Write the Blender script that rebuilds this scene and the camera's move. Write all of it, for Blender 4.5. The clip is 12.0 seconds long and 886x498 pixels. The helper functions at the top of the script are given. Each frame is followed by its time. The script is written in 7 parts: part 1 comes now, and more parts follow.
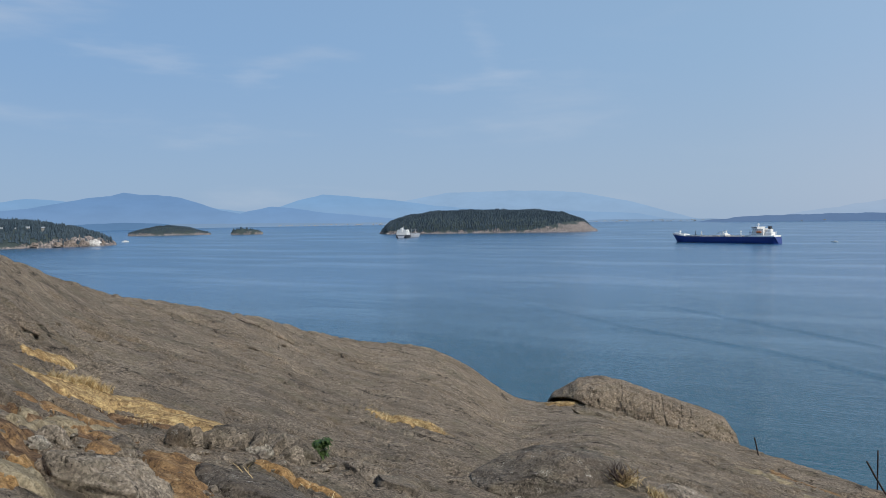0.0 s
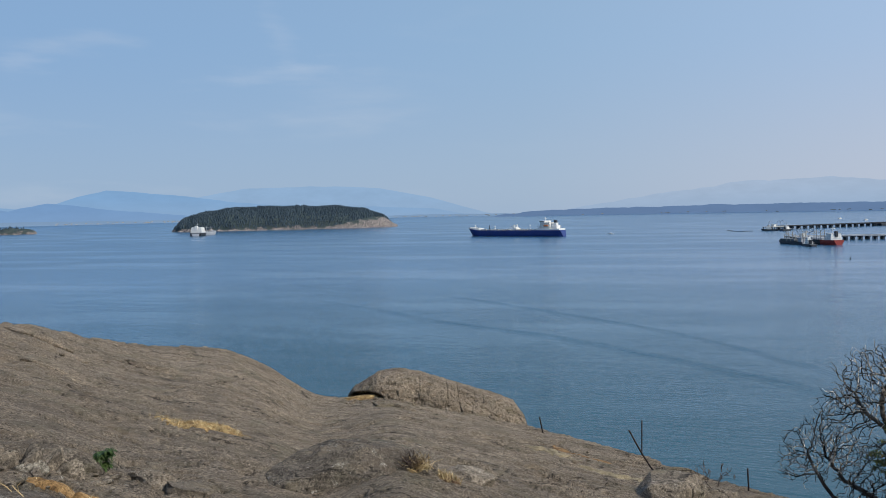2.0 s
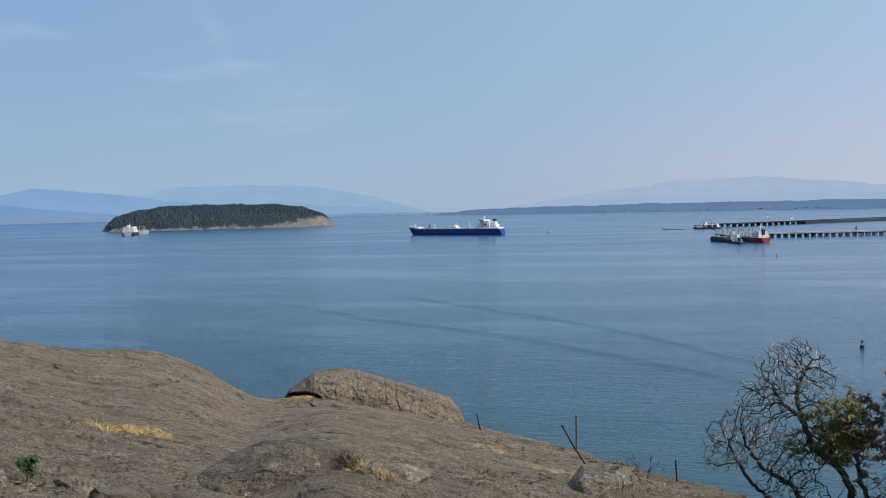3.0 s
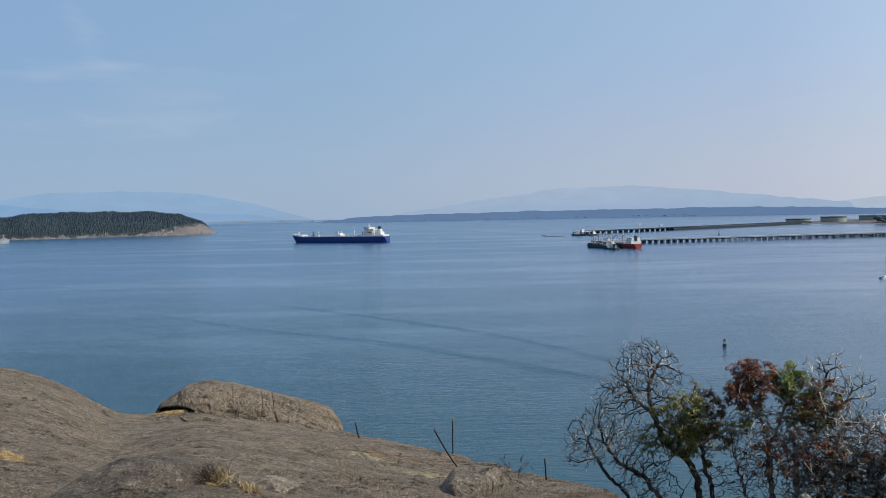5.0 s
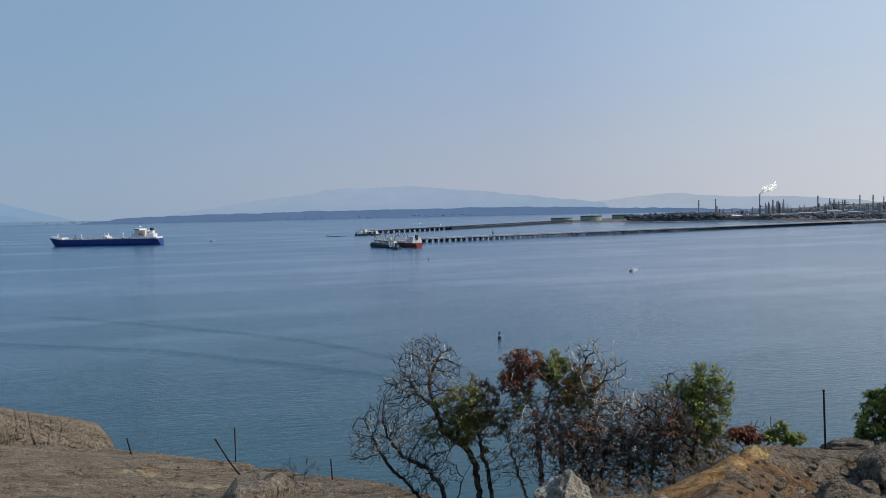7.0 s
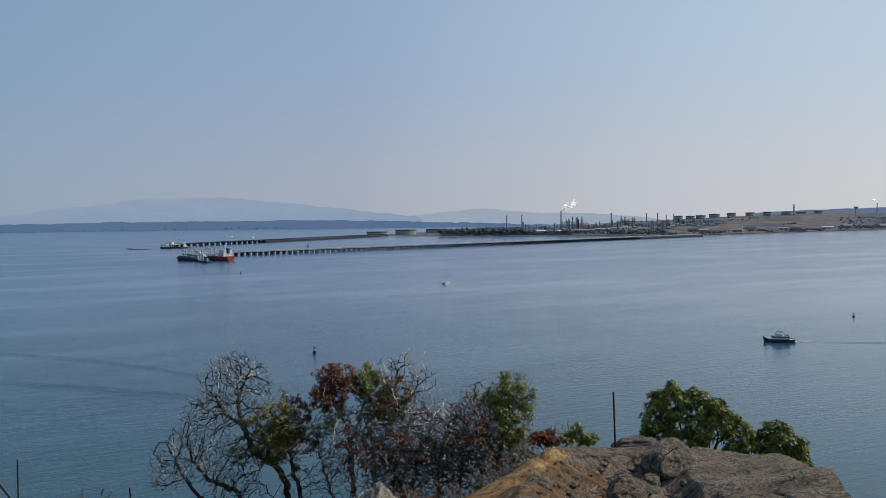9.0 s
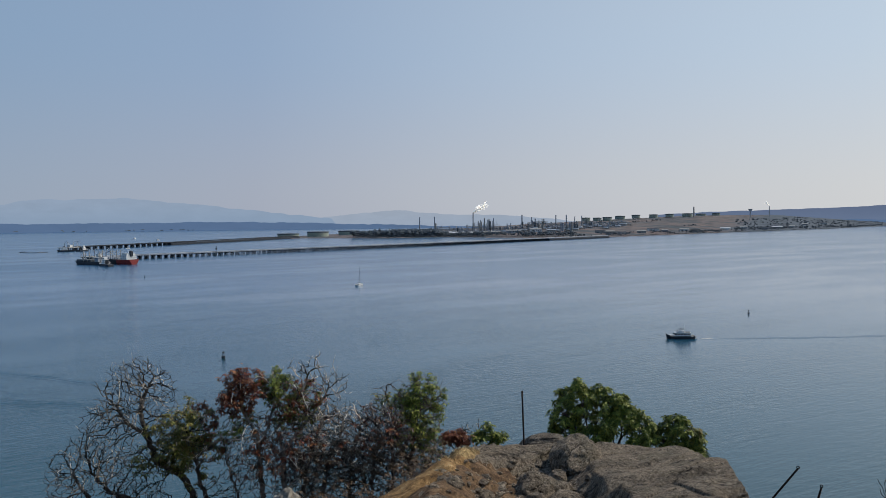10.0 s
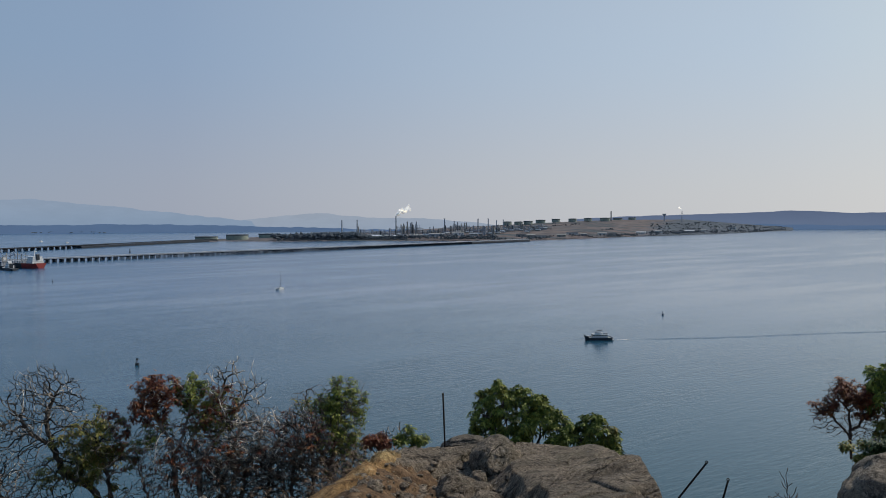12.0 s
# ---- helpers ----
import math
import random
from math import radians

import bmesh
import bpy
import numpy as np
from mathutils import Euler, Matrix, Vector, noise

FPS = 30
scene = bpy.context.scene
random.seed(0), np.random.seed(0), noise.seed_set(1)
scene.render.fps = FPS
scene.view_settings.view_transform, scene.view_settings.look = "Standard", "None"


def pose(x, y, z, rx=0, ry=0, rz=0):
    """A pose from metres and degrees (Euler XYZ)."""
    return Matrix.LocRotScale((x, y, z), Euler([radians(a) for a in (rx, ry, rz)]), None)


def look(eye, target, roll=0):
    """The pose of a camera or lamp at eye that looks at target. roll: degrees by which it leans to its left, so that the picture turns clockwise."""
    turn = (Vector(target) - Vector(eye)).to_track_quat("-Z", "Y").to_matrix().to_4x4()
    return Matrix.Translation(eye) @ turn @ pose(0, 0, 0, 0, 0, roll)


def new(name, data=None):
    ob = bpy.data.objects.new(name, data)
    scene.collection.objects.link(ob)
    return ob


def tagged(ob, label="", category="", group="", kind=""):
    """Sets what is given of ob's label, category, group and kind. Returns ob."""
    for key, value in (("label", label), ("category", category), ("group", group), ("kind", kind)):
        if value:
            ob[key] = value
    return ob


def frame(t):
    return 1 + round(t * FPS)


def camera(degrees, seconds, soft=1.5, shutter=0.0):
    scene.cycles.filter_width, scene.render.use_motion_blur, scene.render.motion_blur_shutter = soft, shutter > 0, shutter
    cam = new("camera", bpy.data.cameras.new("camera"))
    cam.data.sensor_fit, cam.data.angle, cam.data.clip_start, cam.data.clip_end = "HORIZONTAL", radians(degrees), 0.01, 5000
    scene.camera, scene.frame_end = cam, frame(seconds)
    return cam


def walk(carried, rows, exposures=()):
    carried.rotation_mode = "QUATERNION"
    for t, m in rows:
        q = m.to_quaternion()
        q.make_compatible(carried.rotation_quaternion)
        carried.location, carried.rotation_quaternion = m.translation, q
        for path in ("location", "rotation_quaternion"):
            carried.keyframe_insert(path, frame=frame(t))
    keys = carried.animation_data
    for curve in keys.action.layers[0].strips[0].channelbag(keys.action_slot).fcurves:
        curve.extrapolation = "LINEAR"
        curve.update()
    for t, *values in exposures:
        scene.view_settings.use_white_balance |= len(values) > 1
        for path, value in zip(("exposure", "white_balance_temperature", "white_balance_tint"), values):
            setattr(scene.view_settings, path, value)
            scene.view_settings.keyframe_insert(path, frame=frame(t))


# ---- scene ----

# ---- camera ----
cam = camera(59.2, 12.0, soft=0.8)
PATH = [  # seconds, x, y, z, yaw, pitch, roll
    (0.0, 0.000, 0.000, 50.000, -0.00, -2.44, -0.83),
    (0.5, 0.027, -0.077, 50.001, -2.92, -2.55, -1.10),
    (1.0, 0.053, -0.148, 50.012, -7.10, -2.75, -1.01),
    (1.5, 0.097, -0.206, 50.018, -10.67, -2.86, -1.33),
    (2.0, 0.120, -0.267, 50.029, -14.51, -2.99, -1.19),
    (2.5, 0.131, -0.326, 50.031, -17.75, -3.10, -1.41),
    (3.0, 0.187, -0.385, 50.042, -18.92, -3.17, -1.19),
    (3.2, 0.207, -0.405, 50.042, -19.31, -3.17, -1.19),
    (4.8, 0.398, -0.556, 50.034, -25.88, -2.79, -1.17),
    (5.0, 0.418, -0.576, 50.034, -27.36, -2.79, -1.17),
    (5.5, 0.412, -0.588, 50.032, -32.33, -2.99, -1.96),
    (6.0, 0.389, -0.604, 50.038, -36.44, -3.13, -2.00),
    (6.5, 0.406, -0.615, 50.031, -39.82, -3.17, -1.78),
    (7.0, 0.415, -0.615, 50.034, -43.18, -3.11, -1.21),
    (7.2, 0.415, -0.615, 50.034, -44.63, -3.11, -1.21),
    (8.8, 0.433, -0.669, 50.040, -55.15, -2.32, -0.52),
    (9.0, 0.433, -0.669, 50.040, -56.69, -2.32, -0.52),
    (9.5, 0.430, -0.698, 50.044, -60.42, -2.27, -0.57),
    (10.0, 0.424, -0.721, 50.044, -63.08, -2.25, -0.51),
    (10.5, 0.425, -0.734, 50.044, -64.72, -2.14, -0.45),
    (11.0, 0.423, -0.740, 50.041, -65.65, -1.93, -0.60),
    (11.5, 0.417, -0.749, 50.041, -67.04, -1.96, -0.55),
    (12.0, 0.421, -0.750, 50.041, -68.75, -2.04, -0.26),
]


def heading(yaw, pitch, roll):
    yaw, pitch = radians(yaw), radians(pitch)
    return Vector((-math.sin(yaw) * math.cos(pitch), math.cos(yaw) * math.cos(pitch), math.sin(pitch)))


walk(cam, [(t, look((x, y, z), Vector((x, y, z)) + heading(w, p, r), r)) for t, x, y, z, w, p, r in PATH],
     exposures=[(0.0, 0.02), (3.0, 0.06), (6.0, -0.08), (7.5, -0.27), (9.0, -0.36), (10.5, -0.38), (12.0, -0.48)])

EYE = 50.0            # eye above the sea
SUN_AZ, SUN_EL = 131.0, 46.0
GLOW_AZ = 128.0       # where the smoke is brightest

# ---- light ----
world = bpy.data.worlds.new("world")
scene.world = world
world.use_nodes = True
wn, wl = world.node_tree.nodes, world.node_tree.links
wn.clear()
sky = wn.new("ShaderNodeTexSky")
sky.sky_type = "NISHITA"
sky.sun_disc = False
sky.sun_elevation, sky.sun_rotation = radians(SUN_EL), radians(SUN_AZ)
sky.altitude, sky.air_density, sky.dust_density, sky.ozone_density = 50, 1.0, 0.6, 2.5
back = wn.new("ShaderNodeBackground")
back.inputs["Strength"].default_value = 0.11
out = wn.new("ShaderNodeOutputWorld")
# Wildfire smoke veils the clear sky: bluer away from the sun, brighter and paler towards it, with thin cirrus streaks.
def sky_ramp(fac, stops):
    r = wn.new("ShaderNodeValToRGB")
    e = r.color_ramp.elements
    while len(e) < len(stops):
        e.new(0.5)
    for el, (p, c) in zip(e, stops):
        el.position, el.color = p, (*c, 1)
    wl.new(fac, r.inputs["Fac"])
    return r.outputs["Color"]


def sky_math(op, a, b=None):
    m = wn.new("ShaderNodeVectorMath")
    m.operation = op
    wl.new(a, m.inputs[0])
    if b is not None:
        m.inputs["Scale" if op == "SCALE" else 1].default_value = b
    return m.outputs["Value"] if op == "DOT_PRODUCT" else m.outputs[0]


def sky_range(fac, a, b, lo=0.0, hi=1.0):
    m = wn.new("ShaderNodeMapRange")
    m.interpolation_type = "SMOOTHSTEP"
    for k, v in zip(("From Min", "From Max", "To Min", "To Max"), (a, b, lo, hi)):
        m.inputs[k].default_value = v
    wl.new(fac, m.inputs["Value"])
    return m.outputs["Result"]


def sky_mix(fac, a, b):
    m = wn.new("ShaderNodeMix")
    m.data_type = "RGBA"
    for sock, v in ((m.inputs["Factor"], fac), (m.inputs["A"], a), (m.inputs["B"], b)):
        if isinstance(v, float):
            sock.default_value = v
        elif isinstance(v, tuple):
            sock.default_value = (*v, 1)
        else:
            wl.new(v, sock)
    return m.outputs["Result"]


wco = wn.new("ShaderNodeTexCoord").outputs["Generated"]
wsep = wn.new("ShaderNodeSeparateXYZ")
wl.new(wco, wsep.inputs[0])
level = sky_math("NORMALIZE", sky_math("MULTIPLY", wco, (1, 1, 0)))
side = sky_math("DOT_PRODUCT", level, (math.sin(radians(GLOW_AZ)), math.cos(radians(GLOW_AZ)), 0))
lin = wn.new("ShaderNodeMapRange")
lin.inputs["From Min"].default_value = -1.0
wl.new(side, lin.inputs["Value"])
sunward = lin.outputs["Result"]
low = sky_ramp(sunward, [(0.05, (.270, .400, .590)), (0.35, (.330, .445, .605)), (0.6, (.466, .521, .650)), (0.9, (.785, .805, .84)), (1.0, (.96, .95, .93))])
high = sky_ramp(sunward, [(0.05, (.225, .380, .615)), (0.35, (.290, .442, .64)), (0.6, (.380, .515, .722)), (0.9, (.675, .805, .95)), (1.0, (.9, 1.0, 1.0))])
zenith = sky_ramp(sunward, [(0.0, (.10, .22, .46)), (1.0, (.26, .40, .62))])
veil = sky_mix(sky_range(wsep.outputs["Z"], 0.02, 0.22), low, high)
veil = sky_mix(sky_range(wsep.outputs["Z"], 0.18, 0.85), veil, zenith)
wmap = wn.new("ShaderNodeMapping")
wmap.inputs["Scale"].default_value = (2.2, 2.2, 11.0)
wmap.inputs["Rotation"].default_value = (0.10, 0.22, 0.5)
cirrus = wn.new("ShaderNodeTexNoise")
cirrus.inputs["Scale"].default_value, cirrus.inputs["Detail"].default_value = 1.6, 8.0
wl.new(wco, wmap.inputs["Vector"])
wl.new(wmap.outputs[0], cirrus.inputs["Vector"])
streak = wn.new("ShaderNodeTexNoise")
streak.inputs["Scale"].default_value, streak.inputs["Detail"].default_value = 9.0, 7.0
wl.new(wmap.outputs[0], streak.inputs["Vector"])
away = sky_range(sunward, 0.42, 0.15)
wisp = wn.new("ShaderNodeMath")
wisp.operation = "MULTIPLY"
wl.new(sky_range(cirrus.outputs["Fac"], 0.53, 0.80, 0.0, 0.5), wisp.inputs[0])
wl.new(away, wisp.inputs[1])
veil = sky_mix(wisp.outputs[0], veil, (.50, .57, .68))
# Thin cirrus streaks: bearing, height, half length, half width, tilt (degrees), density.
for az, el, ln, wd, tilt, dense in ((-20.6, 11.0, 4.6, 1.0, -9, .2), (-13.4, 9.9, 2.2, .8, 14, .17), (4.0, 9.8, 6.2, .75, 7, .18), (3.0, 12.4, 1.0, 2.6, 28, .12)):
    az, el, tilt = radians(az), radians(el), radians(tilt)
    right = Vector((math.cos(az), -math.sin(az), 0))
    up = Vector((-math.sin(az) * math.sin(el), -math.cos(az) * math.sin(el), math.cos(el)))
    mid = Vector((math.sin(az) * math.cos(el), math.cos(az) * math.cos(el), math.sin(el)))
    a, b = right * math.cos(tilt) + up * math.sin(tilt), up * math.cos(tilt) - right * math.sin(tilt)
    off = sky_math("SUBTRACT", wco, tuple(mid))
    reach = wn.new("ShaderNodeCombineXYZ")
    wl.new(sky_math("DOT_PRODUCT", off, tuple(a / radians(ln))), reach.inputs[0])
    wl.new(sky_math("DOT_PRODUCT", off, tuple(b / radians(wd))), reach.inputs[1])
    size = wn.new("ShaderNodeVectorMath")
    size.operation = "LENGTH"
    wl.new(reach.outputs[0], size.inputs[0])
    ragged = wn.new("ShaderNodeMath")
    ragged.operation = "MULTIPLY_ADD"
    ragged.inputs[1].default_value = -2.6
    wl.new(streak.outputs["Fac"], ragged.inputs[0])
    wl.new(size.outputs["Value"], ragged.inputs[2])
    veil = sky_mix(sky_range(ragged.outputs[0], 0.0, -1.7, 0.0, dense * 1.15), veil, (.56, .62, .72))
veil = sky_math("SCALE", veil, 1 / 0.11)
wl.new(sky_mix(0.92, sky.outputs[0], veil), back.inputs["Color"])
wl.new(back.outputs[0], out.inputs["Surface"])
sun = new("sun", bpy.data.lights.new("sun", "SUN"))
sun.data.energy, sun.data.angle, sun.data.color = 4.0, radians(0.6), (1.0, 0.93, 0.83)
sd = Vector((math.sin(radians(SUN_AZ)) * math.cos(radians(SUN_EL)), math.cos(radians(SUN_AZ)) * math.cos(radians(SUN_EL)), math.sin(radians(SUN_EL))))
sun.matrix_world = look(sd * 100, (0, 0, 0))

# ---- materials ----
def nodes_of(name):
    m = bpy.data.materials.new(name)
    m.use_nodes = True
    nt = m.node_tree
    return m, nt.nodes, nt.links, nt.nodes["Principled BSDF"]


def noise_node(n, l, coord, scale, detail=4.0, rough=0.55, stretch=(1, 1, 1), turn=0.0, grain=False):
    """Noise squeezed by stretch; with grain, its long axis lies along the bearing that turn gives."""
    mp = n.new("ShaderNodeMapping")
    if grain:
        mp.vector_type = "TEXTURE"
        stretch = tuple(1 / v for v in stretch)
    mp.inputs["Scale"].default_value = stretch
    mp.inputs["Rotation"].default_value = (0, 0, radians(turn))
    tx = n.new("ShaderNodeTexNoise")
    tx.inputs["Scale"].default_value, tx.inputs["Detail"].default_value, tx.inputs["Roughness"].default_value = scale, detail, rough
    l.new(coord, mp.inputs["Vector"])
    l.new(mp.outputs[0], tx.inputs["Vector"])
    return tx


def ramp(n, l, fac, stops):
    r = n.new("ShaderNodeValToRGB")
    e = r.color_ramp.elements
    while len(e) < len(stops):
        e.new(0.5)
    for el, (p, c) in zip(e, stops):
        el.position, el.color = p, (*c, 1) if len(c) == 3 else c
    l.new(fac, r.inputs["Fac"])
    return r


def grey(v):
    return (v, v, v)


def mixed(n, l, fac, a, b, mode="MIX"):
    m = n.new("ShaderNodeMix")
    m.data_type, m.blend_type = "RGBA", mode
    for sock, v in ((m.inputs["Factor"], fac), (m.inputs["A"], a), (m.inputs["B"], b)):
        if isinstance(v, (int, float)):
            sock.default_value = v
        elif isinstance(v, tuple):
            sock.default_value = (*v, 1)
        else:
            l.new(v, sock)
    return m.outputs["Result"]


def surface(name, c1, c2, scale=4.0, rough=0.6, bump=0.2, metal=0.0, size=0.02, vary=0.0, spec=0.4, island=False):
    """Two colours in a noise, a finer grain over it, and relief."""
    m, n, l, b = nodes_of(name)
    co = n.new("ShaderNodeTexCoord").outputs["Object"]
    big, fine = noise_node(n, l, co, scale, 5), noise_node(n, l, co, scale * 7, 3)
    col = ramp(n, l, big.outputs["Fac"], [(0.3, c1), (0.7, c2)]).outputs["Color"]
    g = ramp(n, l, fine.outputs["Fac"], [(0.25, grey(0.72)), (0.75, grey(1.0))]).outputs["Color"]
    col = mixed(n, l, 1.0, col, g, "MULTIPLY")
    if vary:
        src = n.new("ShaderNodeNewGeometry").outputs["Random Per Island"] if island else n.new("ShaderNodeObjectInfo").outputs["Random"]
        v = ramp(n, l, src, [(0, grey(1 - vary)), (1, grey(1.0))]).outputs["Color"]
        col = mixed(n, l, 1.0, col, v, "MULTIPLY")
    l.new(col, b.inputs["Base Color"])
    b.inputs["Roughness"].default_value, b.inputs["Metallic"].default_value = rough, metal
    b.inputs["Specular IOR Level"].default_value = spec
    if bump:
        bp = n.new("ShaderNodeBump")
        bp.inputs["Strength"].default_value, bp.inputs["Distance"].default_value = bump, size
        l.new(fine.outputs["Fac"], bp.inputs["Height"])
        l.new(bp.outputs[0], b.inputs["Normal"])
    return m


def rock_material(name, dark, pale, lichen=0.5, rust=0.25, crack=True, depth=0.12):
    """Weathered bedrock: faint streaks, lichen flecks and blotches, rusty stains and dark joints."""
    m, n, l, b = nodes_of(name)
    co = n.new("ShaderNodeNewGeometry").outputs["Position"]
    big = noise_node(n, l, co, 0.3, 7, 0.65, (1, 3.5, 1), -24, True)
    mid = noise_node(n, l, co, 1.1, 9, 0.7, (1, 3.0, 2.0), -24, True)
    fine = noise_node(n, l, co, 21, 6, 0.75, (1, 1.25, 1), -24, True)
    col = ramp(n, l, big.outputs["Fac"], [(0.3, dark), (0.72, pale)]).outputs["Color"]
    g = ramp(n, l, mid.outputs["Fac"], [(0.3, grey(0.68)), (0.5, grey(0.98)), (0.72, grey(1.24))]).outputs["Color"]
    col = mixed(n, l, 1.0, col, g, "MULTIPLY")
    g = ramp(n, l, fine.outputs["Fac"], [(0.33, grey(0.52)), (0.48, grey(1.0)), (0.66, grey(1.45))]).outputs["Color"]
    col = mixed(n, l, 1.0, col, g, "MULTIPLY")
    for sc, lo, hi in ((44.0, 0.6, 1.4), (15.0, 0.82, 1.16)):
        sp = n.new("ShaderNodeTexVoronoi")
        sp.inputs["Scale"].default_value = sc
        l.new(co, sp.inputs["Vector"])
        bw = n.new("ShaderNodeRGBToBW")
        l.new(sp.outputs["Color"], bw.inputs[0])
        g = ramp(n, l, bw.outputs[0], [(0.15, grey(lo)), (0.5, grey(0.98)), (0.85, grey(hi))]).outputs["Color"]
        col = mixed(n, l, 1.0, col, g, "MULTIPLY")
    tone = noise_node(n, l, co, 0.75, 9, 0.72, (1, 1.9, 1), -24, True)
    tm = ramp(n, l, tone.outputs["Fac"], [(0.53, grey(0)), (0.68, grey(0.55))]).outputs["Color"]
    col = mixed(n, l, tm, col, (0.29, 0.235, 0.17))
    tm = ramp(n, l, tone.outputs["Fac"], [(0.34, grey(0.72)), (0.47, grey(0))]).outputs["Color"]
    col = mixed(n, l, tm, col, (0.125, 0.098, 0.075))
    ol = noise_node(n, l, co, 0.9, 6, 0.7)
    om = ramp(n, l, ol.outputs["Fac"], [(0.52, grey(0)), (0.7, grey(0.5))]).outputs["Color"]
    col = mixed(n, l, om, col, (0.17, 0.155, 0.10))
    st = noise_node(n, l, co, 0.4, 8, 0.72, (1, 3.4, 1), -24, True)
    sm = ramp(n, l, st.outputs["Fac"], [(0.56, grey(0)), (0.72, grey(rust))]).outputs["Color"]
    col = mixed(n, l, sm, col, (0.25, 0.15, 0.065))
    li = noise_node(n, l, co, 6.5, 9, 0.84)
    lm = ramp(n, l, li.outputs["Fac"], [(0.59, grey(0)), (0.63, grey(lichen * 1.2))]).outputs["Color"]
    col = mixed(n, l, lm, col, (0.46, 0.43, 0.37))
    # Low spots of this relief noise are also coloured darker.
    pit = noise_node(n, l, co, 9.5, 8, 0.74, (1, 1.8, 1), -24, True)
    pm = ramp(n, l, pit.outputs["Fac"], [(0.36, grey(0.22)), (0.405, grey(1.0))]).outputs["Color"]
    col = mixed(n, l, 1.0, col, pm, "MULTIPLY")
    seam = None
    if crack:
        wob = noise_node(n, l, co, 1.3, 6, 0.65)
        ad = n.new("ShaderNodeVectorMath")
        ad.operation = "MULTIPLY_ADD"
        ad.inputs[1].default_value = (0.9, 0.9, 0.9)
        l.new(wob.outputs["Color"], ad.inputs[0])
        l.new(co, ad.inputs[2])
        for size, run, turn, thin, lo, hi in ((0.34, 3.4, -24, 0.013, 0.46, 0.56), (0.9, 2.6, -34, 0.022, 0.49, 0.60), (0.75, 2.0, 48, 0.018, 0.52, 0.63), (2.2, 2.2, -20, 0.035, 0.53, 0.64)):
            mp = n.new("ShaderNodeMapping")
            mp.vector_type = "TEXTURE"
            mp.inputs["Scale"].default_value = (run, 1.0, 1.0)
            mp.inputs["Rotation"].default_value = (0, 0, radians(turn))
            l.new(ad.outputs[0], mp.inputs["Vector"])
            vo = n.new("ShaderNodeTexVoronoi")
            vo.feature = "DISTANCE_TO_EDGE"
            vo.inputs["Scale"].default_value = size
            l.new(mp.outputs[0], vo.inputs["Vector"])
            line = ramp(n, l, vo.outputs["Distance"], [(0.0, grey(1.0)), (thin, grey(0.0))]).outputs["Color"]
            gate = ramp(n, l, noise_node(n, l, co, size * 1.7, 5, 0.7, (1, 2.0, 1), turn, True).outputs["Fac"], [(lo, grey(0.0)), (hi, grey(1.0))]).outputs["Color"]
            line = mixed(n, l, 1.0, line, gate, "MULTIPLY")
            seam = line if seam is None else mixed(n, l, 1.0, seam, line, "LIGHTEN")
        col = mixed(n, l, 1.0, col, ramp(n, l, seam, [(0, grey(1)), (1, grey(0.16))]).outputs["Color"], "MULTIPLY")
    fleck = noise_node(n, l, co, 2.6, 9, 0.86, (1, 1.5, 1), -24, True)
    fm = ramp(n, l, fleck.outputs["Fac"], [(0.63, grey(0)), (0.67, grey(0.75))]).outputs["Color"]
    col = mixed(n, l, fm, col, (0.40, 0.375, 0.33))
    # The lows of the ragged relief get a darker colour as well.
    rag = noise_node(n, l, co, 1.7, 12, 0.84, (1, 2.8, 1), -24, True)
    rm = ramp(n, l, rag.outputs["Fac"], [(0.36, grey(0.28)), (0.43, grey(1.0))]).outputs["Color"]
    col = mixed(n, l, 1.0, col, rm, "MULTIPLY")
    l.new(col, b.inputs["Base Color"])
    b.inputs["Roughness"].default_value, b.inputs["Specular IOR Level"].default_value = 0.9, 0.2
    add = n.new("ShaderNodeMath")
    add.operation = "MULTIPLY_ADD"
    add.inputs[1].default_value = 0.28
    l.new(fine.outputs["Fac"], add.inputs[0])
    l.new(pit.outputs["Fac"], add.inputs[2])
    wear = n.new("ShaderNodeMath")
    wear.operation = "ADD"
    l.new(add.outputs[0], wear.inputs[0])
    l.new(rag.outputs["Fac"], wear.inputs[1])
    relief_out = wear.outputs[0]
    if seam is not None:
        cut = n.new("ShaderNodeMath")
        cut.operation = "MULTIPLY_ADD"
        cut.inputs[1].default_value = -0.5
        l.new(seam, cut.inputs[0])
        l.new(relief_out, cut.inputs[2])
        relief_out = cut.outputs[0]
    bp = n.new("ShaderNodeBump")
    bp.inputs["Strength"].default_value, bp.inputs["Distance"].default_value = 0.95, depth
    l.new(relief_out, bp.inputs["Height"])
    l.new(bp.outputs[0], b.inputs["Normal"])
    return m


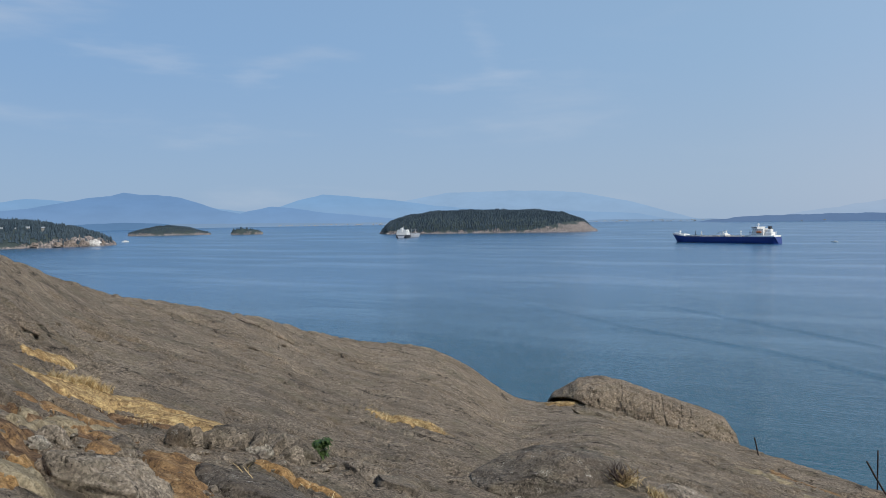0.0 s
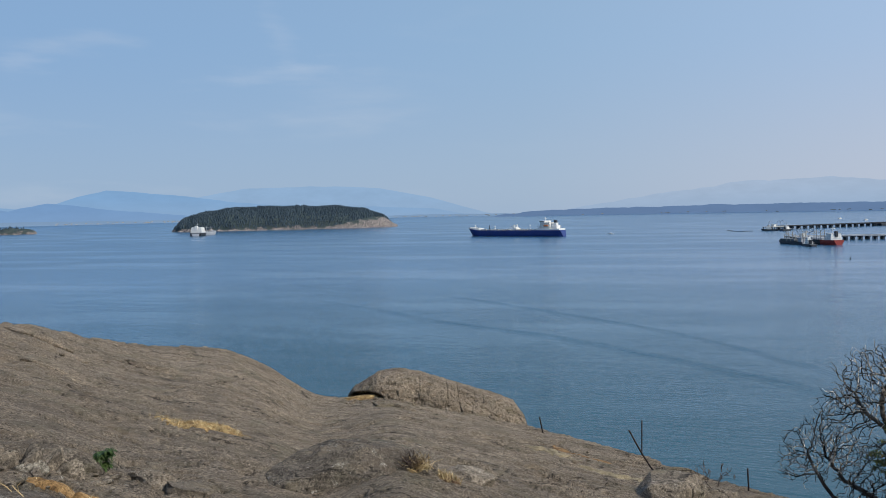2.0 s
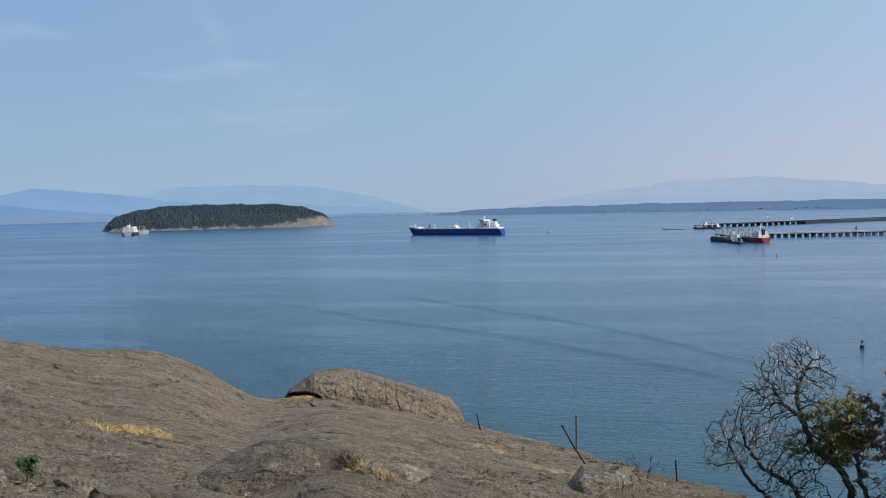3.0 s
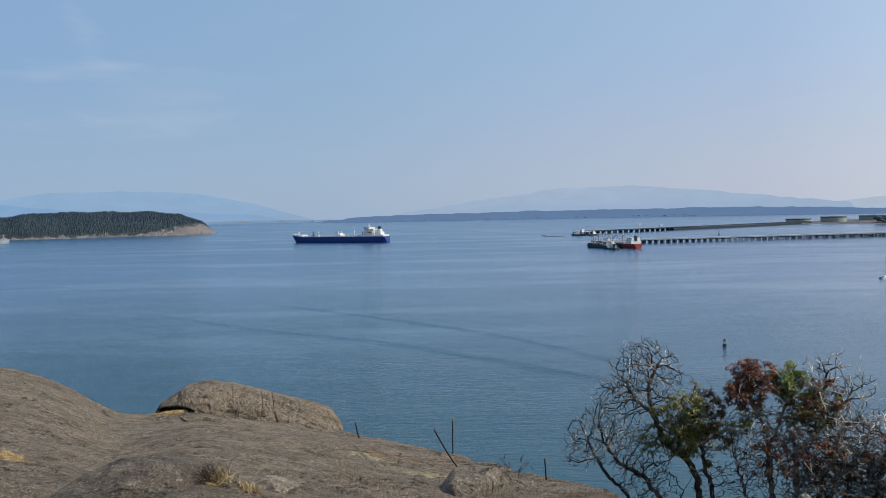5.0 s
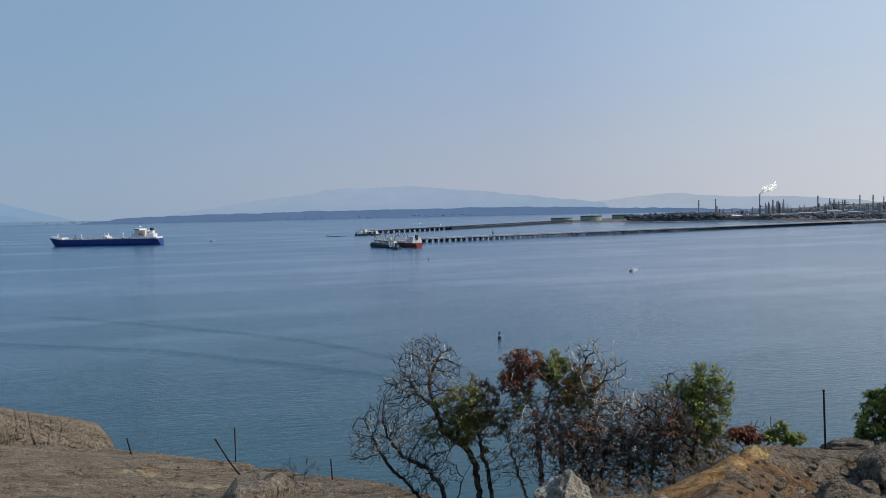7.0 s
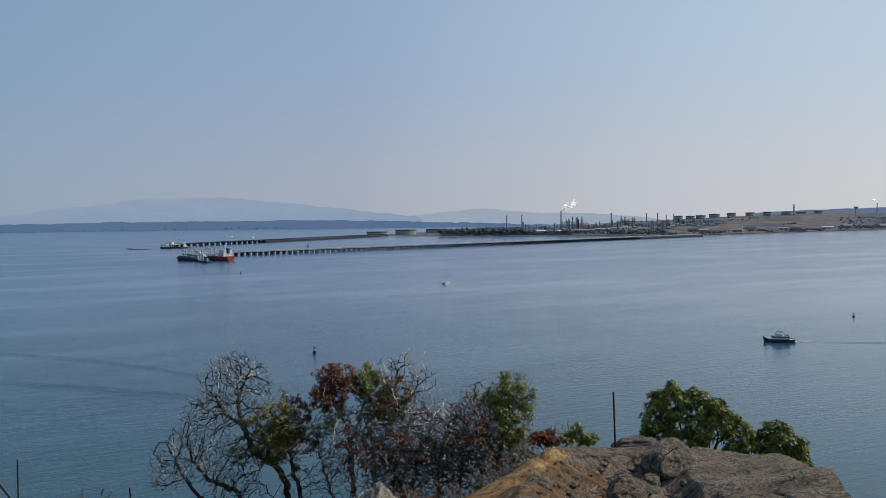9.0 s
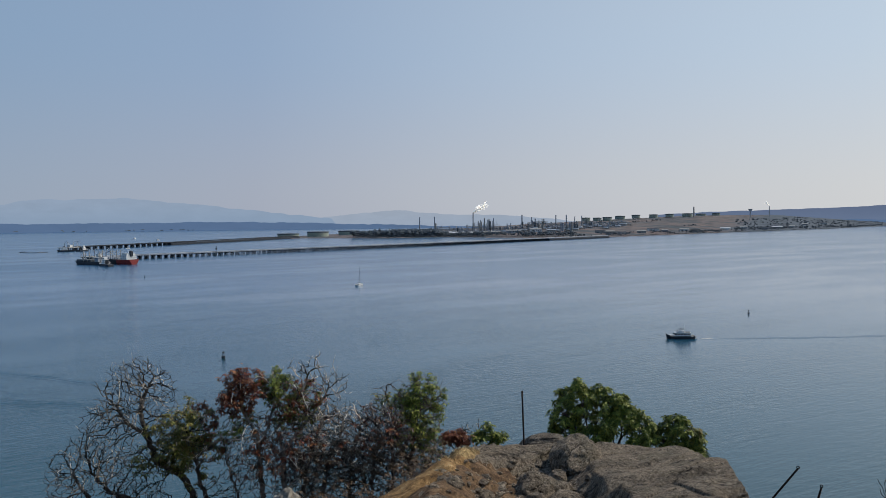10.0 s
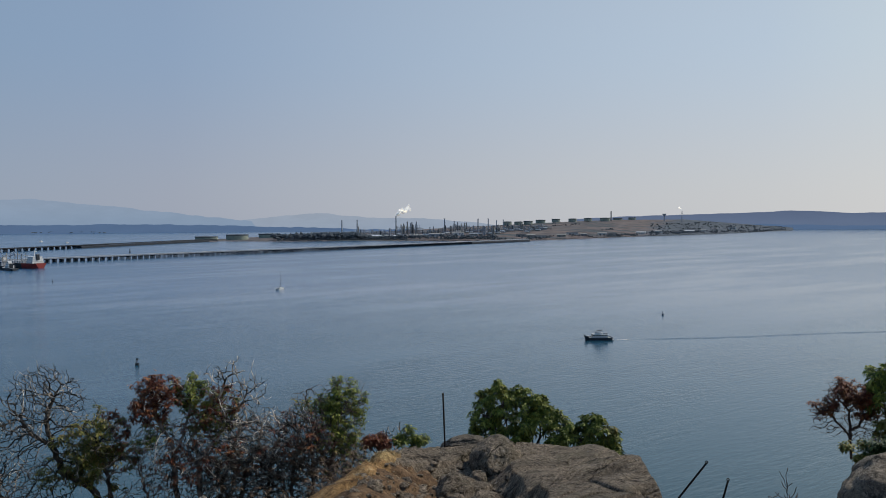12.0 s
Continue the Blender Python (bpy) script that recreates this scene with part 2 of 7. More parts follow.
def water_material():
    """Sheltered sea: short ripples inshore, ruffled water with pale glassy slicks farther out."""
    m, n, l, b = nodes_of("sea_water")
    co = n.new("ShaderNodeNewGeometry").outputs["Position"]

    def span(fac, a, b2, lo, hi):
        mr = n.new("ShaderNodeMapRange")
        for k, v in zip(("From Min", "From Max", "To Min", "To Max"), (a, b2, lo, hi)):
            mr.inputs[k].default_value = v
        l.new(fac, mr.inputs["Value"])
        return mr.outputs["Result"]

    def combine(op, p, q):
        mt = n.new("ShaderNodeMath")
        mt.operation = op
        for k, v in enumerate((p, q)):
            if isinstance(v, float):
                mt.inputs[k].default_value = v
            else:
                l.new(v, mt.inputs[k])
        return mt.outputs[0]
    slick = noise_node(n, l, co, 0.0030, 7, 0.62, (1, 4.0, 1), -28, True)
    thread = noise_node(n, l, co, 0.011, 6, 0.6, (1, 9.0, 1), -36, True)
    wide = ramp(n, l, slick.outputs["Fac"], [(0.47, grey(0.0)), (0.60, grey(1.0))]).outputs["Color"]
    thin = ramp(n, l, thread.outputs["Fac"], [(0.57, grey(0.0)), (0.66, grey(1.0))]).outputs["Color"]
    calm = combine("MAXIMUM", wide, combine("MULTIPLY", thin, 0.75))
    far = n.new("ShaderNodeVectorMath")
    far.operation = "LENGTH"
    l.new(co, far.inputs[0])
    away = far.outputs["Value"]
    w1 = noise_node(n, l, co, 0.20, 5, 0.62, (1, 3.6, 1), -35, True)
    w2 = noise_node(n, l, co, 0.055, 5, 0.6, (1, 3.6, 1), -28, True)
    puff = noise_node(n, l, co, 0.02, 4, 0.6, (1, 3.0, 1), -28, True)
    height = combine("ADD", w1.outputs["Fac"], w2.outputs["Fac"])
    bp = n.new("ShaderNodeBump")
    bp.inputs["Distance"].default_value = 0.42
    ruffle = combine("MULTIPLY", span(puff.outputs["Fac"], 0.3, 0.7, 0.55, 1.15), span(away, 120.0, 900.0, 1.0, 0.28))
    ruffle = combine("MULTIPLY", ruffle, span(calm, 0.0, 1.0, 1.0, 0.42))
    lee = n.new("ShaderNodeVectorMath")
    lee.operation = "DOT_PRODUCT"
    unit = n.new("ShaderNodeVectorMath")
    unit.operation = "NORMALIZE"
    l.new(co, unit.inputs[0])
    l.new(unit.outputs[0], lee.inputs[0])
    lee.inputs[1].default_value = (0.8, -0.6, 0.0)
    shelter = span(lee.outputs["Value"], -0.55, 0.65, 0.0, 1.0)
    ruffle = combine("MULTIPLY", ruffle, span(shelter, 0.0, 1.0, 1.25, 0.4))
    l.new(ruffle, bp.inputs["Strength"])
    l.new(height, bp.inputs["Height"])
    l.new(bp.outputs[0], b.inputs["Normal"])
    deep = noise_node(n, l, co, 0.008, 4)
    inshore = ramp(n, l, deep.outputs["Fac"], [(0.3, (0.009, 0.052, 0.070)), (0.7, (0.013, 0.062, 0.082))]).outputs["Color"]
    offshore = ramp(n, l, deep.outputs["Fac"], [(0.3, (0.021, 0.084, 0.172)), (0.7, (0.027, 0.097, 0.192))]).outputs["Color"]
    # Base colour turns bluer and brighter away from the headland.
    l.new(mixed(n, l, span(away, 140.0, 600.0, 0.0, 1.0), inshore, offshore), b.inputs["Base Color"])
    b.inputs["IOR"].default_value, b.inputs["Specular IOR Level"].default_value = 1.36, 0.85
    l.new(combine("MULTIPLY", combine("MULTIPLY", span(away, 150.0, 900.0, 0.10, 0.26), span(calm, 0.0, 1.0, 1.0, 0.75)), span(shelter, 0.0, 1.0, 1.0, 0.8)), b.inputs["Roughness"])
    return m


def leaf_material(name, c1, c2, c3):
    m, n, l, b = nodes_of(name)
    rnd = n.new("ShaderNodeNewGeometry").outputs["Random Per Island"]
    col = ramp(n, l, rnd, [(0.0, c1), (0.55, c2), (1.0, c3)]).outputs["Color"]
    co = n.new("ShaderNodeTexCoord").outputs["Object"]
    g = ramp(n, l, noise_node(n, l, co, 3.0, 3).outputs["Fac"], [(0.3, grey(0.6)), (0.7, grey(1.1))]).outputs["Color"]
    l.new(mixed(n, l, 1.0, col, g, "MULTIPLY"), b.inputs["Base Color"])
    b.inputs["Roughness"].default_value, b.inputs["Specular IOR Level"].default_value = 0.55, 0.28
    return m


def bark_material(name, dark, pale, keep=0.0):
    """Weathered wood: some limbs bleached pale, others still dark, with streaks along them."""
    m, n, l, b = nodes_of(name)
    rnd = n.new("ShaderNodeNewGeometry").outputs["Random Per Island"]
    co = n.new("ShaderNodeTexCoord").outputs["Object"]
    big = noise_node(n, l, co, 2.6, 4, 0.65)
    mix = n.new("ShaderNodeMath")
    mix.operation = "MULTIPLY_ADD"
    mix.inputs[1].default_value = 0.62
    share = n.new("ShaderNodeMath")
    share.operation = "MULTIPLY"
    share.inputs[1].default_value = 0.62
    l.new(rnd, share.inputs[0])
    l.new(big.outputs["Fac"], mix.inputs[0])
    l.new(share.outputs[0], mix.inputs[2])
    # Bleached tones; the palest limbs also paint in sunlit highlights.
    tone = ramp(n, l, mix.outputs[0], [(0.50 + keep, dark), (0.63 + keep, tuple(0.14 * v for v in pale)), (0.73 + keep, tuple(0.6 * v for v in pale)), (0.84 + keep, tuple(1.1 * v for v in pale))]).outputs["Color"]
    fine = noise_node(n, l, co, 40, 3, 0.6, (1, 1, 0.3))
    g = ramp(n, l, fine.outputs["Fac"], [(0.3, grey(0.6)), (0.6, grey(1.05))]).outputs["Color"]
    l.new(mixed(n, l, 1.0, tone, g, "MULTIPLY"), b.inputs["Base Color"])
    b.inputs["Roughness"].default_value, b.inputs["Specular IOR Level"].default_value = 0.85, 0.12
    bp = n.new("ShaderNodeBump")
    bp.inputs["Strength"].default_value, bp.inputs["Distance"].default_value = 0.5, 0.008
    l.new(fine.outputs["Fac"], bp.inputs["Height"])
    l.new(bp.outputs[0], b.inputs["Normal"])
    return m


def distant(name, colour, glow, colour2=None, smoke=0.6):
    """Land kilometres off: summer smoke painted into a glowing colour, thickest at the foot."""
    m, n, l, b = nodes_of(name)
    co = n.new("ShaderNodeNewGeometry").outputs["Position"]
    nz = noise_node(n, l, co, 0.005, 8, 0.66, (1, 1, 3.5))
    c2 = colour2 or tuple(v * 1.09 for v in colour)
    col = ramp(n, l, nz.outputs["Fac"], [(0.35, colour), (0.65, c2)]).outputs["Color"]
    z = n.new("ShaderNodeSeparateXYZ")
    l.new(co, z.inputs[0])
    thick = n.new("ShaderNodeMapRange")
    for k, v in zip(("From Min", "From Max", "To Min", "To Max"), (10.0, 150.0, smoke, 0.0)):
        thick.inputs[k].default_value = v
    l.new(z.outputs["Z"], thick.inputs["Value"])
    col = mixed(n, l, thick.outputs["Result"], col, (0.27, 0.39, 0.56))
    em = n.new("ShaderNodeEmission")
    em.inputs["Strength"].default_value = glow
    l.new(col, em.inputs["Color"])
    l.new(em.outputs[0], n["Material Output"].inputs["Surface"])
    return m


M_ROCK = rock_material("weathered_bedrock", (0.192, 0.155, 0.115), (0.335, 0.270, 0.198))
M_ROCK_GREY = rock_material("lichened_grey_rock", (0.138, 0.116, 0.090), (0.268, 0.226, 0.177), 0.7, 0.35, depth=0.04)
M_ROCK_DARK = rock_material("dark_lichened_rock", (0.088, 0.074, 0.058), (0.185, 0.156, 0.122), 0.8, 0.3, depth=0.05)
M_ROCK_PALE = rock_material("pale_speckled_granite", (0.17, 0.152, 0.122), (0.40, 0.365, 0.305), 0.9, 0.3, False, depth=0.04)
M_CLIFF = surface("guano_white_cliff", (0.25, 0.235, 0.22), (0.78, 0.76, 0.73), 0.12, 0.95, 0.6, size=2, spec=0.1)
M_WATER = water_material()
M_BLADE = leaf_material("straw_blades", (0.32, 0.21, 0.09), (0.5, 0.37, 0.18), (0.68, 0.57, 0.35))
def mat_material(name, stops):
    """Dry moss, straw or mud: three colours in clotted patches over a fine fibre."""
    m, n, l, b = nodes_of(name)
    co = n.new("ShaderNodeNewGeometry").outputs["Position"]
    big = noise_node(n, l, co, 4.2, 9, 0.76, (1, 1.8, 1), -24, True)
    fine = noise_node(n, l, co, 34, 4, 0.7)
    col = ramp(n, l, big.outputs["Fac"], stops).outputs["Color"]
    g = ramp(n, l, fine.outputs["Fac"], [(0.33, grey(0.45)), (0.5, grey(0.95)), (0.68, grey(1.3))]).outputs["Color"]
    l.new(mixed(n, l, 1.0, col, g, "MULTIPLY"), b.inputs["Base Color"])
    b.inputs["Roughness"].default_value, b.inputs["Specular IOR Level"].default_value = 0.95, 0.1
    bp = n.new("ShaderNodeBump")
    bp.inputs["Strength"].default_value, bp.inputs["Distance"].default_value = 0.9, 0.04
    l.new(big.outputs["Fac"], bp.inputs["Height"])
    l.new(bp.outputs[0], b.inputs["Normal"])
    return m


M_SOIL = mat_material("rusty_dry_moss", [(0.3, (0.055, 0.038, 0.026)), (0.44, (0.135, 0.083, 0.045)), (0.55, (0.235, 0.145, 0.07)), (0.68, (0.36, 0.27, 0.165))])
M_GOLD = mat_material("golden_dry_moss", [(0.32, (0.06, 0.038, 0.022)), (0.43, (0.17, 0.100, 0.045)), (0.55, (0.32, 0.195, 0.085)), (0.68, (0.48, 0.36, 0.20))])
M_TAN = mat_material("tan_dried_mud", [(0.3, (0.13, 0.105, 0.07)), (0.5, (0.23, 0.19, 0.125)), (0.7, (0.33, 0.285, 0.2))])
M_RUST = mat_material("brown_stained_soil", [(0.34, (0.035, 0.024, 0.018)), (0.46, (0.105, 0.066, 0.04)), (0.56, (0.165, 0.105, 0.06)), (0.68, (0.27, 0.195, 0.125))])
M_DRYGRASS = mat_material("dry_straw", [(0.33, (0.09, 0.06, 0.032)), (0.46, (0.25, 0.165, 0.08)), (0.6, (0.47, 0.345, 0.165)), (0.75, (0.58, 0.475, 0.28))])
M_BARK = bark_material("bleached_grey_bark", (0.022, 0.017, 0.013), (0.72, 0.63, 0.53))
M_BARKGREY = bark_material("half_bleached_bark", (0.020, 0.016, 0.013), (0.66, 0.59, 0.50), 0.07)
M_BARKDARK = surface("dark_brown_bark", (0.05, 0.035, 0.028), (0.14, 0.10, 0.08), 9, 0.85, 0.5, size=0.01)
M_GREEN = leaf_material("leathery_green_leaf", (0.042, 0.066, 0.008), (0.15, 0.195, 0.022), (0.37, 0.37, 0.075))
M_OLIVE = leaf_material("olive_leaf", (0.07, 0.085, 0.016), (0.18, 0.185, 0.032), (0.30, 0.22, 0.07))
M_PLANT = leaf_material("dark_green_leaf", (0.02, 0.045, 0.012), (0.045, 0.085, 0.02), (0.09, 0.13, 0.04))
M_RED = leaf_material("withered_red_leaf", (0.075, 0.016, 0.008), (0.18, 0.042, 0.015), (0.28, 0.125, 0.045))
M_BRUSH = leaf_material("withered_brush", (0.045, 0.026, 0.014), (0.095, 0.055, 0.027), (0.17, 0.105, 0.05))
M_IRON = surface("rusted_black_iron", (0.018, 0.016, 0.015), (0.05, 0.035, 0.028), 14, 0.75, 0.4, 0.4, 0.004)
# Fir colour carries a blue tint painted in for haze.
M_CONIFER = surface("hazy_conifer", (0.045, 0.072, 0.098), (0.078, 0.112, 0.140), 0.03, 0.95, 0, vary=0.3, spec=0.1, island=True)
M_SHORE = surface("pinkish_shore_rock", (0.10, 0.088, 0.082), (0.40, 0.33, 0.28), 0.09, 0.95, 0.8, size=4, spec=0.1)


def island_material():
    """Bare rock along the water, dark scrub and moss over it higher up."""
    m, n, l, b = nodes_of("island_ground")
    co = n.new("ShaderNodeNewGeometry").outputs["Position"]
    z = n.new("ShaderNodeSeparateXYZ")
    l.new(co, z.inputs[0])
    nz = noise_node(n, l, co, 0.05, 6, 0.65)
    fine = noise_node(n, l, co, 0.3, 5, 0.7)
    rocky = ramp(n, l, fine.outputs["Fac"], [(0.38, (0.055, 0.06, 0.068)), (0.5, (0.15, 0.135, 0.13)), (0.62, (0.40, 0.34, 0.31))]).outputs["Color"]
    # The scrub green leans blue, with haze put into its colour.
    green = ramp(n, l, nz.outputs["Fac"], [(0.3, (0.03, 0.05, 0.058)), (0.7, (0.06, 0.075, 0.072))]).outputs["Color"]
    h = n.new("ShaderNodeMath")
    h.operation = "MULTIPLY_ADD"
    h.inputs[1].default_value = 45.0
    l.new(nz.outputs["Fac"], h.inputs[0])
    ox = n.new("ShaderNodeSeparateXYZ")
    l.new(n.new("ShaderNodeTexCoord").outputs["Object"], ox.inputs[0])
    cliff = n.new("ShaderNodeMapRange")
    for k, v in zip(("From Min", "From Max", "To Min", "To Max"), (110.0, 300.0, 0.0, -26.0)):
        cliff.inputs[k].default_value = v
    l.new(ox.outputs["X"], cliff.inputs["Value"])
    low = n.new("ShaderNodeMath")
    l.new(z.outputs["Z"], low.inputs[0])
    l.new(cliff.outputs["Result"], low.inputs[1])
    l.new(low.outputs[0], h.inputs[2])
    mask = n.new("ShaderNodeMapRange")
    for k, v in zip(("From Min", "From Max"), (25.5, 29.5)):
        mask.inputs[k].default_value = v
    l.new(h.outputs[0], mask.inputs["Value"])
    l.new(mixed(n, l, mask.outputs["Result"], rocky, green), b.inputs["Base Color"])
    b.inputs["Roughness"].default_value, b.inputs["Specular IOR Level"].default_value = 0.95, 0.1
    bp = n.new("ShaderNodeBump")
    bp.inputs["Strength"].default_value, bp.inputs["Distance"].default_value = 0.8, 3.0
    l.new(fine.outputs["Fac"], bp.inputs["Height"])
    l.new(bp.outputs[0], b.inputs["Normal"])
    return m


M_ISLE = island_material()
def field_material():
    """Dry pasture with haze greyed into its colours: brown and rosy stubble, grey-green strips of scrub and pale
    tracks.
    """
    m, n, l, b = nodes_of("dry_field")
    co = n.new("ShaderNodeNewGeometry").outputs["Position"]
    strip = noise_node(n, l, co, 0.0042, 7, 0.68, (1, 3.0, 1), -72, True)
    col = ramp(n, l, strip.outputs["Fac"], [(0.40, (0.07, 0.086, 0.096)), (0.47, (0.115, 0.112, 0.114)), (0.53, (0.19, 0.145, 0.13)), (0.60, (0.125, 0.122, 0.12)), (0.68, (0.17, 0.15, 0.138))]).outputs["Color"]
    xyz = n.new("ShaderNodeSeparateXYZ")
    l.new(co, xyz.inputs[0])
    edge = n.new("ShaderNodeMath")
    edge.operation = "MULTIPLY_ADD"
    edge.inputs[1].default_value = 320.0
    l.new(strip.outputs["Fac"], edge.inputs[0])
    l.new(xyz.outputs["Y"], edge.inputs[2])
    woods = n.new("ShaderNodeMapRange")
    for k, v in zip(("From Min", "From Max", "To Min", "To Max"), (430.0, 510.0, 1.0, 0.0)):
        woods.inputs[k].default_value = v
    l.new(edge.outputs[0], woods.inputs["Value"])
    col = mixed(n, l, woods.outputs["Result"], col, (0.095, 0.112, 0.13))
    fine = noise_node(n, l, co, 0.035, 6, 0.7)
    g = ramp(n, l, fine.outputs["Fac"], [(0.34, grey(0.55)), (0.48, grey(0.95)), (0.66, grey(1.25))]).outputs["Color"]
    l.new(mixed(n, l, 1.0, col, g, "MULTIPLY"), b.inputs["Base Color"])
    b.inputs["Roughness"].default_value, b.inputs["Specular IOR Level"].default_value = 0.95, 0.1
    return m


M_FIELD = field_material()
# Scrub colour is lightened and blued to stand in for haze.
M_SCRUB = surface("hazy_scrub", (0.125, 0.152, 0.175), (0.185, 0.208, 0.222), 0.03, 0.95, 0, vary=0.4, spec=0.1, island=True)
M_HULLBLUE = surface("deep_blue_hull_paint", (0.008, 0.026, 0.15), (0.012, 0.036, 0.2), 0.1, 0.35, 0.0)
M_WHITE = surface("white_ship_paint", (0.74, 0.74, 0.72), (0.82, 0.82, 0.80), 0.3, 0.45, 0.0)
M_DECK = surface("grey_deck_paint", (0.22, 0.25, 0.28), (0.32, 0.34, 0.36), 0.2, 0.7, 0.0)
M_REDHULL = surface("red_hull_paint", (0.22, 0.025, 0.022), (0.30, 0.04, 0.032), 0.2, 0.45, 0.0)
M_DARK = surface("dark_hull_paint", (0.02, 0.024, 0.03), (0.045, 0.05, 0.06), 0.2, 0.5, 0.0)
M_GLASS = surface("dark_window_glass", (0.012, 0.016, 0.02), (0.02, 0.026, 0.032), 0.5, 0.08, 0.0)
M_TIMBER = surface("tarred_jetty_timber", (0.018, 0.025, 0.036), (0.042, 0.050, 0.062), 0.4, 0.85, 0.0)
M_CONCRETE = surface("weathered_concrete", (0.30, 0.29, 0.27), (0.42, 0.41, 0.38), 0.15, 0.85, 0.0)
M_TANK = surface("pale_green_tank_paint", (0.28, 0.33, 0.27), (0.36, 0.40, 0.33), 0.05, 0.6, 0.0)
# Rim and steel greys are lifted towards blue, standing in for haze.
M_TANKRIM = surface("dark_tank_rim", (0.085, 0.105, 0.12), (0.12, 0.14, 0.155), 0.05, 0.7, 0.0)
M_STEEL = surface("grey_process_steel", (0.27, 0.30, 0.345), (0.44, 0.47, 0.51), 0.08, 0.6, 0.0)
M_ORANGE = surface("orange_paint", (0.4, 0.11, 0.02), (0.5, 0.16, 0.03), 0.5, 0.5, 0.0)
# Self-glowing hill and shore colours with the haze already mixed in.
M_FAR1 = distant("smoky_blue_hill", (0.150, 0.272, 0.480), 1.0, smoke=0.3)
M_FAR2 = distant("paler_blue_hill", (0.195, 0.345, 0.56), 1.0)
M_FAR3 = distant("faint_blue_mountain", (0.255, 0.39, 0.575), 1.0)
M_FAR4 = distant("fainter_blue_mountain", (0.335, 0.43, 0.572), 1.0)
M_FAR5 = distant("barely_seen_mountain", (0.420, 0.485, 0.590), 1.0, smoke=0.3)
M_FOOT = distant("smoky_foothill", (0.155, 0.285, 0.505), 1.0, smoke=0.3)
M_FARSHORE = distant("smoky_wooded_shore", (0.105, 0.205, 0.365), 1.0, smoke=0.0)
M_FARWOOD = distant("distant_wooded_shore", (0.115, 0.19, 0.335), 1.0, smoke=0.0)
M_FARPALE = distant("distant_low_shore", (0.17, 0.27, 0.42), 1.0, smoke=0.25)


# ---- mesh helpers ----
def mesh_of(name, verts, faces, material, smooth=False):
    me = bpy.data.meshes.new(name)
    me.from_pydata([tuple(v) for v in verts], [], faces)
    me.materials.append(material)
    if smooth:
        me.polygons.foreach_set("use_smooth", [True] * len(me.polygons))
    me.update()
    return me


def thing(name, label, category, at=(0, 0, 0), turn=0.0, group="", kind=""):
    """An Empty at a thing's base, to carry its parts."""
    ob = new(name)
    ob.empty_display_size = 0.2
    ob.matrix_world = pose(*at, 0, 0, turn)
    return tagged(ob, label, category, group, kind)


def part(name, bm, material, parent, label="", kind="", smooth=False):
    """Links a bmesh, or (verts, faces), as one mesh under a thing or a part."""
    if isinstance(bm, tuple):
        me = mesh_of(name, bm[0], bm[1], material, smooth)
    else:
        me = bpy.data.meshes.new(name)
        bm.to_mesh(me)
        bm.free()
        me.materials.append(material)
        if smooth:
            me.polygons.foreach_set("use_smooth", [True] * len(me.polygons))
    ob = new(name, me)
    ob.parent = parent
    return tagged(ob, label, "", "", kind)


def solid(name, bm, material, label, category, at=(0, 0, 0), turn=0.0, group="", kind="", smooth=False):
    """A thing that is one mesh."""
    ob = part(name, bm, material, None, smooth=smooth)
    ob.matrix_world = pose(*at, 0, 0, turn)
    return tagged(ob, label, category, group, kind)


def box(bm, x0, x1, y0, y1, z0, z1, bevel=0.0):
    r = bmesh.ops.create_cube(bm, size=1, matrix=Matrix.LocRotScale(((x0 + x1) / 2, (y0 + y1) / 2, (z0 + z1) / 2), None, (x1 - x0, y1 - y0, z1 - z0)))
    if bevel:
        es = list({e for v in r["verts"] for e in v.link_edges})
        bmesh.ops.bevel(bm, geom=es, offset=bevel, segments=1, affect="EDGES")
    return bm


def boxes(*rows, bevel=0.0):
    bm = bmesh.new()
    for r in rows:
        box(bm, *r, bevel=bevel)
    return bm


def tube_data(points, radii, sides=6, verts=None, faces=None):
    """A tapered tube along points, closed at both ends."""
    verts, faces = ([] if verts is None else verts), ([] if faces is None else faces)
    base = len(verts)
    pts = [Vector(p) for p in points]
    for i, p in enumerate(pts):
        d = (pts[min(i + 1, len(pts) - 1)] - pts[max(i - 1, 0)]).normalized()
        u = d.orthogonal().normalized() if i == 0 else (u - d * u.dot(d)).normalized()
        v = d.cross(u)
        for k in range(sides):
            a = 2 * math.pi * k / sides
            verts.append(p + (u * math.cos(a) + v * math.sin(a)) * radii[i])
    for i in range(len(pts) - 1):
        for k in range(sides):
            a, b2 = base + i * sides + k, base + i * sides + (k + 1) % sides
            faces.append((a, b2, b2 + sides, a + sides))
    faces.append(tuple(base + k for k in reversed(range(sides))))
    faces.append(tuple(base + (len(pts) - 1) * sides + k for k in range(sides)))
    return verts, faces


def cyl(bm, x, y, z0, z1, r0, r1=None, sides=16):
    r1 = r0 if r1 is None else r1
    bmesh.ops.create_cone(bm, cap_ends=True, segments=sides, radius1=r0, radius2=max(r1, 0.001), depth=z1 - z0,
                          matrix=Matrix.Translation((x, y, (z0 + z1) / 2)))
    return bm


def polar(az, r, z=0.0):
    return Vector((math.sin(radians(az)) * r, math.cos(radians(az)) * r, z))


def fract(x, y, z, octaves=4):
    s, a, t = 0.0, 1.0, 0.0
    for k in range(octaves):
        s += a * noise.noise((x, y, z + 7.3 * k))
        t += a
        a, x, y, z = a * 0.5, x * 2.03, y * 2.03, z * 2.03
    return s / t


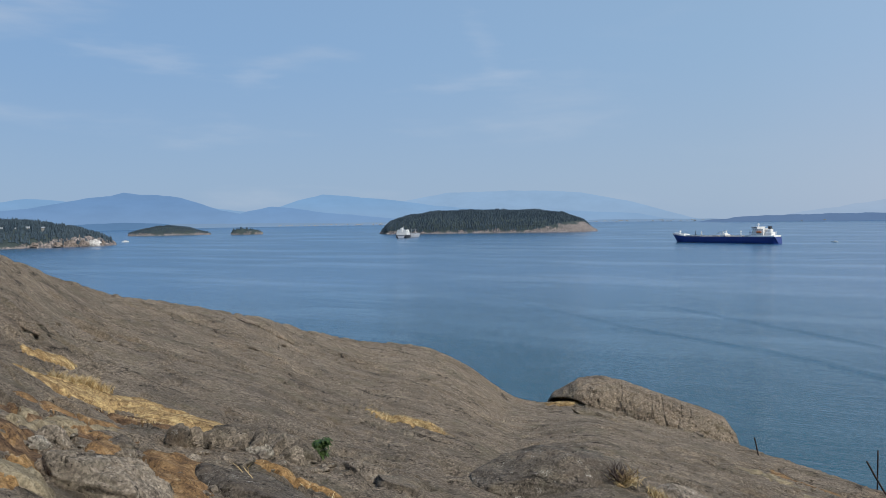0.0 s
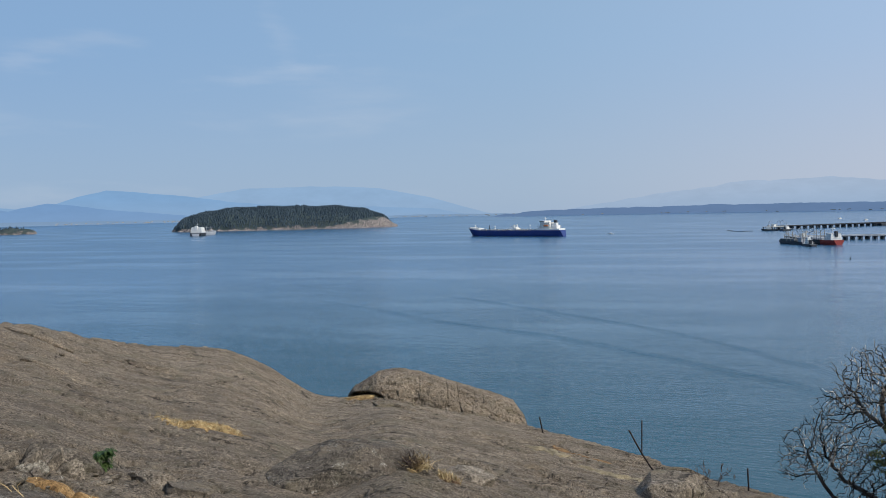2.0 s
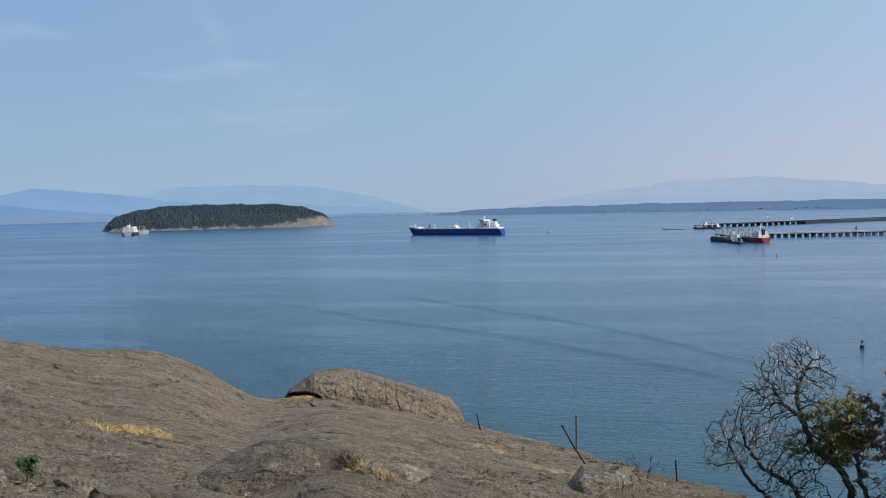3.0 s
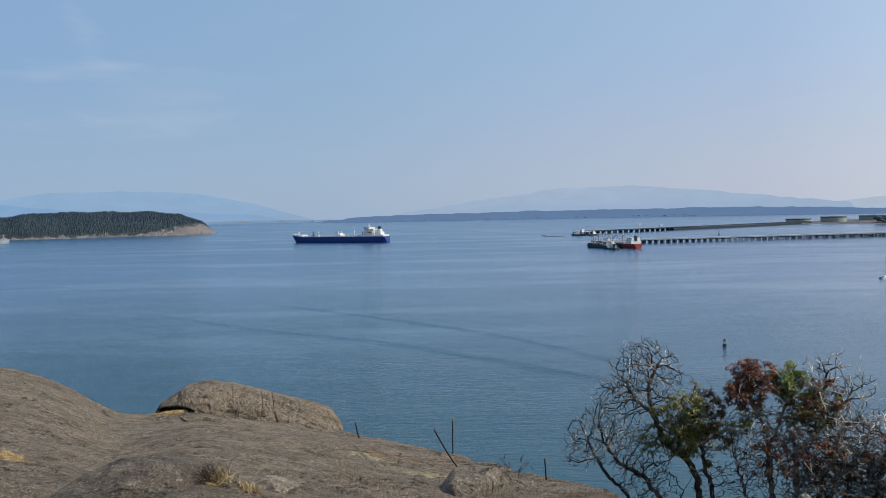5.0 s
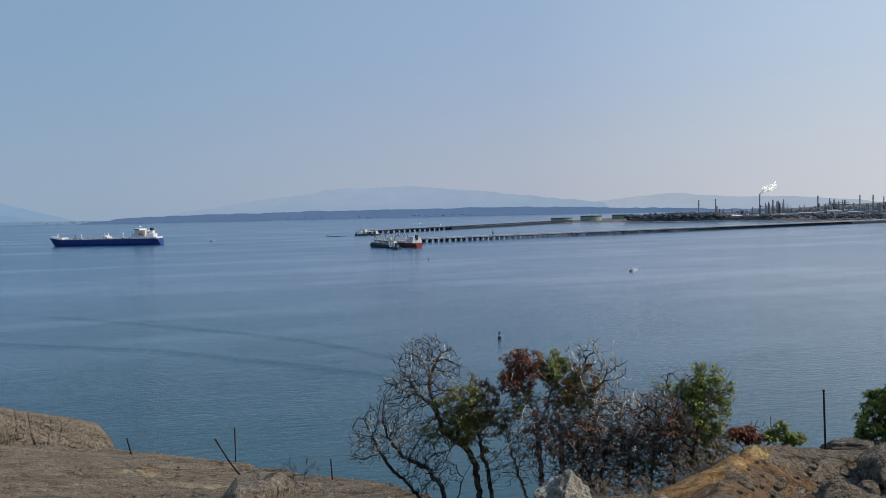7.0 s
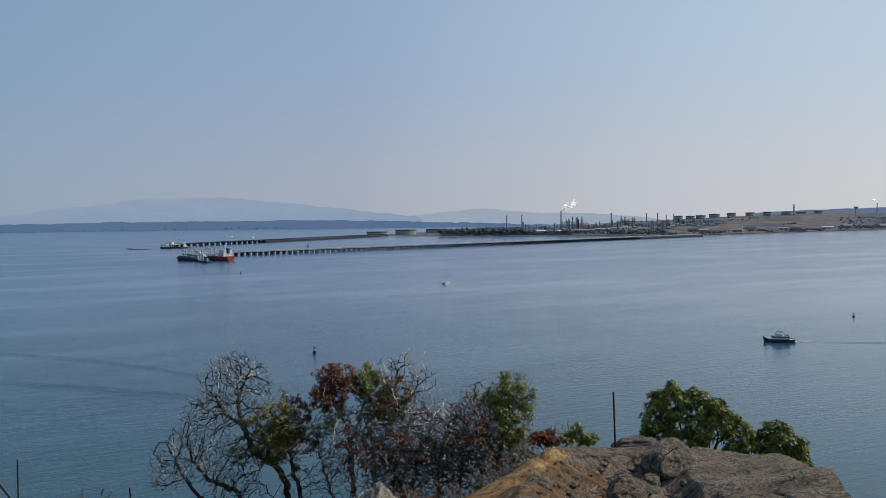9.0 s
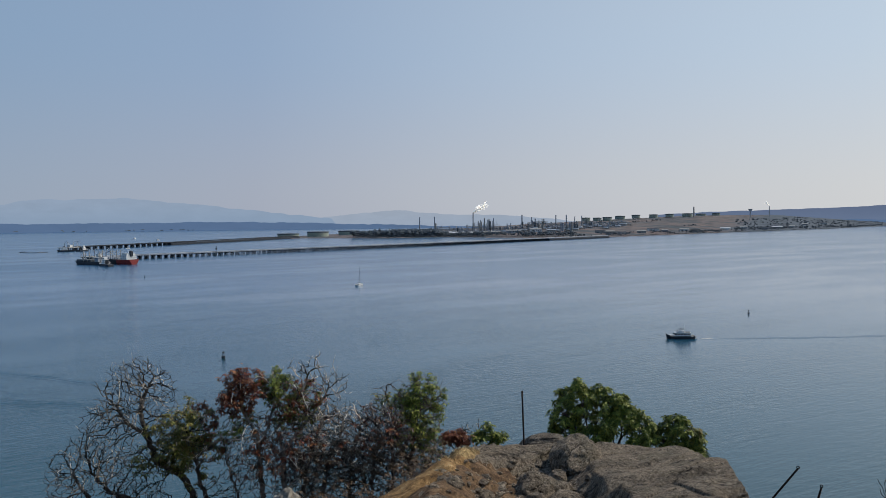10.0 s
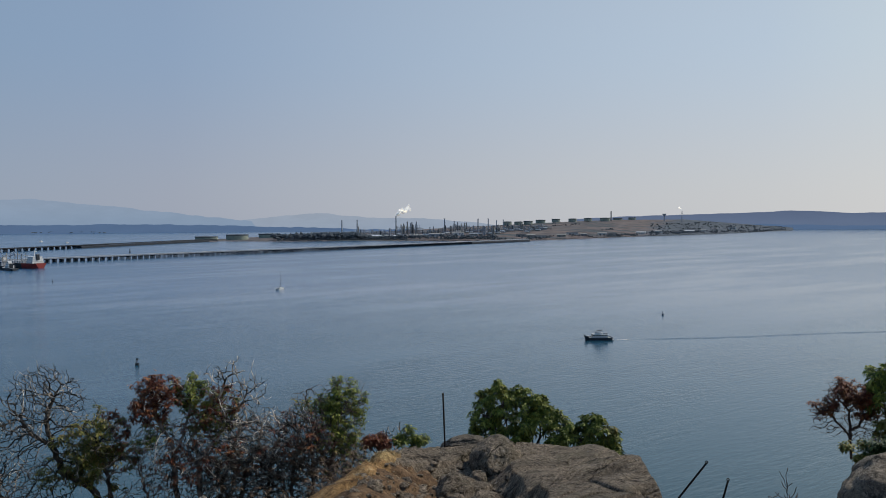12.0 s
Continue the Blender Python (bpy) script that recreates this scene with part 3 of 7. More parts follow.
# ---- headland ----
# The brow of the headland round the eye: bearing, distance, height against the eye, and the fall beyond.
RIM_AZ = [-180, -110, -60, -38, -29.6, -26.4, -23, -18.3, -12.9, -10.2, -6.1, -1.1, 1.4, 3.5, 4.9, 7.8, 10.1, 14.5, 20.4, 25.5, 29.8,
          34.2, 38.7, 43.5, 48, 53.3, 57.4, 63.8, 66.9, 68.3, 69.9, 72.4, 74.5, 80.1, 84.3, 86.3, 87.9, 89.8, 91.5, 93, 97, 104, 130, 180]
RIM_R = [20, 20, 22, 23, 24, 26, 28, 30, 31, 32, 33, 34, 33, 32, 31.5, 31.5, 31, 30.5, 29.6, 26.6, 24.7,
         21.7, 18.8, 14.8, 10.5, 8.4, 8.5, 8.6, 9.4, 10.3, 11.6, 12.5, 12.8, 12.7, 12.4, 11.6, 10.1, 8.6, 6.2, 4.6, 4.3, 5.5, 15, 20]
RIM_Z = [-0.5, 0.8, 1.6, 0.4, -0.82, -1.69, -2.44, -3.15, -3.85, -4.57, -5.22, -5.68, -6.21, -6.97, -7.44, -7.65, -7.46, -7.96, -8.39, -8.07, -7.92,
         -7.37, -6.66, -5.55, -4.2, -3.2, -3.17, -3.1, -3.02, -2.86, -3.26, -3.57, -3.62, -3.5, -3.34, -3.2, -3.02, -2.8, -2.35, -1.95, -1.85, -2.0, -1.5, -0.5]
FALL_AZ = [-180, -40, 0, 30, 42, 50, 62, 68, 84, 88, 92, 100, 110, 130, 180]
FALL = [0.5, 0.9, 0.9, 0.9, 0.7, 0.42, 0.42, 0.3, 0.32, 0.5, 0.42, 0.3, 0.4, 0.5, 0.5]
SAG_AZ = [-180, -60, -40, -9, 0, 6, 12, 30, 42, 180]
SAG = [0, 1.0, 2.6, 3.2, 3.8, 2.0, 0.6, 0.9, 0, 0]
FEET = -1.65
FINE = np.arange(-180.0, 180.01, 0.5)
BELL = np.exp(-0.5 * (np.arange(-6, 7) * 0.5 / 0.8) ** 2)
BELL = BELL / BELL.sum()
RIM_R_FINE = np.convolve(np.pad(np.interp(FINE, RIM_AZ, RIM_R), 6, mode="edge"), BELL, "valid")
RIM_Z_FINE = np.convolve(np.pad(np.interp(FINE, RIM_AZ, RIM_Z), 6, mode="edge"), BELL, "valid")


WIDE = np.exp(-0.5 * (np.arange(-80, 81) * 0.5 / 13.0) ** 2)
WIDE = WIDE / WIDE.sum()
GRADE = (RIM_Z_FINE - FEET) / RIM_R_FINE
GRADE_WIDE = np.convolve(np.pad(GRADE, 80, mode="wrap"), WIDE, "valid")


def relief(x, y, r):
    """Ice-scoured rock: long swells, low ledges and pits."""
    c, s = 0.914, -0.407
    u, v = c * x + s * y, -s * x + c * y
    k = min(1.0, r / 9.0)
    z = 0.2 * k * fract(u / 5.5, v / 2.4, 1.0, 3)
    led = fract(u / 2.2, v / 0.9, 5.0, 3)
    z += 0.075 * k * (led - 0.5 * abs(led))
    step = fract(u / 5.0 + 3, v / 1.2, 12.0, 3) * 6
    z += 0.035 * k * (math.floor(step) + min(1.0, (step - math.floor(step)) * 5) - 0.5 * step)
    d, _ = noise.voronoi((u / 4.2 + 0.35 * noise.noise((x, y, 3.0)), v / 1.5 + 0.35 * noise.noise((x, y, 8.0)), 0.0))
    gap = d[1] - d[0]
    if gap < 0.035:
        z -= 0.1 * k * (1 - gap / 0.035)
    groove = abs(fract(u / 2.4, v / 0.7, 20.0, 3))
    z -= 0.13 * k * max(0.0, 1 - groove / 0.05) * min(1.0, max(0.0, 2.5 * fract(x / 3.0, y / 3.0, 31.0, 2) + .6))
    z += 0.05 * fract(x / 0.5, y / 0.4, 9.0, 4) * min(1.0, 0.3 + r / 20)
    return z


EDGE = [Vector(p) for p in ((13.2, 3.4), (12.3, 3.05), (11.3, 2.55), (10.2, 2.05), (9.24, 1.55), (8.0, 1.05), (7.0, .8))]
EDGE_DROP = [0, .08, .26, .38, .4, .3, .1]


def trough(x, y):
    """Drop below the edge of the smooth rock back, on its landward side."""
    p = Vector((x, y))
    best, deep = 9.0, 0.0
    for i in range(len(EDGE) - 1):
        a, d = EDGE[i], EDGE[i + 1] - EDGE[i]
        t = min(1.0, max(0.0, (p - a).dot(d) / d.length_squared))
        off = p - a - d * t
        dist = off.length
        if dist < abs(best):
            best = dist if d.cross(off) < 0 else -dist
            deep = EDGE_DROP[i] + (EDGE_DROP[i + 1] - EDGE_DROP[i]) * t
    best += .2 * fract(x * 1.3, y * 1.3, 4.0, 5)
    if best <= 0 or best > 4.5:
        return 0.0
    return deep * min(1.0, best / .34) ** .8 * math.exp(-(best / 1.9) ** 2)


def ground_z(x, y):
    """Height of the headland, against the sea."""
    r, az = math.hypot(x, y), math.degrees(math.atan2(x, y))
    R, zr = float(np.interp(az, FINE, RIM_R_FINE)), float(np.interp(az, FINE, RIM_Z_FINE))
    s = r / R
    if s <= 1:
        z = FEET + (zr - FEET) * s - float(np.interp(az, SAG_AZ, SAG)) * s * (1 - s)
    else:
        d, f = r - R, float(np.interp(az, FALL_AZ, FALL))
        z = zr - f * d - 0.75 * max(0.0, d - 7.0) - 0.5 * f * min(1.0, d / 2.0)
    if r < 5.5:
        w = max(0.0, (r - 1.2) / 4.3)
        w = w * w * (3 - 2 * w)
        z = w * z + (1 - w) * (FEET + r * float(np.interp(az, FINE, GRADE_WIDE)))
    return EYE + z + relief(x, y, r) - (trough(x, y) if 70 < az < 100 or 7.5 < r < 13 else 0.0)


def headland():
    azs = [a for a in np.arange(-180, -36, 2.0)] + list(np.arange(-36, 83, 0.16)) + list(np.arange(83, 93, 0.06)) + list(np.arange(93, 108, 0.16)) + list(np.arange(108, 180.1, 2.0))
    ss = [0.0, 0.02] + list(np.linspace(0.08, 1.0, 230) ** 0.9) + list(1 + np.array([0.008, 0.02, 0.04, 0.07, 0.11, 0.16, 0.22, 0.3, 0.4, 0.55, 0.75, 1.0, 1.4, 2.0, 3.0, 4.5, 7.0, 11.0]))
    verts, faces, n = [], [], len(ss)
    for az in azs:
        R = float(np.interp(az, FINE, RIM_R_FINE))
        for s in ss:
            p = polar(az, s * R)
            verts.append((p.x, p.y, max(ground_z(p.x, p.y), -4.0)))
    for i in range(len(azs) - 1):
        for j in range(n - 1):
            a = i * n + j
            faces.append((a, a + 1, a + n + 1, a + n))
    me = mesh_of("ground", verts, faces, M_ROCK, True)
    return tagged(new("ground", me), "grey-brown ice-scoured bedrock headland sloping down to the sea", "rock ground", kind="structure")


headland()


def sea():
    azs = np.arange(0, 360, 2.5)
    rs = [30, 60, 120, 250, 500, 900, 1400, 2000, 2800, 3800, 5600]
    verts = [polar(a, r, 0) for a in azs for r in rs]
    n, m = len(rs), len(azs)
    faces = [(i * n + j, ((i + 1) % m) * n + j, ((i + 1) % m) * n + j + 1, i * n + j + 1) for i in range(m) for j in range(n - 1)]
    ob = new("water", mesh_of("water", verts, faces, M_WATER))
    return tagged(ob, "calm blue sea with faint ripples and slicks", "sea", kind="structure")


sea()


# ---- distance ----
def ridge(name, label, azs, els, r, material, foot=-0.7, bumps=0.06, step=0.1):
    """A range of hills far off: a broad body with an uneven crest."""
    cols = np.arange(azs[0], azs[-1] + step / 2, step)
    verts, faces = [], []
    for a in cols:
        e = float(np.interp(a, azs, els)) + bumps * fract(a * 0.9, r * 0.01, 0, 5)
        top = EYE + r * math.tan(radians(e))
        for k, (dr, f) in enumerate(((-60, 0.0), (-30, 0.45), (-10, 0.8), (0, 1.0), (40, 0.6), (70, 0.0))):
            base = EYE + r * math.tan(radians(foot))
            verts.append(polar(a, r + dr, max(-2, base) + (top - max(-2, base)) * f))
    for i in range(len(cols) - 1):
        for j in range(5):
            q = i * 6 + j
            faces.append((q, q + 6, q + 7, q + 1))
    return tagged(new(name, mesh_of(name, verts, faces, material, True)), label, "hills", kind="structure")


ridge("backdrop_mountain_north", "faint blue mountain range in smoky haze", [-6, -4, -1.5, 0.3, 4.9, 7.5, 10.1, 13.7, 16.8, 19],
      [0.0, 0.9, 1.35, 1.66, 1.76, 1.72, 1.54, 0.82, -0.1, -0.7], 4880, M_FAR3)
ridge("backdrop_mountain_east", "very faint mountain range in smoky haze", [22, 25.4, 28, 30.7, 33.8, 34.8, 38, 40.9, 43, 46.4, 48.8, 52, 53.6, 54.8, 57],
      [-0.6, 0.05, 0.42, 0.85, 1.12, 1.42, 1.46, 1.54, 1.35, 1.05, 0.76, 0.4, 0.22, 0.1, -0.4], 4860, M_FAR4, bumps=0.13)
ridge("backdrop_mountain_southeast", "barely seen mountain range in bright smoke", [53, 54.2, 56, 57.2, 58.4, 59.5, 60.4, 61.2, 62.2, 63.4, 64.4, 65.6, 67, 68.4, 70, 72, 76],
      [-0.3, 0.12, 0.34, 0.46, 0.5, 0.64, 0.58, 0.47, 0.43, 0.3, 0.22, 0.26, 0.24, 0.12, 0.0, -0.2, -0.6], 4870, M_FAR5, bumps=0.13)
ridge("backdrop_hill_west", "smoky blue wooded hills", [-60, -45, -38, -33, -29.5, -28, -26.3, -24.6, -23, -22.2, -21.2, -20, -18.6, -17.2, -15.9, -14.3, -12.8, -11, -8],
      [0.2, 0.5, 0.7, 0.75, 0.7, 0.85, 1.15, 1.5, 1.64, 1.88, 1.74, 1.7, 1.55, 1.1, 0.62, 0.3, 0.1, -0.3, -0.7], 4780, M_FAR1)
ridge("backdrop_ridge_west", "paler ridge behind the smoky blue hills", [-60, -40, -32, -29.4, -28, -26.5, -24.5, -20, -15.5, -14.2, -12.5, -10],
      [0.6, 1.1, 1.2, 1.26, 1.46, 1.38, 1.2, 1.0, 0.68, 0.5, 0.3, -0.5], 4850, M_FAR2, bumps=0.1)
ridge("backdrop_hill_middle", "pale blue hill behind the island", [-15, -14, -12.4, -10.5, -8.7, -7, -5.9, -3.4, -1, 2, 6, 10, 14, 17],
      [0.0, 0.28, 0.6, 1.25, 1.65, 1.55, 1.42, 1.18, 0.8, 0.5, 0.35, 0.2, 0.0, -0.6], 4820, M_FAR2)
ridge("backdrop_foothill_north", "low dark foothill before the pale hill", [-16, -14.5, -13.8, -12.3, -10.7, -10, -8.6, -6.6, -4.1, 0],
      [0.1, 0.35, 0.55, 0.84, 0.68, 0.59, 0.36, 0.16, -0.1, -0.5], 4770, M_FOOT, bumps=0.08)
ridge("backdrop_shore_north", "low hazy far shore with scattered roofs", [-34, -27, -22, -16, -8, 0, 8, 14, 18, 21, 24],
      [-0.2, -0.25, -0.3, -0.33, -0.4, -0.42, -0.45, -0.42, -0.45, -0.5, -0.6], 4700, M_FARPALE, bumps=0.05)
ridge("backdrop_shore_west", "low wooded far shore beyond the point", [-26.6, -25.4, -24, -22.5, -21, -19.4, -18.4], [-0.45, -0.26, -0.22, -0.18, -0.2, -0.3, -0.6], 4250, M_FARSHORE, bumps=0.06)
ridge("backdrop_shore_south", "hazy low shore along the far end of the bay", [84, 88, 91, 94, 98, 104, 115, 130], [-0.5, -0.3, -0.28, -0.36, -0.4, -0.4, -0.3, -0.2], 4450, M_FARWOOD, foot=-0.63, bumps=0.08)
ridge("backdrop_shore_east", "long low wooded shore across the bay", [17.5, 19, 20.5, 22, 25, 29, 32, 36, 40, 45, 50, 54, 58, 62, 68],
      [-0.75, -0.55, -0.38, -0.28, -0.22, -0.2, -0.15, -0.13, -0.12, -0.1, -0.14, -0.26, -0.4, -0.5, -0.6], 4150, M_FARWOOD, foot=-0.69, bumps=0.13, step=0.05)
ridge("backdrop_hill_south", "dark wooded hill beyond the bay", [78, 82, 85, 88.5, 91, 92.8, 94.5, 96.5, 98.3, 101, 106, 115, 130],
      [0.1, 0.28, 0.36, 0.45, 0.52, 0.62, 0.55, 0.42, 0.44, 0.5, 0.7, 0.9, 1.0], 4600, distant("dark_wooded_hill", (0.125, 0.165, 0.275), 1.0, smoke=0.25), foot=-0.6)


def far_roofs():
    rng = random.Random(5)
    bm = bmesh.new()
    for k in range(110):
        az = rng.choice((rng.uniform(-12, -4), rng.uniform(10.5, 20), rng.uniform(24, 46)))
        r = 4060 if az > 20.5 else 4610
        p = polar(az, r, rng.uniform(3, 9))
        w, d = rng.uniform(4, 14), rng.uniform(4, 6)
        bmesh.ops.create_cube(bm, size=1, matrix=Matrix.Translation(p) @ Matrix.Rotation(radians(-az), 4, "Z") @ Matrix.Diagonal((w, d, rng.uniform(2, 4), 1)))
    return solid("far_roof", bm, M_CONCRETE, "scattered pale roofs along the far shore", "buildings", kind="stuff")


far_roofs()


# ---- islands ----
def conifer(verts, faces, p, h, w, rng):
    """A ragged fir of three skirts."""
    for a, b, f in ((0.05, 0.55, 1.0), (0.3, 0.8, 0.75), (0.55, 1.05, 0.45)):
        base, k0 = len(verts), rng.uniform(0, 6.3)
        for k in range(6):
            rr = w * f * rng.uniform(0.7, 1.2)
            verts.append((p[0] + rr * math.cos(k0 + k * 1.047), p[1] + rr * math.sin(k0 + k * 1.047), p[2] + h * (a + rng.uniform(-0.06, 0.06))))
        verts.append((p[0] + rng.uniform(-0.2, 0.2), p[1], p[2] + h * b))
        faces.extend((base + k, base + (k + 1) % 6, base + 6) for k in range(6))


def island(name, label, az0, az1, r, depth, height, trees, seed, profile=((0, 0), (0.12, 0.55), (0.3, 0.9), (0.6, 1.0), (0.85, 0.8), (1, 0)), tree_h=14, shore=5, bare=0.0, cliff=0.0, ragged=0.0):
    """A wooded rocky island: bearings of its ends, distance of its near shore, depth and height."""
    rng = random.Random(seed)
    pa, pb = polar(az0, r), polar(az1, r)
    mid, along = (pa + pb) / 2, (pb - pa)
    L = along.length
    turn = math.degrees(math.atan2(along.y, along.x))
    top = thing(name, label, "island", (mid.x, mid.y, 0), turn)
    px, pz = [q[0] for q in profile], [q[1] for q in profile]

    def h(u, v):
        e = float(np.interp((u / L) + 0.5, px, pz))
        edge = max(0.0, 1 - abs(v / (depth / 2 * (0.35 + 0.65 * e ** 0.5) + 1e-3)) ** 2.6)
        n = fract(u / 60 + seed, v / 60, 3, 4)
        z = -3 + (height * e + 3) * edge ** 0.6 * (1 + 0.16 * n)
        z += (shore + 3) * min(1.0, edge * 5) * (0.7 + 0.5 * fract(u / 14, v / 14, seed, 3)) * (1 if e > 0.02 else 0)
        return z
    nu, nv = 150, 44
    verts = [(L * (i / nu - 0.5) * 1.01, depth * (j / nv - 0.5) * 1.02, 0) for i in range(nu + 1) for j in range(nv + 1)]
    verts = [(x, y, h(x, y)) for x, y, _ in verts]
    faces = [(i * (nv + 1) + j, (i + 1) * (nv + 1) + j, (i + 1) * (nv + 1) + j + 1, i * (nv + 1) + j + 1) for i in range(nu) for j in range(nv)]
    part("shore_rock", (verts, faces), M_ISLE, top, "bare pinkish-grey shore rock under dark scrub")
    tv, tf = [], []
    count = 0
    for _ in range(trees * 6):
        if count >= trees:
            break
        u, v = rng.uniform(-0.5, 0.5) * L, rng.uniform(-0.5, 0.35) * depth
        z = h(u, v)
        lim = shore + 2.5 + cliff * max(0.0, (u / L) - 0.2) * 5 * height * max(0.0, .25 - v / depth * 1.5)
        if (z < lim and (z < 3.5 or rng.random() > ragged)) or rng.random() < bare:
            continue
        count += 1
        hh = tree_h * rng.uniform(0.65, 1.15)
        conifer(tv, tf, (u, v, z - 1.5), hh, hh * rng.uniform(0.2, 0.36), rng)
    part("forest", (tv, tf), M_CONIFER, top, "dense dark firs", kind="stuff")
    return top


island("wooded_island", "low rocky island covered in dark conifers", -4.35, 10.95, 2330, 260, 56, 9000, 3,
       ((0, 0.05), (0.04, 0.5), (0.13, 0.8), (0.28, 0.97), (0.45, 1.0), (0.72, 0.98), (0.86, 0.78), (0.94, 0.5), (1, 0.05)), 8.5, 3, cliff=0.6)
island("small_wooded_island", "small wooded island with pale rocky rim", -21.95, -16.6, 2690, 120, 24, 1700, 8,
       ((0, 0.05), (0.1, 0.4), (0.35, 0.95), (0.5, 1.0), (0.75, 0.7), (0.9, 0.15), (1, 0.03)), 6.5, 3)
island("islet", "tiny rocky islet with a few trees", -15.2, -13.0, 2560, 46, 14, 30, 12,
       ((0, 0.1), (0.12, 0.7), (0.3, 1.0), (0.6, 0.8), (0.85, 0.55), (1, 0.05)), 9, 4, bare=0.6)
island("wooded_point", "wooded rocky point with pale cliffs and houses", -42, -23.1, 1790, 240, 44, 7000, 21,
       ((0, 1.0), (0.4, 1.0), (0.7, 0.95), (0.8, 0.78), (0.9, 0.5), (0.96, 0.25), (1, 0.03)), 11, 6, bare=0.08, cliff=0.35, ragged=0.3)


def gable_house(name, label, at, turn, w, d, h, wall, roof, group=""):
    top = thing(name, label, "house", at, turn, group)
    part("wall", boxes((-w / 2, w / 2, -d / 2, d / 2, -5, h)), wall, top)
    v = [(-w / 2 - .5, -d / 2 - .5, h), (w / 2 + .5, -d / 2 - .5, h), (w / 2 + .5, d / 2 + .5, h), (-w / 2 - .5, d / 2 + .5, h), (-w / 2 - .5, 0, h + d * .35), (w / 2 + .5, 0, h + d * .35)]
    part("roof", (v, [(0, 1, 5, 4), (2, 3, 4, 5), (0, 4, 3), (1, 2, 5), (3, 2, 1, 0)]), roof, top)
    for k in (-0.25, 0.25):
        part("window", boxes((w * k - 0.9, w * k + 0.9, -d / 2 - 0.05, -d / 2 + 0.05, h * 0.35, h * 0.75)), M_GLASS, top)
    return top


for k, (az, r, z, w) in enumerate(((-28.62, 1690, 33, 11), (-28.0, 1692, 34.5, 9), (-27.1, 1694, 33.5, 9), (-29.5, 1688, 33.5, 13))):
    gable_house("house", "pale hillside house among dark trees", polar(az, r, z + 1.5), -az, w * .7, 7, 2.6, M_WHITE if k % 2 else M_CONCRETE, M_DECK, "houses on the point")


# ---- ships ----
def hull_data(L, B, deck, flare=0.12, bow=0.16, stern=0.1, rake=0.05, sheer=0.25, n=36):
    """Lofted hull along +x, waterline at z = 0; bow at +x."""
    rows = ((-2.0, 0.82), (0.0, 0.92), (deck * 0.35, 0.98), (deck * 0.8, 1.0), (deck, 1.0))
    verts, faces = [], []
    m = len(rows)
    for i in range(n + 1):
        t = i / n
        for z, f in rows:
            zz = z * (1 + (sheer * max(0, (t - 0.86) / 0.14) ** 1.5 if z > 0 else 0))
            k = z / deck
            x = L * (t - 0.5) + rake * L * k * (max(0, t - 0.8) / 0.2) ** 2 - 0.02 * L * (1 - k) * (t < 0.05)
            w = 1.0
            if t > 1 - bow:
                q = (t - 1 + bow) / bow
                w = (1 - q ** (2.2 + 0.8 * k)) ** (0.75 - 0.25 * k)
            elif t < stern:
                q = 1 - t / stern
                w = 1 - (0.55 - 0.4 * k) * q ** 2
            verts.append((x, B / 2 * max(w, 0.012) * f, zz))
    half = len(verts)
    verts += [(x, -y, z) for x, y, z in verts]
    for i in range(n):
        for j in range(m - 1):
            a = i * m + j
            faces.append((a, a + m, a + m + 1, a + 1))
            faces.append((half + a + 1, half + a + m + 1, half + a + m, half + a))
    for j in range(m - 1):
        faces.append((j, j + 1, half + j + 1, half + j))
        e = n * m + j
        faces.append((e + 1, e, half + e, half + e + 1))
    deckf = [(i * m + m - 1, (i + 1) * m + m - 1, half + (i + 1) * m + m - 1, half + i * m + m - 1) for i in range(n)]
    return verts, faces, deckf


def ship_hull(top, L, B, deck, material, deck_material, sheer=0.25):
    v, f, df = hull_data(L, B, deck, sheer=sheer)
    part("hull", (v, f), material, top)
    idx = sorted({q for face in df for q in face})
    new_i = {q: k for k, q in enumerate(idx)}
    dv = [(v[q][0], v[q][1] * 0.995, v[q][2] - 0.25) for q in idx]
    part("deck", (dv, [tuple(new_i[q] for q in face) for face in df]), deck_material, top)


def deckhouse(top, x0, x1, w, z, tiers, tier_h, shrink=0.06, white=None):
    """Stepped accommodation block with a window strip on each tier, rails and bridge wings."""
    white = white or M_WHITE
    for k in range(tiers):
        a, b = x0 + (x1 - x0) * shrink * k * 0.4, x1 - (x1 - x0) * shrink * k * 0.6
        ww = w * (1 - shrink * k)
        zz = z + tier_h * k
        blk = part("deckhouse_tier", boxes((a, b, -ww / 2, ww / 2, zz, zz + tier_h - 0.15), (a - 0.4, b + 0.4, -ww / 2 - 0.4, ww / 2 + 0.4, zz + tier_h - 0.15, zz + tier_h)), white, top)
        n = max(3, int(ww / 3))
        rows = [(b, b + 0.06, -ww / 2 + ww * (i + 0.4) / n, -ww / 2 + ww * (i + 0.62) / n, zz + tier_h * .45, zz + tier_h * .68) for i in range(n)]
        m = max(3, int((b - a) / 3))
        for sgn in (-1, 1):
            rows += [(a + (b - a) * (i + 0.4) / m, a + (b - a) * (i + 0.6) / m, *sorted((sgn * ww / 2, sgn * (ww / 2 + 0.06))), zz + tier_h * .45, zz + tier_h * .68) for i in range(m)]
        part("windows", boxes(*rows), M_GLASS, blk, kind="stuff")
    return z + tier_h * tiers


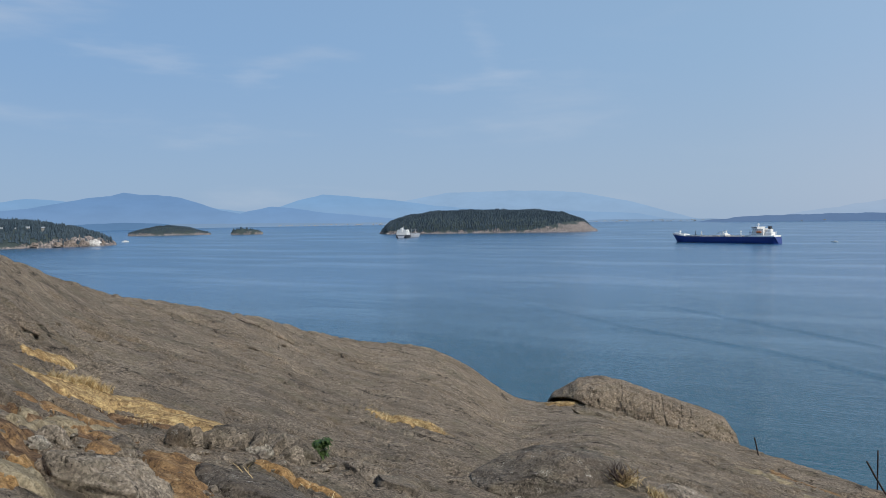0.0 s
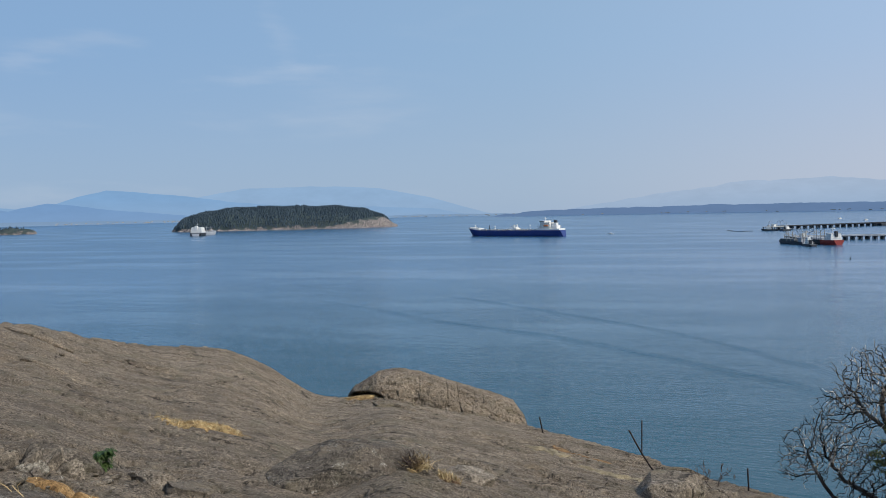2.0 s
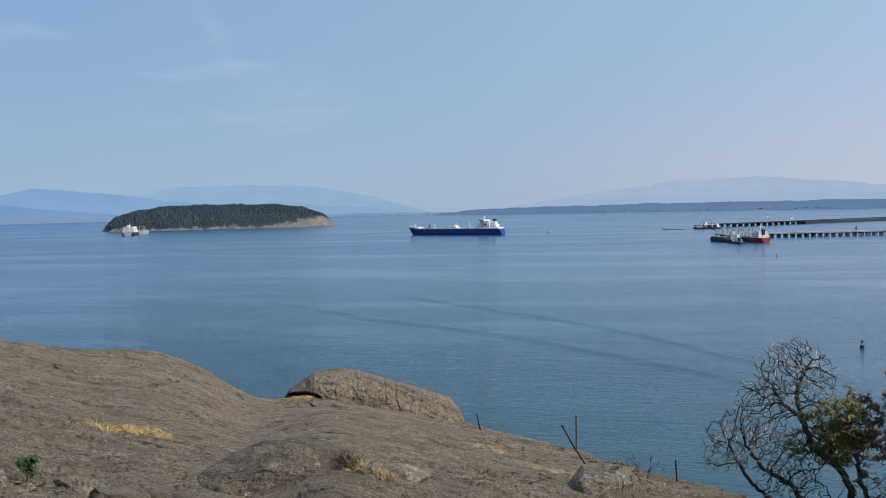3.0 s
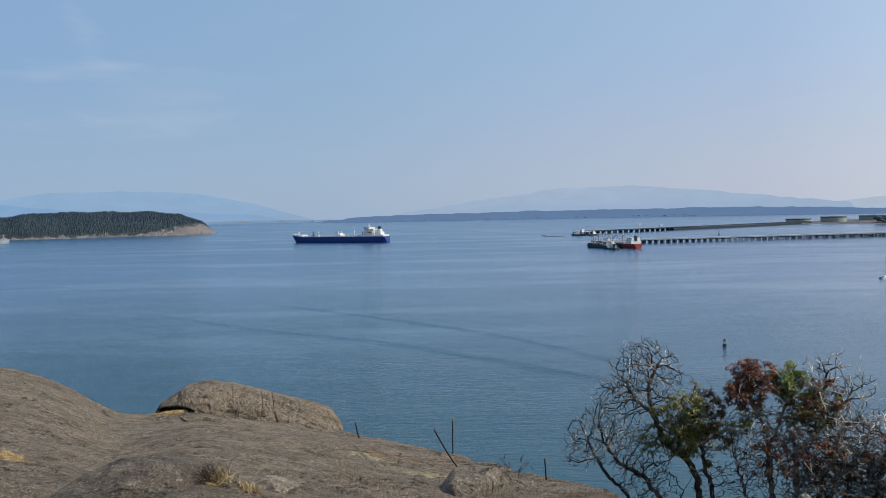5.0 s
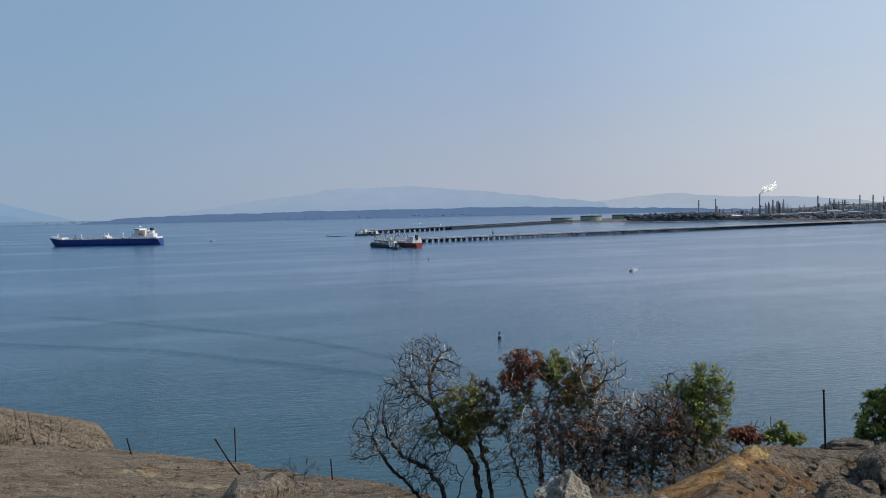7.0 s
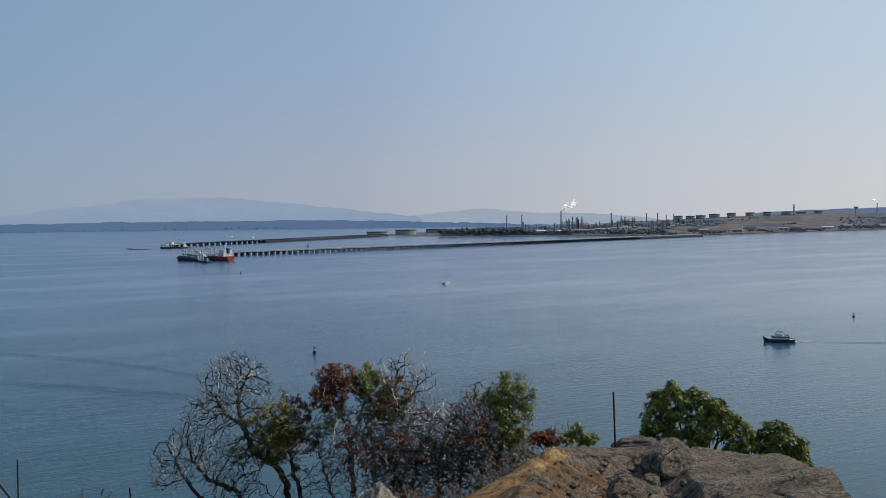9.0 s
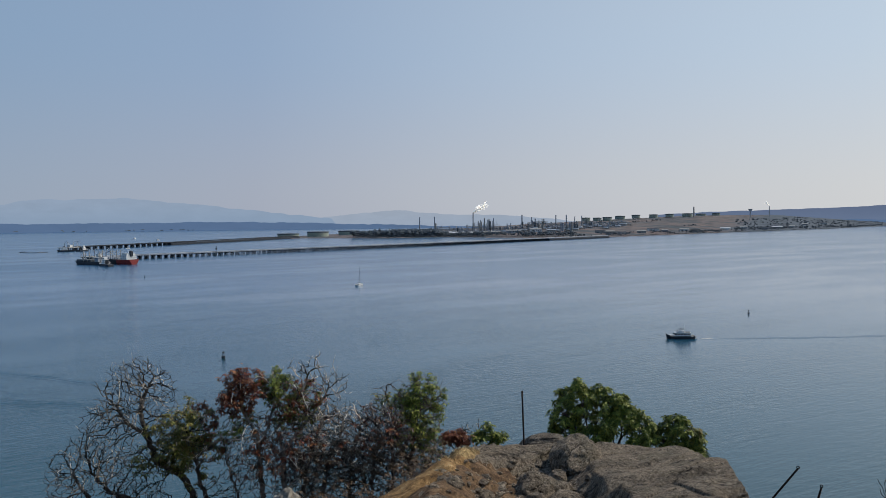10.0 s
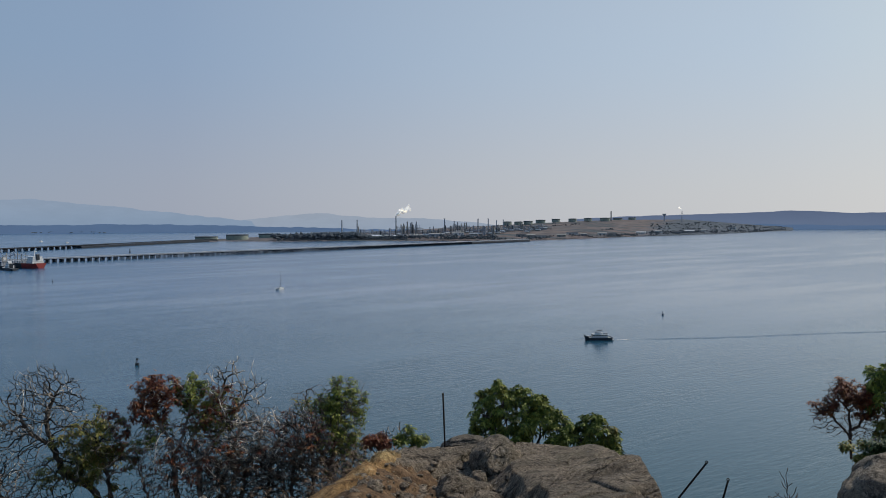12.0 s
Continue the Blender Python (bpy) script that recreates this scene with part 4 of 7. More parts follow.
def tanker():
    a, b = Vector((394, 1316, 0)), Vector((513, 1188, 0))
    mid, d = (a + b) / 2, a - b
    L = d.length
    top = thing("oil_tanker", "deep blue oil tanker at anchor with white superstructure", "ship", mid, math.degrees(math.atan2(d.y, d.x)))
    B, dk = 27.0, 10.4
    ship_hull(top, L * 0.98, B, dk, M_HULLBLUE, M_DECK, 0.42)
    part("boot_stripe", boxes((-L * .47, L * .42, -B / 2 * .96, -B / 2 * .945, -0.3, 0.4), (-L * .47, L * .42, B / 2 * .945, B / 2 * .96, -0.3, 0.4)), M_DARK, top)
    # stern: poop deck, accommodation, bridge with wings, funnel
    part("poop", boxes((-L * .485, -L * .25, -B * .47, B * .47, dk - .2, dk + 2.4), bevel=.3), M_WHITE, top)
    zt = deckhouse(top, -L * .385, -L * .275, B * .82, dk + 2.4, 4, 2.6, 0.05)
    part("bridge", boxes((-L * .335, -L * .285, -B * .5, B * .5, zt, zt + 2.5), (-L * .34, -L * .28, -B * .53, B * .53, zt + 2.5, zt + 2.75)), M_WHITE, top)
    part("bridge_windows", boxes((-L * .285, -L * .2845, -B * .45, B * .45, zt + 1.1, zt + 1.9), (-L * .33, -L * .29, -B * .503, -B * .5, zt + 1.1, zt + 1.9), (-L * .33, -L * .29, B * .5, B * .503, zt + 1.1, zt + 1.9)), M_GLASS, top)
    part("engine_casing", boxes((-L * .445, -L * .39, -B * .3, B * .3, dk + 2.4, dk + 7.5), (-L * .435, -L * .40, -B * .17, B * .17, dk + 7.5, dk + 12), bevel=0.4), M_WHITE, top)
    part("funnel", boxes((-L * .43, -L * .405, -B * .12, B * .12, dk + 12, dk + 16.5), bevel=0.7), M_DARK, top, "dark funnel")
    for sgn in (-1, 1):
        part("lifeboat", boxes((-L * .37, -L * .325, sgn * B * .45 - 1.2, sgn * B * .45 + 1.2, dk + 6.2, dk + 8.6), bevel=0.7), M_ORANGE, top, "orange lifeboat in its davits")
        for x in (-.37, -.325):
            part("davit", boxes((L * x - .35, L * x + .35, sgn * B * .42 - .3, sgn * B * .42 + .3, dk + 2.4, dk + 9.5)), M_WHITE, top)
        part("stern_post", cyl(bmesh.new(), -L * .45, sgn * B * .3, dk + 2.3, dk + 8.5, .5, .35, 8), M_WHITE, top)
    bm = bmesh.new()
    cyl(bm, -L * .31, 0, zt + 2.7, zt + 9, 0.6, 0.3, 8)
    box(bm, -L * .315, -L * .305, -4.2, 4.2, zt + 5.4, zt + 5.9)
    box(bm, -L * .314, -L * .306, -2.2, 2.2, zt + 7.4, zt + 7.8)
    part("radar_mast", bm, M_WHITE, top)
    # bow
    part("forecastle", boxes((L * .385, L * .45, -B * .36, B * .36, dk + 0.2, dk + 2.8), (L * .44, L * .485, -B * .2, B * .2, dk + 1.0, dk + 3.9), bevel=0.3), M_WHITE, top)
    part("bow_bulwark", tube_data([(L * .40, -B * .46, dk + 2.4), (L * .455, -B * .33, dk + 3.9), (L * .51, -B * .1, dk + 5.0), (L * .51, B * .1, dk + 5.0), (L * .455, B * .33, dk + 3.9), (L * .40, B * .46, dk + 2.4)], [.55] * 6, 6), M_WHITE, top)
    part("windlass", boxes((L * .42, L * .435, -4, -1.5, dk + 2.8, dk + 4.6), (L * .42, L * .435, 1.5, 4, dk + 2.8, dk + 4.6), bevel=.3), M_STEEL, top)
    for x, h, mat in ((0.455, 9.5, M_WHITE), (0.295, 9, M_DARK), (0.235, 8.5, M_WHITE), (-0.15, 10.5, M_WHITE), (-0.235, 8.5, M_STEEL)):
        bm = bmesh.new()
        cyl(bm, L * x, 0, dk - 0.3, dk + h, 0.75, 0.4, 8)
        box(bm, L * x - 0.4, L * x + 0.4, -2.8, 2.8, dk + h * 0.75, dk + h * 0.8)
        box(bm, L * x - 1.8, L * x + 1.8, -1.8, 1.8, dk - 0.3, dk + 2.4)
        part("deck_mast", bm, mat, top)
    # midship manifold house and hose cranes
    part("midship_house", boxes((-L * .025, L * .025, -B * .3, B * .3, dk - .2, dk + 3.6), (-L * .012, L * .014, -B * .22, B * .22, dk + 3.6, dk + 5.6), bevel=.3), M_WHITE, top)
    for sgn in (-1, 1):
        bm = bmesh.new()
        cyl(bm, L * .004, sgn * 6, dk - 0.3, dk + 9.5, 1.1, 0.7, 10)
        part("deck_crane", bm, M_WHITE, top)
        part("crane_jib", tube_data([(L * .004, sgn * 6, dk + 9), (L * .045, sgn * 5, dk + 5.5), (L * .07, sgn * 4, dk + 3.6)], [0.7, 0.55, 0.35], 6), M_WHITE, top)
    part("manifold", boxes(*[(-L * .06 + i * 2.4, -L * .06 + i * 2.4 + 1.1, -B * .44, B * .44, dk, dk + 1.7) for i in range(3)], *[(L * .03 + i * 2.4, L * .03 + i * 2.4 + 1.1, -B * .44, B * .44, dk, dk + 1.7) for i in range(3)]), M_CONCRETE, top)
    for y in (-3.4, -1.6, 0.6, 2.2, 3.8):
        for x0, x1 in ((-.25, -.065), (.075, .38)):
            part("deck_pipe", tube_data([(L * x0, y, dk + 1.3), (L * x1, y, dk + 1.3)], [0.45, 0.45], 6), M_STEEL, top)
    rows = []
    for i in range(60):
        x = -L * .25 + i * L * .64 / 60
        rows += [(x, x + 0.15, s * B * .485 - 0.08, s * B * .485 + 0.08, dk - 0.2, dk + 1.3) for s in (-1, 1)]
    rows += [(-L * .25, L * .39, s * B * .485 - 0.06, s * B * .485 + 0.06, dk + 1.2, dk + 1.35) for s in (-1, 1)]
    part("railing", boxes(*rows), M_WHITE, top, kind="stuff")
    for x in list(np.linspace(0.09, 0.36, 7)) + [-.1, -.14, -.19]:
        part("tank_hatch", cyl(bmesh.new(), L * x, 7.5, dk - 0.3, dk + 1.9, 1.3, 1.0, 10), M_CONCRETE, top)
        part("tank_hatch", cyl(bmesh.new(), L * x, -7.5, dk - 0.3, dk + 1.9, 1.3, 1.0, 10), M_CONCRETE, top)


tanker()


def anchored_ship():
    top = thing("cargo_ship", "grey cargo ship with white bridge seen from astern", "ship", (-80, 1842, 0), 90 - 18)
    L, B, dk = 104, 25, 7.5
    ship_hull(top, L, B, dk, M_STEEL, M_DECK, 0.3)
    part("stern_plating", boxes((-L * .505, -L * .2, -B * .51, B * .51, .3, dk + .1), bevel=1.2), M_DARK, top, "dark-painted stern plating")
    zt = deckhouse(top, -L * .47, -L * .24, B * 1.0, dk, 4, 2.9, 0.05)
    part("funnel", boxes((-L * .47, -L * .41, -3, 3, zt - 6, zt + 3.5), bevel=0.6), M_WHITE, top)
    bm = bmesh.new()
    cyl(bm, -L * .36, 0, zt, zt + 9, 0.5, 0.2, 8)
    box(bm, -L * .365, -L * .355, -3, 3, zt + 5, zt + 5.4)
    part("mast", bm, M_WHITE, top)
    for x in (-0.1, 0.15, 0.42):
        bm = bmesh.new()
        cyl(bm, L * x, 0, dk - .3, dk + 13, 1.0, 0.6, 8)
        box(bm, L * x - .5, L * x + .5, -5, 5, dk + 9.5, dk + 10.3)
        part("derrick_post", bm, M_DECK, top)
    part("hatch_covers", boxes(*[(L * (-.22 + .15 * i), L * (-.22 + .15 * i + .11), -8, 8, dk, dk + 2) for i in range(4)]), M_DECK, top)


anchored_ship()


def berthed_tanker():
    top = thing("berthed_tanker", "red-sterned tanker moored at the jetty head", "ship", (645, 761, 0), 84)
    L, B, dk = 70, 15, 5.6
    ship_hull(top, L, B, dk, M_DARK, M_DECK, 0.3)
    v, f, _ = hull_data(L * 0.34, B * 1.014, dk * 1.005, n=20, bow=0.001, stern=0.3, sheer=0.0)
    part("stern_plating", ([(x - L * 0.3485, y, z) for x, y, z in v], f), M_REDHULL, top, "red-painted stern plating")
    zt = deckhouse(top, -L * .45, -L * .29, B * .92, dk, 3, 2.5, 0.08)
    part("funnel", boxes((-L * .46, -L * .42, -1.8, 1.8, zt - 4, zt + 2.5), bevel=0.4), M_DARK, top)
    bm = bmesh.new()
    cyl(bm, -L * .36, 0, zt, zt + 8, .4, .2, 8)
    box(bm, -L * .365, -L * .355, -3, 3, zt + 5, zt + 5.3)
    part("radar_mast", bm, M_WHITE, top)
    for x, y, h in ((-.15, 5, 9), (-.05, -5, 11), (.06, 3, 9), (.14, -4, 12), (.24, 5, 10), (.34, 0, 11), (.43, 0, 8)):
        bm = bmesh.new()
        cyl(bm, L * x, y, dk - .3, dk + h, .55, .3, 8)
        box(bm, L * x - .3, L * x + .3, y - 3, y + 3, dk + h * .7, dk + h * .74)
        part("deck_mast", bm, M_CONCRETE, top)
    part("manifold", boxes(*[(L * (-.22 + .06 * i), L * (-.22 + .06 * i + .03), -7, 7, dk, dk + 2.2) for i in range(10)]), M_STEEL, top)
    for sgn in (-1, 1):
        v, f = tube_data([(L * .02, sgn * 4, dk + 10), (L * .12, sgn * 7, dk + 7)], [.6, .4], 6)
        part("crane_jib", (v, f), M_STEEL, top)


berthed_tanker()


def tug(at, turn, label):
    top = thing("tugboat", label, "boat", at, turn, "tugs at the jetties")
    L, B, dk = 26, 8.5, 2.6
    ship_hull(top, L, B, dk, M_DARK, M_DECK, 0.5)
    zt = deckhouse(top, -2, 7, 5.6, dk, 2, 2.4, 0.2)
    part("wheelhouse", boxes((1, 5, -1.9, 1.9, zt, zt + 2.2), bevel=0.2), M_WHITE, top)
    part("wheelhouse_windows", boxes((5, 5.05, -1.6, 1.6, zt + .8, zt + 1.7), (1.3, 4.7, -1.95, -1.9, zt + .8, zt + 1.7), (1.3, 4.7, 1.9, 1.95, zt + .8, zt + 1.7)), M_GLASS, top)
    part("funnel", boxes((-3.5, -1.8, -1.6, 1.6, dk, dk + 4.5), bevel=0.3), M_DARK, top)
    bm = cyl(bmesh.new(), 2.5, 0, zt + 2.2, zt + 7.5, .2, .1, 6)
    part("mast", bm, M_DARK, top)
    v, f = tube_data([(L * .49, -2.6, dk), (L * .53, 0, dk), (L * .49, 2.6, dk)], [.6, .7, .6], 8)
    part("bow_fender", (v, f), M_TIMBER, top)




def deck_barge():
    top = thing("fuel_barge", "dark fuel barge moored alongside the berthed tanker", "barge", (622, 771, 0), 84)
    L, B, dk = 56, 12, 3.6
    ship_hull(top, L, B, dk, M_DARK, M_DARK, 0.2)
    part("deck_house", boxes((-L * .3, -L * .18, -4, 4, dk - .3, dk + 4.5), (-L * .31, -L * .17, -4.4, 4.4, dk + 4.5, dk + 4.8)), M_STEEL, top)
    for x, y, h in ((-.36, 3, 7), (-.12, -4, 9), (.0, 4, 11), (.1, -3, 8), (.2, 4, 12), (.3, -2, 10), (.4, 0, 7)):
        bm = cyl(bmesh.new(), L * x, y, dk - .3, dk + h, .5, .3, 8)
        box(bm, L * x - .3, L * x + .3, y - 2, y + 2, dk + h * .7, dk + h * .75)
        part("deck_mast", bm, M_CONCRETE, top)
    for x in (-.05, .08, .22, .33):
        part("deck_tank", boxes((L * x, L * x + 6, -4.5, 4.5, dk - .3, dk + 2.4), bevel=.4), M_TANKRIM, top)


deck_barge()
tug((606, 729, 0), 70, "small dark tugboat beside the fuel barge")
tug((878, 1152, 0), 150, "dark tugboat beside the far jetty head")
tug((897, 1137, 0), 20, "dark workboat beside the far jetty head")


def jetty(name, label, a, b, width, deck_z, spacing, bents, solid_from=2.0):
    """A long pier: deck on rows of piles, pipes along one side, lamp posts."""
    a, b = Vector((*a, 0)), Vector((*b, 0))
    d = b - a
    L = d.length
    top = thing(name, label, "jetty", a, math.degrees(math.atan2(d.y, d.x)))
    part("deck", boxes((0, L, -width / 2, width / 2, deck_z - 0.9, deck_z)), M_STEEL if bents > 50 else M_TIMBER, top)
    part("edge_beam", boxes((0, L, -width / 2 - .35, -width / 2 - .01, deck_z - .9, deck_z + .25), (0, L, width / 2 + .01, width / 2 + .35, deck_z - .9, deck_z + .25)), M_STEEL if bents > 50 else M_TIMBER, top)
    for k in range(3):
        v, f = tube_data([(0, -width / 4 + k * 1.1, deck_z + .6), (L, -width / 4 + k * 1.1, deck_z + .6)], [.42, .42], 6)
        part("pipeline", (v, f), M_STEEL if bents > 50 else M_TIMBER, top)
    n = int(L / spacing)
    bm = bmesh.new()
    for y in (-width * .42, -width * .14, width * .14, width * .42):
        cyl(bm, -.8, y, -3, deck_z - 1.6, .5, .5, 7)
        cyl(bm, .8, y, -3, deck_z - 1.6, .5, .5, 7)
    box(bm, -1.7, 1.7, -width / 2, width / 2, deck_z - 2.1, deck_z - .92)
    first = part("pile_bent", bm, M_TIMBER, top)
    for i in range(1, min(n, bents)):
        o = new("pile_bent", first.data)
        o.parent = top
        o.location = (i * spacing, 0, 0)
    if solid_from < 1:
        part("causeway", boxes((L * solid_from, L, -width * .8, width * .8, -2, deck_z - 1.7), bevel=1.0), M_TIMBER, top, "dark rubble causeway")
    post = cyl(bmesh.new(), 0, width * .45, deck_z, deck_z + 5, .16, .1, 6)
    box(post, -.9, .1, width * .45 - .15, width * .45 + .15, deck_z + 4.9, deck_z + 5.1)
    lamp = part("lamp_post", post, M_STEEL, top)
    for i in range(1, int(L / 90)):
        o = new("lamp_post", lamp.data)
        o.parent = top
        o.location = (i * 90, 0, 0)
    return top


jetty("jetty", "long concrete oil jetty on dark pile bents", (676, 842), (1850, 496), 9, 5.4, 9.2, 107, 0.80)
jetty("jetty", "far dark jetty leading to the refinery point", (925, 1192), (1700, 1302), 9, 6.0, 16, 22, 0.32)


def platform(name, label, at, turn, w, d):
    top = thing(name, label, "platform", at, turn)
    part("deck", boxes((-w / 2, w / 2, -d / 2, d / 2, 5, 6.4), bevel=.2), M_CONCRETE, top)
    for x in np.linspace(-w * .45, w * .45, 5):
        for y in np.linspace(-d * .4, d * .4, 3):
            part("pile", cyl(bmesh.new(), x, y, -3, 5, .6, .6, 8), M_TIMBER, top)
    part("control_hut", boxes((-5, 1, -3, 3, 6.4, 10), (-5.4, 1.4, -3.4, 3.4, 10, 10.4)), M_WHITE, top)
    for x in (-w * .3, w * .15, w * .35):
        v, f = tube_data([(x, 0, 6.4), (x, 0, 15), (x + 1, -4, 17), (x + 1, -7, 11)], [.5, .4, .35, .3], 6)
        part("loading_arm", (v, f), M_STEEL, top)
    return top


platform("loading_platform", "concrete loading platform at the jetty head", (664, 812, 0), 80, 60, 14)
platform("loading_platform", "concrete loading platform at the far jetty head", (905, 1176, 0), 10, 44, 14)


def float_boom():
    pts = [polar(36.2, 1432, .2), polar(35.7, 1420, .2), polar(35.2, 1424, .2), polar(34.8, 1440, .2), polar(34.6, 1462, .2), polar(34.9, 1485, .2)]
    v, f = tube_data(pts, [.6] * 6, 6)
    solid("floating_boom", (v, f), M_DARK, "dark floating boom curving on the water", "boom")


float_boom()


def channel_buoy(at, h, label, material):
    top = thing("channel_buoy", label, "buoy", at, 0, "channel buoys")
    bm = bmesh.new()
    cyl(bm, 0, 0, -.5, h * .3, h * .26, h * .26, 14)
    part("float", bm, material, top)
    bm = bmesh.new()
    for k in range(4):
        a = k * math.pi / 2
        v = Vector((math.cos(a) * h * .17, math.sin(a) * h * .17, h * .3))
        w = Vector((math.cos(a) * h * .06, math.sin(a) * h * .06, h * .8))
        m = (w - v).to_track_quat("Z", "Y").to_matrix().to_4x4()
        bmesh.ops.create_cone(bm, cap_ends=True, segments=6, radius1=h * .025, radius2=h * .02, depth=(w - v).length, matrix=Matrix.Translation((v + w) / 2) @ m)
    part("cage", bm, material, top)
    part("daymark", boxes((-h * .11, h * .11, -h * .11, h * .11, h * .66, h * .9), bevel=h * .02), material, top)
    part("lantern", cyl(bmesh.new(), 0, 0, h * .9, h, h * .04, h * .03, 8), M_GLASS, top)


channel_buoy((497, 549, 0), 2.2, "dark channel buoy off the jetty", M_DARK)
channel_buoy((215, 198, 0), 2.7, "dark channel buoy near the headland", M_DARK)
channel_buoy((425, 40, 0), 2.0, "dark channel buoy with pale top", M_DARK)
channel_buoy((1029, 963, 0), 6.0, "dark channel marker between the jetties", M_DARK)


def motor_yacht():
    a, b = Vector((325.1, 62.6, 0)), Vector((330.1, 50.6, 0))
    d = a - b
    top = thing("motor_yacht", "trawler yacht with dark hull and white cabin under way", "boat", (a + b) / 2, math.degrees(math.atan2(d.y, d.x)))
    L, B, dk = 11.2, 3.5, 1.2
    ship_hull(top, L, B, dk, M_DARK, M_WHITE, 0.85)
    v, f = tube_data([(-L * .48, -B * .49, dk * 1.02), (L * .3, -B * .49, dk * 1.05), (L * .46, -B * .2, dk * 1.4)], [.09] * 3, 6)
    part("rub_rail", (v, f), M_WHITE, top)
    part("cabin", boxes((-L * .34, L * .2, -B * .36, B * .36, dk - .3, dk + 1.2), (-L * .36, L * .23, -B * .42, B * .42, dk + 1.2, dk + 1.3), bevel=.05), M_WHITE, top)
    for i in range(5):
        for s in (-1, 1):
            part("cabin_window", boxes((-L * .3 + i * 1.3, -L * .3 + i * 1.3 + .95, s * B * .36 - .02, s * B * .36 + .02, dk + .45, dk + 1.0)), M_GLASS, top)
    part("flybridge", boxes((-L * .12, L * .12, -B * .32, B * .32, dk + 1.3, dk + 1.95), bevel=.12), M_WHITE, top)
    part("windscreen", boxes((L * .12, L * .125, -B * .3, B * .3, dk + 1.7, dk + 2.3)), M_GLASS, top)
    part("bimini_top", boxes((-L * .12, L * .08, -B * .34, B * .34, dk + 2.7, dk + 2.8), bevel=.03), M_DARK, top, "dark canvas bimini top")
    for x in (-L * .11, L * .07):
        for y in (-B * .3, B * .3):
            part("bimini_post", cyl(bmesh.new(), x, y, dk + 1.9, dk + 2.72, .03, .03, 6), M_STEEL, top)
    part("mast", cyl(bmesh.new(), -L * .14, 0, dk + 1.2, dk + 4.6, .07, .03, 6), M_WHITE, top)
    part("dinghy", boxes((-L * .34, -L * .17, -.7, .7, dk + 1.32, dk + 1.8), bevel=.2), M_DECK, top)
    part("pulpit_rail", tube_data([(L * .15, -B * .44, dk + .95), (L * .42, -B * .25, dk + 1.25), (L * .52, 0, dk + 1.35), (L * .42, B * .25, dk + 1.25), (L * .15, B * .44, dk + .95)], [.025] * 5, 5), M_STEEL, top)
    part("swim_step", boxes((-L * .56, -L * .49, -B * .38, B * .38, .15, .3)), M_WHITE, top)


motor_yacht()


def sailboat():
    top = thing("sailboat", "small white sailing boat at anchor with bare mast", "boat", (494, 321, 0), 10)
    L, B, dk = 10.5, 3.2, 1.15
    ship_hull(top, L, B, dk, M_WHITE, M_DECK, 0.25)
    part("cabin", boxes((-L * .12, L * .26, -.75, .75, dk - .2, dk + .5), bevel=.12), M_WHITE, top)
    for i in range(3):
        for s in (-1, 1):
            part("cabin_window", boxes((-.6 + i * .9, -.1 + i * .9, s * .76 - .01, s * .76 + .01, dk + .1, dk + .34)), M_GLASS, top)
    part("mast", cyl(bmesh.new(), L * .1, 0, dk + .3, dk + 12.5, .09, .06, 6), M_DARK, top)
    part("boom", tube_data([(L * .1, 0, dk + 1.4), (-L * .36, 0, dk + 1.35)], [.05, .05], 6), M_STEEL, top)
    part("furled_sail", tube_data([(L * .08, 0, dk + 1.55), (-L * .1, 0, dk + 1.6), (-L * .34, 0, dk + 1.5)], [.12, .17, .09], 8), M_DECK, top, "blue-grey furled sail")
    part("forestay", tube_data([(L * .1, 0, dk + 12.3), (L * .5, 0, dk + .3)], [.02, .02], 4), M_STEEL, top)
    part("outboard", boxes((-L * .55, -L * .5, -.2, .2, .1, 1.1), bevel=.05), M_DARK, top)


sailboat()


def speedboat(at, turn, label, s=1.0):
    top = thing("motorboat", label, "boat", at, turn, "small motorboats under way")
    ship_hull(top, 9 * s, 3 * s, 1.1 * s, M_WHITE, M_WHITE, .4)
    part("cabin", boxes((-1.5 * s, 2.2 * s, -1.1 * s, 1.1 * s, .9 * s, 2.3 * s), bevel=.2 * s), M_WHITE, top)
    part("windows", boxes((-1.2 * s, 1.9 * s, -1.12 * s, -1.1 * s, 1.5 * s, 2.0 * s), (-1.2 * s, 1.9 * s, 1.1 * s, 1.12 * s, 1.5 * s, 2.0 * s)), M_GLASS, top)


speedboat((-727, 1785, 0), 10, "white motorboat off the wooded point", 1.7)
speedboat((610, 1215, 0), -40, "small white motorboat with a long wake", 1.1)
speedboat((1455, 1560, 0), 20, "white motorboat beyond the jetties", 1.5)
speedboat((1540, 1740, 0), 20, "white motorboat beyond the jetties", 1.5)


# ---- refinery shore ----
SHORE_AZ = [49.5, 51, 53, 57.8, 63.2, 69.3, 73.3, 77, 81, 86, 89.5, 93]
SHORE_R = [2080, 2095, 2120, 2040, 2060, 1960, 1930, 2080, 2330, 2720, 3150, 3900]
CREST_EL = [-1.25, -1.22, -1.18, -1.0, -0.85, -0.48, -0.3, -0.12, 0.04, 0.05, -0.25, -0.55]
CREST_D = [60, 120, 240, 500, 600, 700, 850, 900, 850, 800, 700, 500]


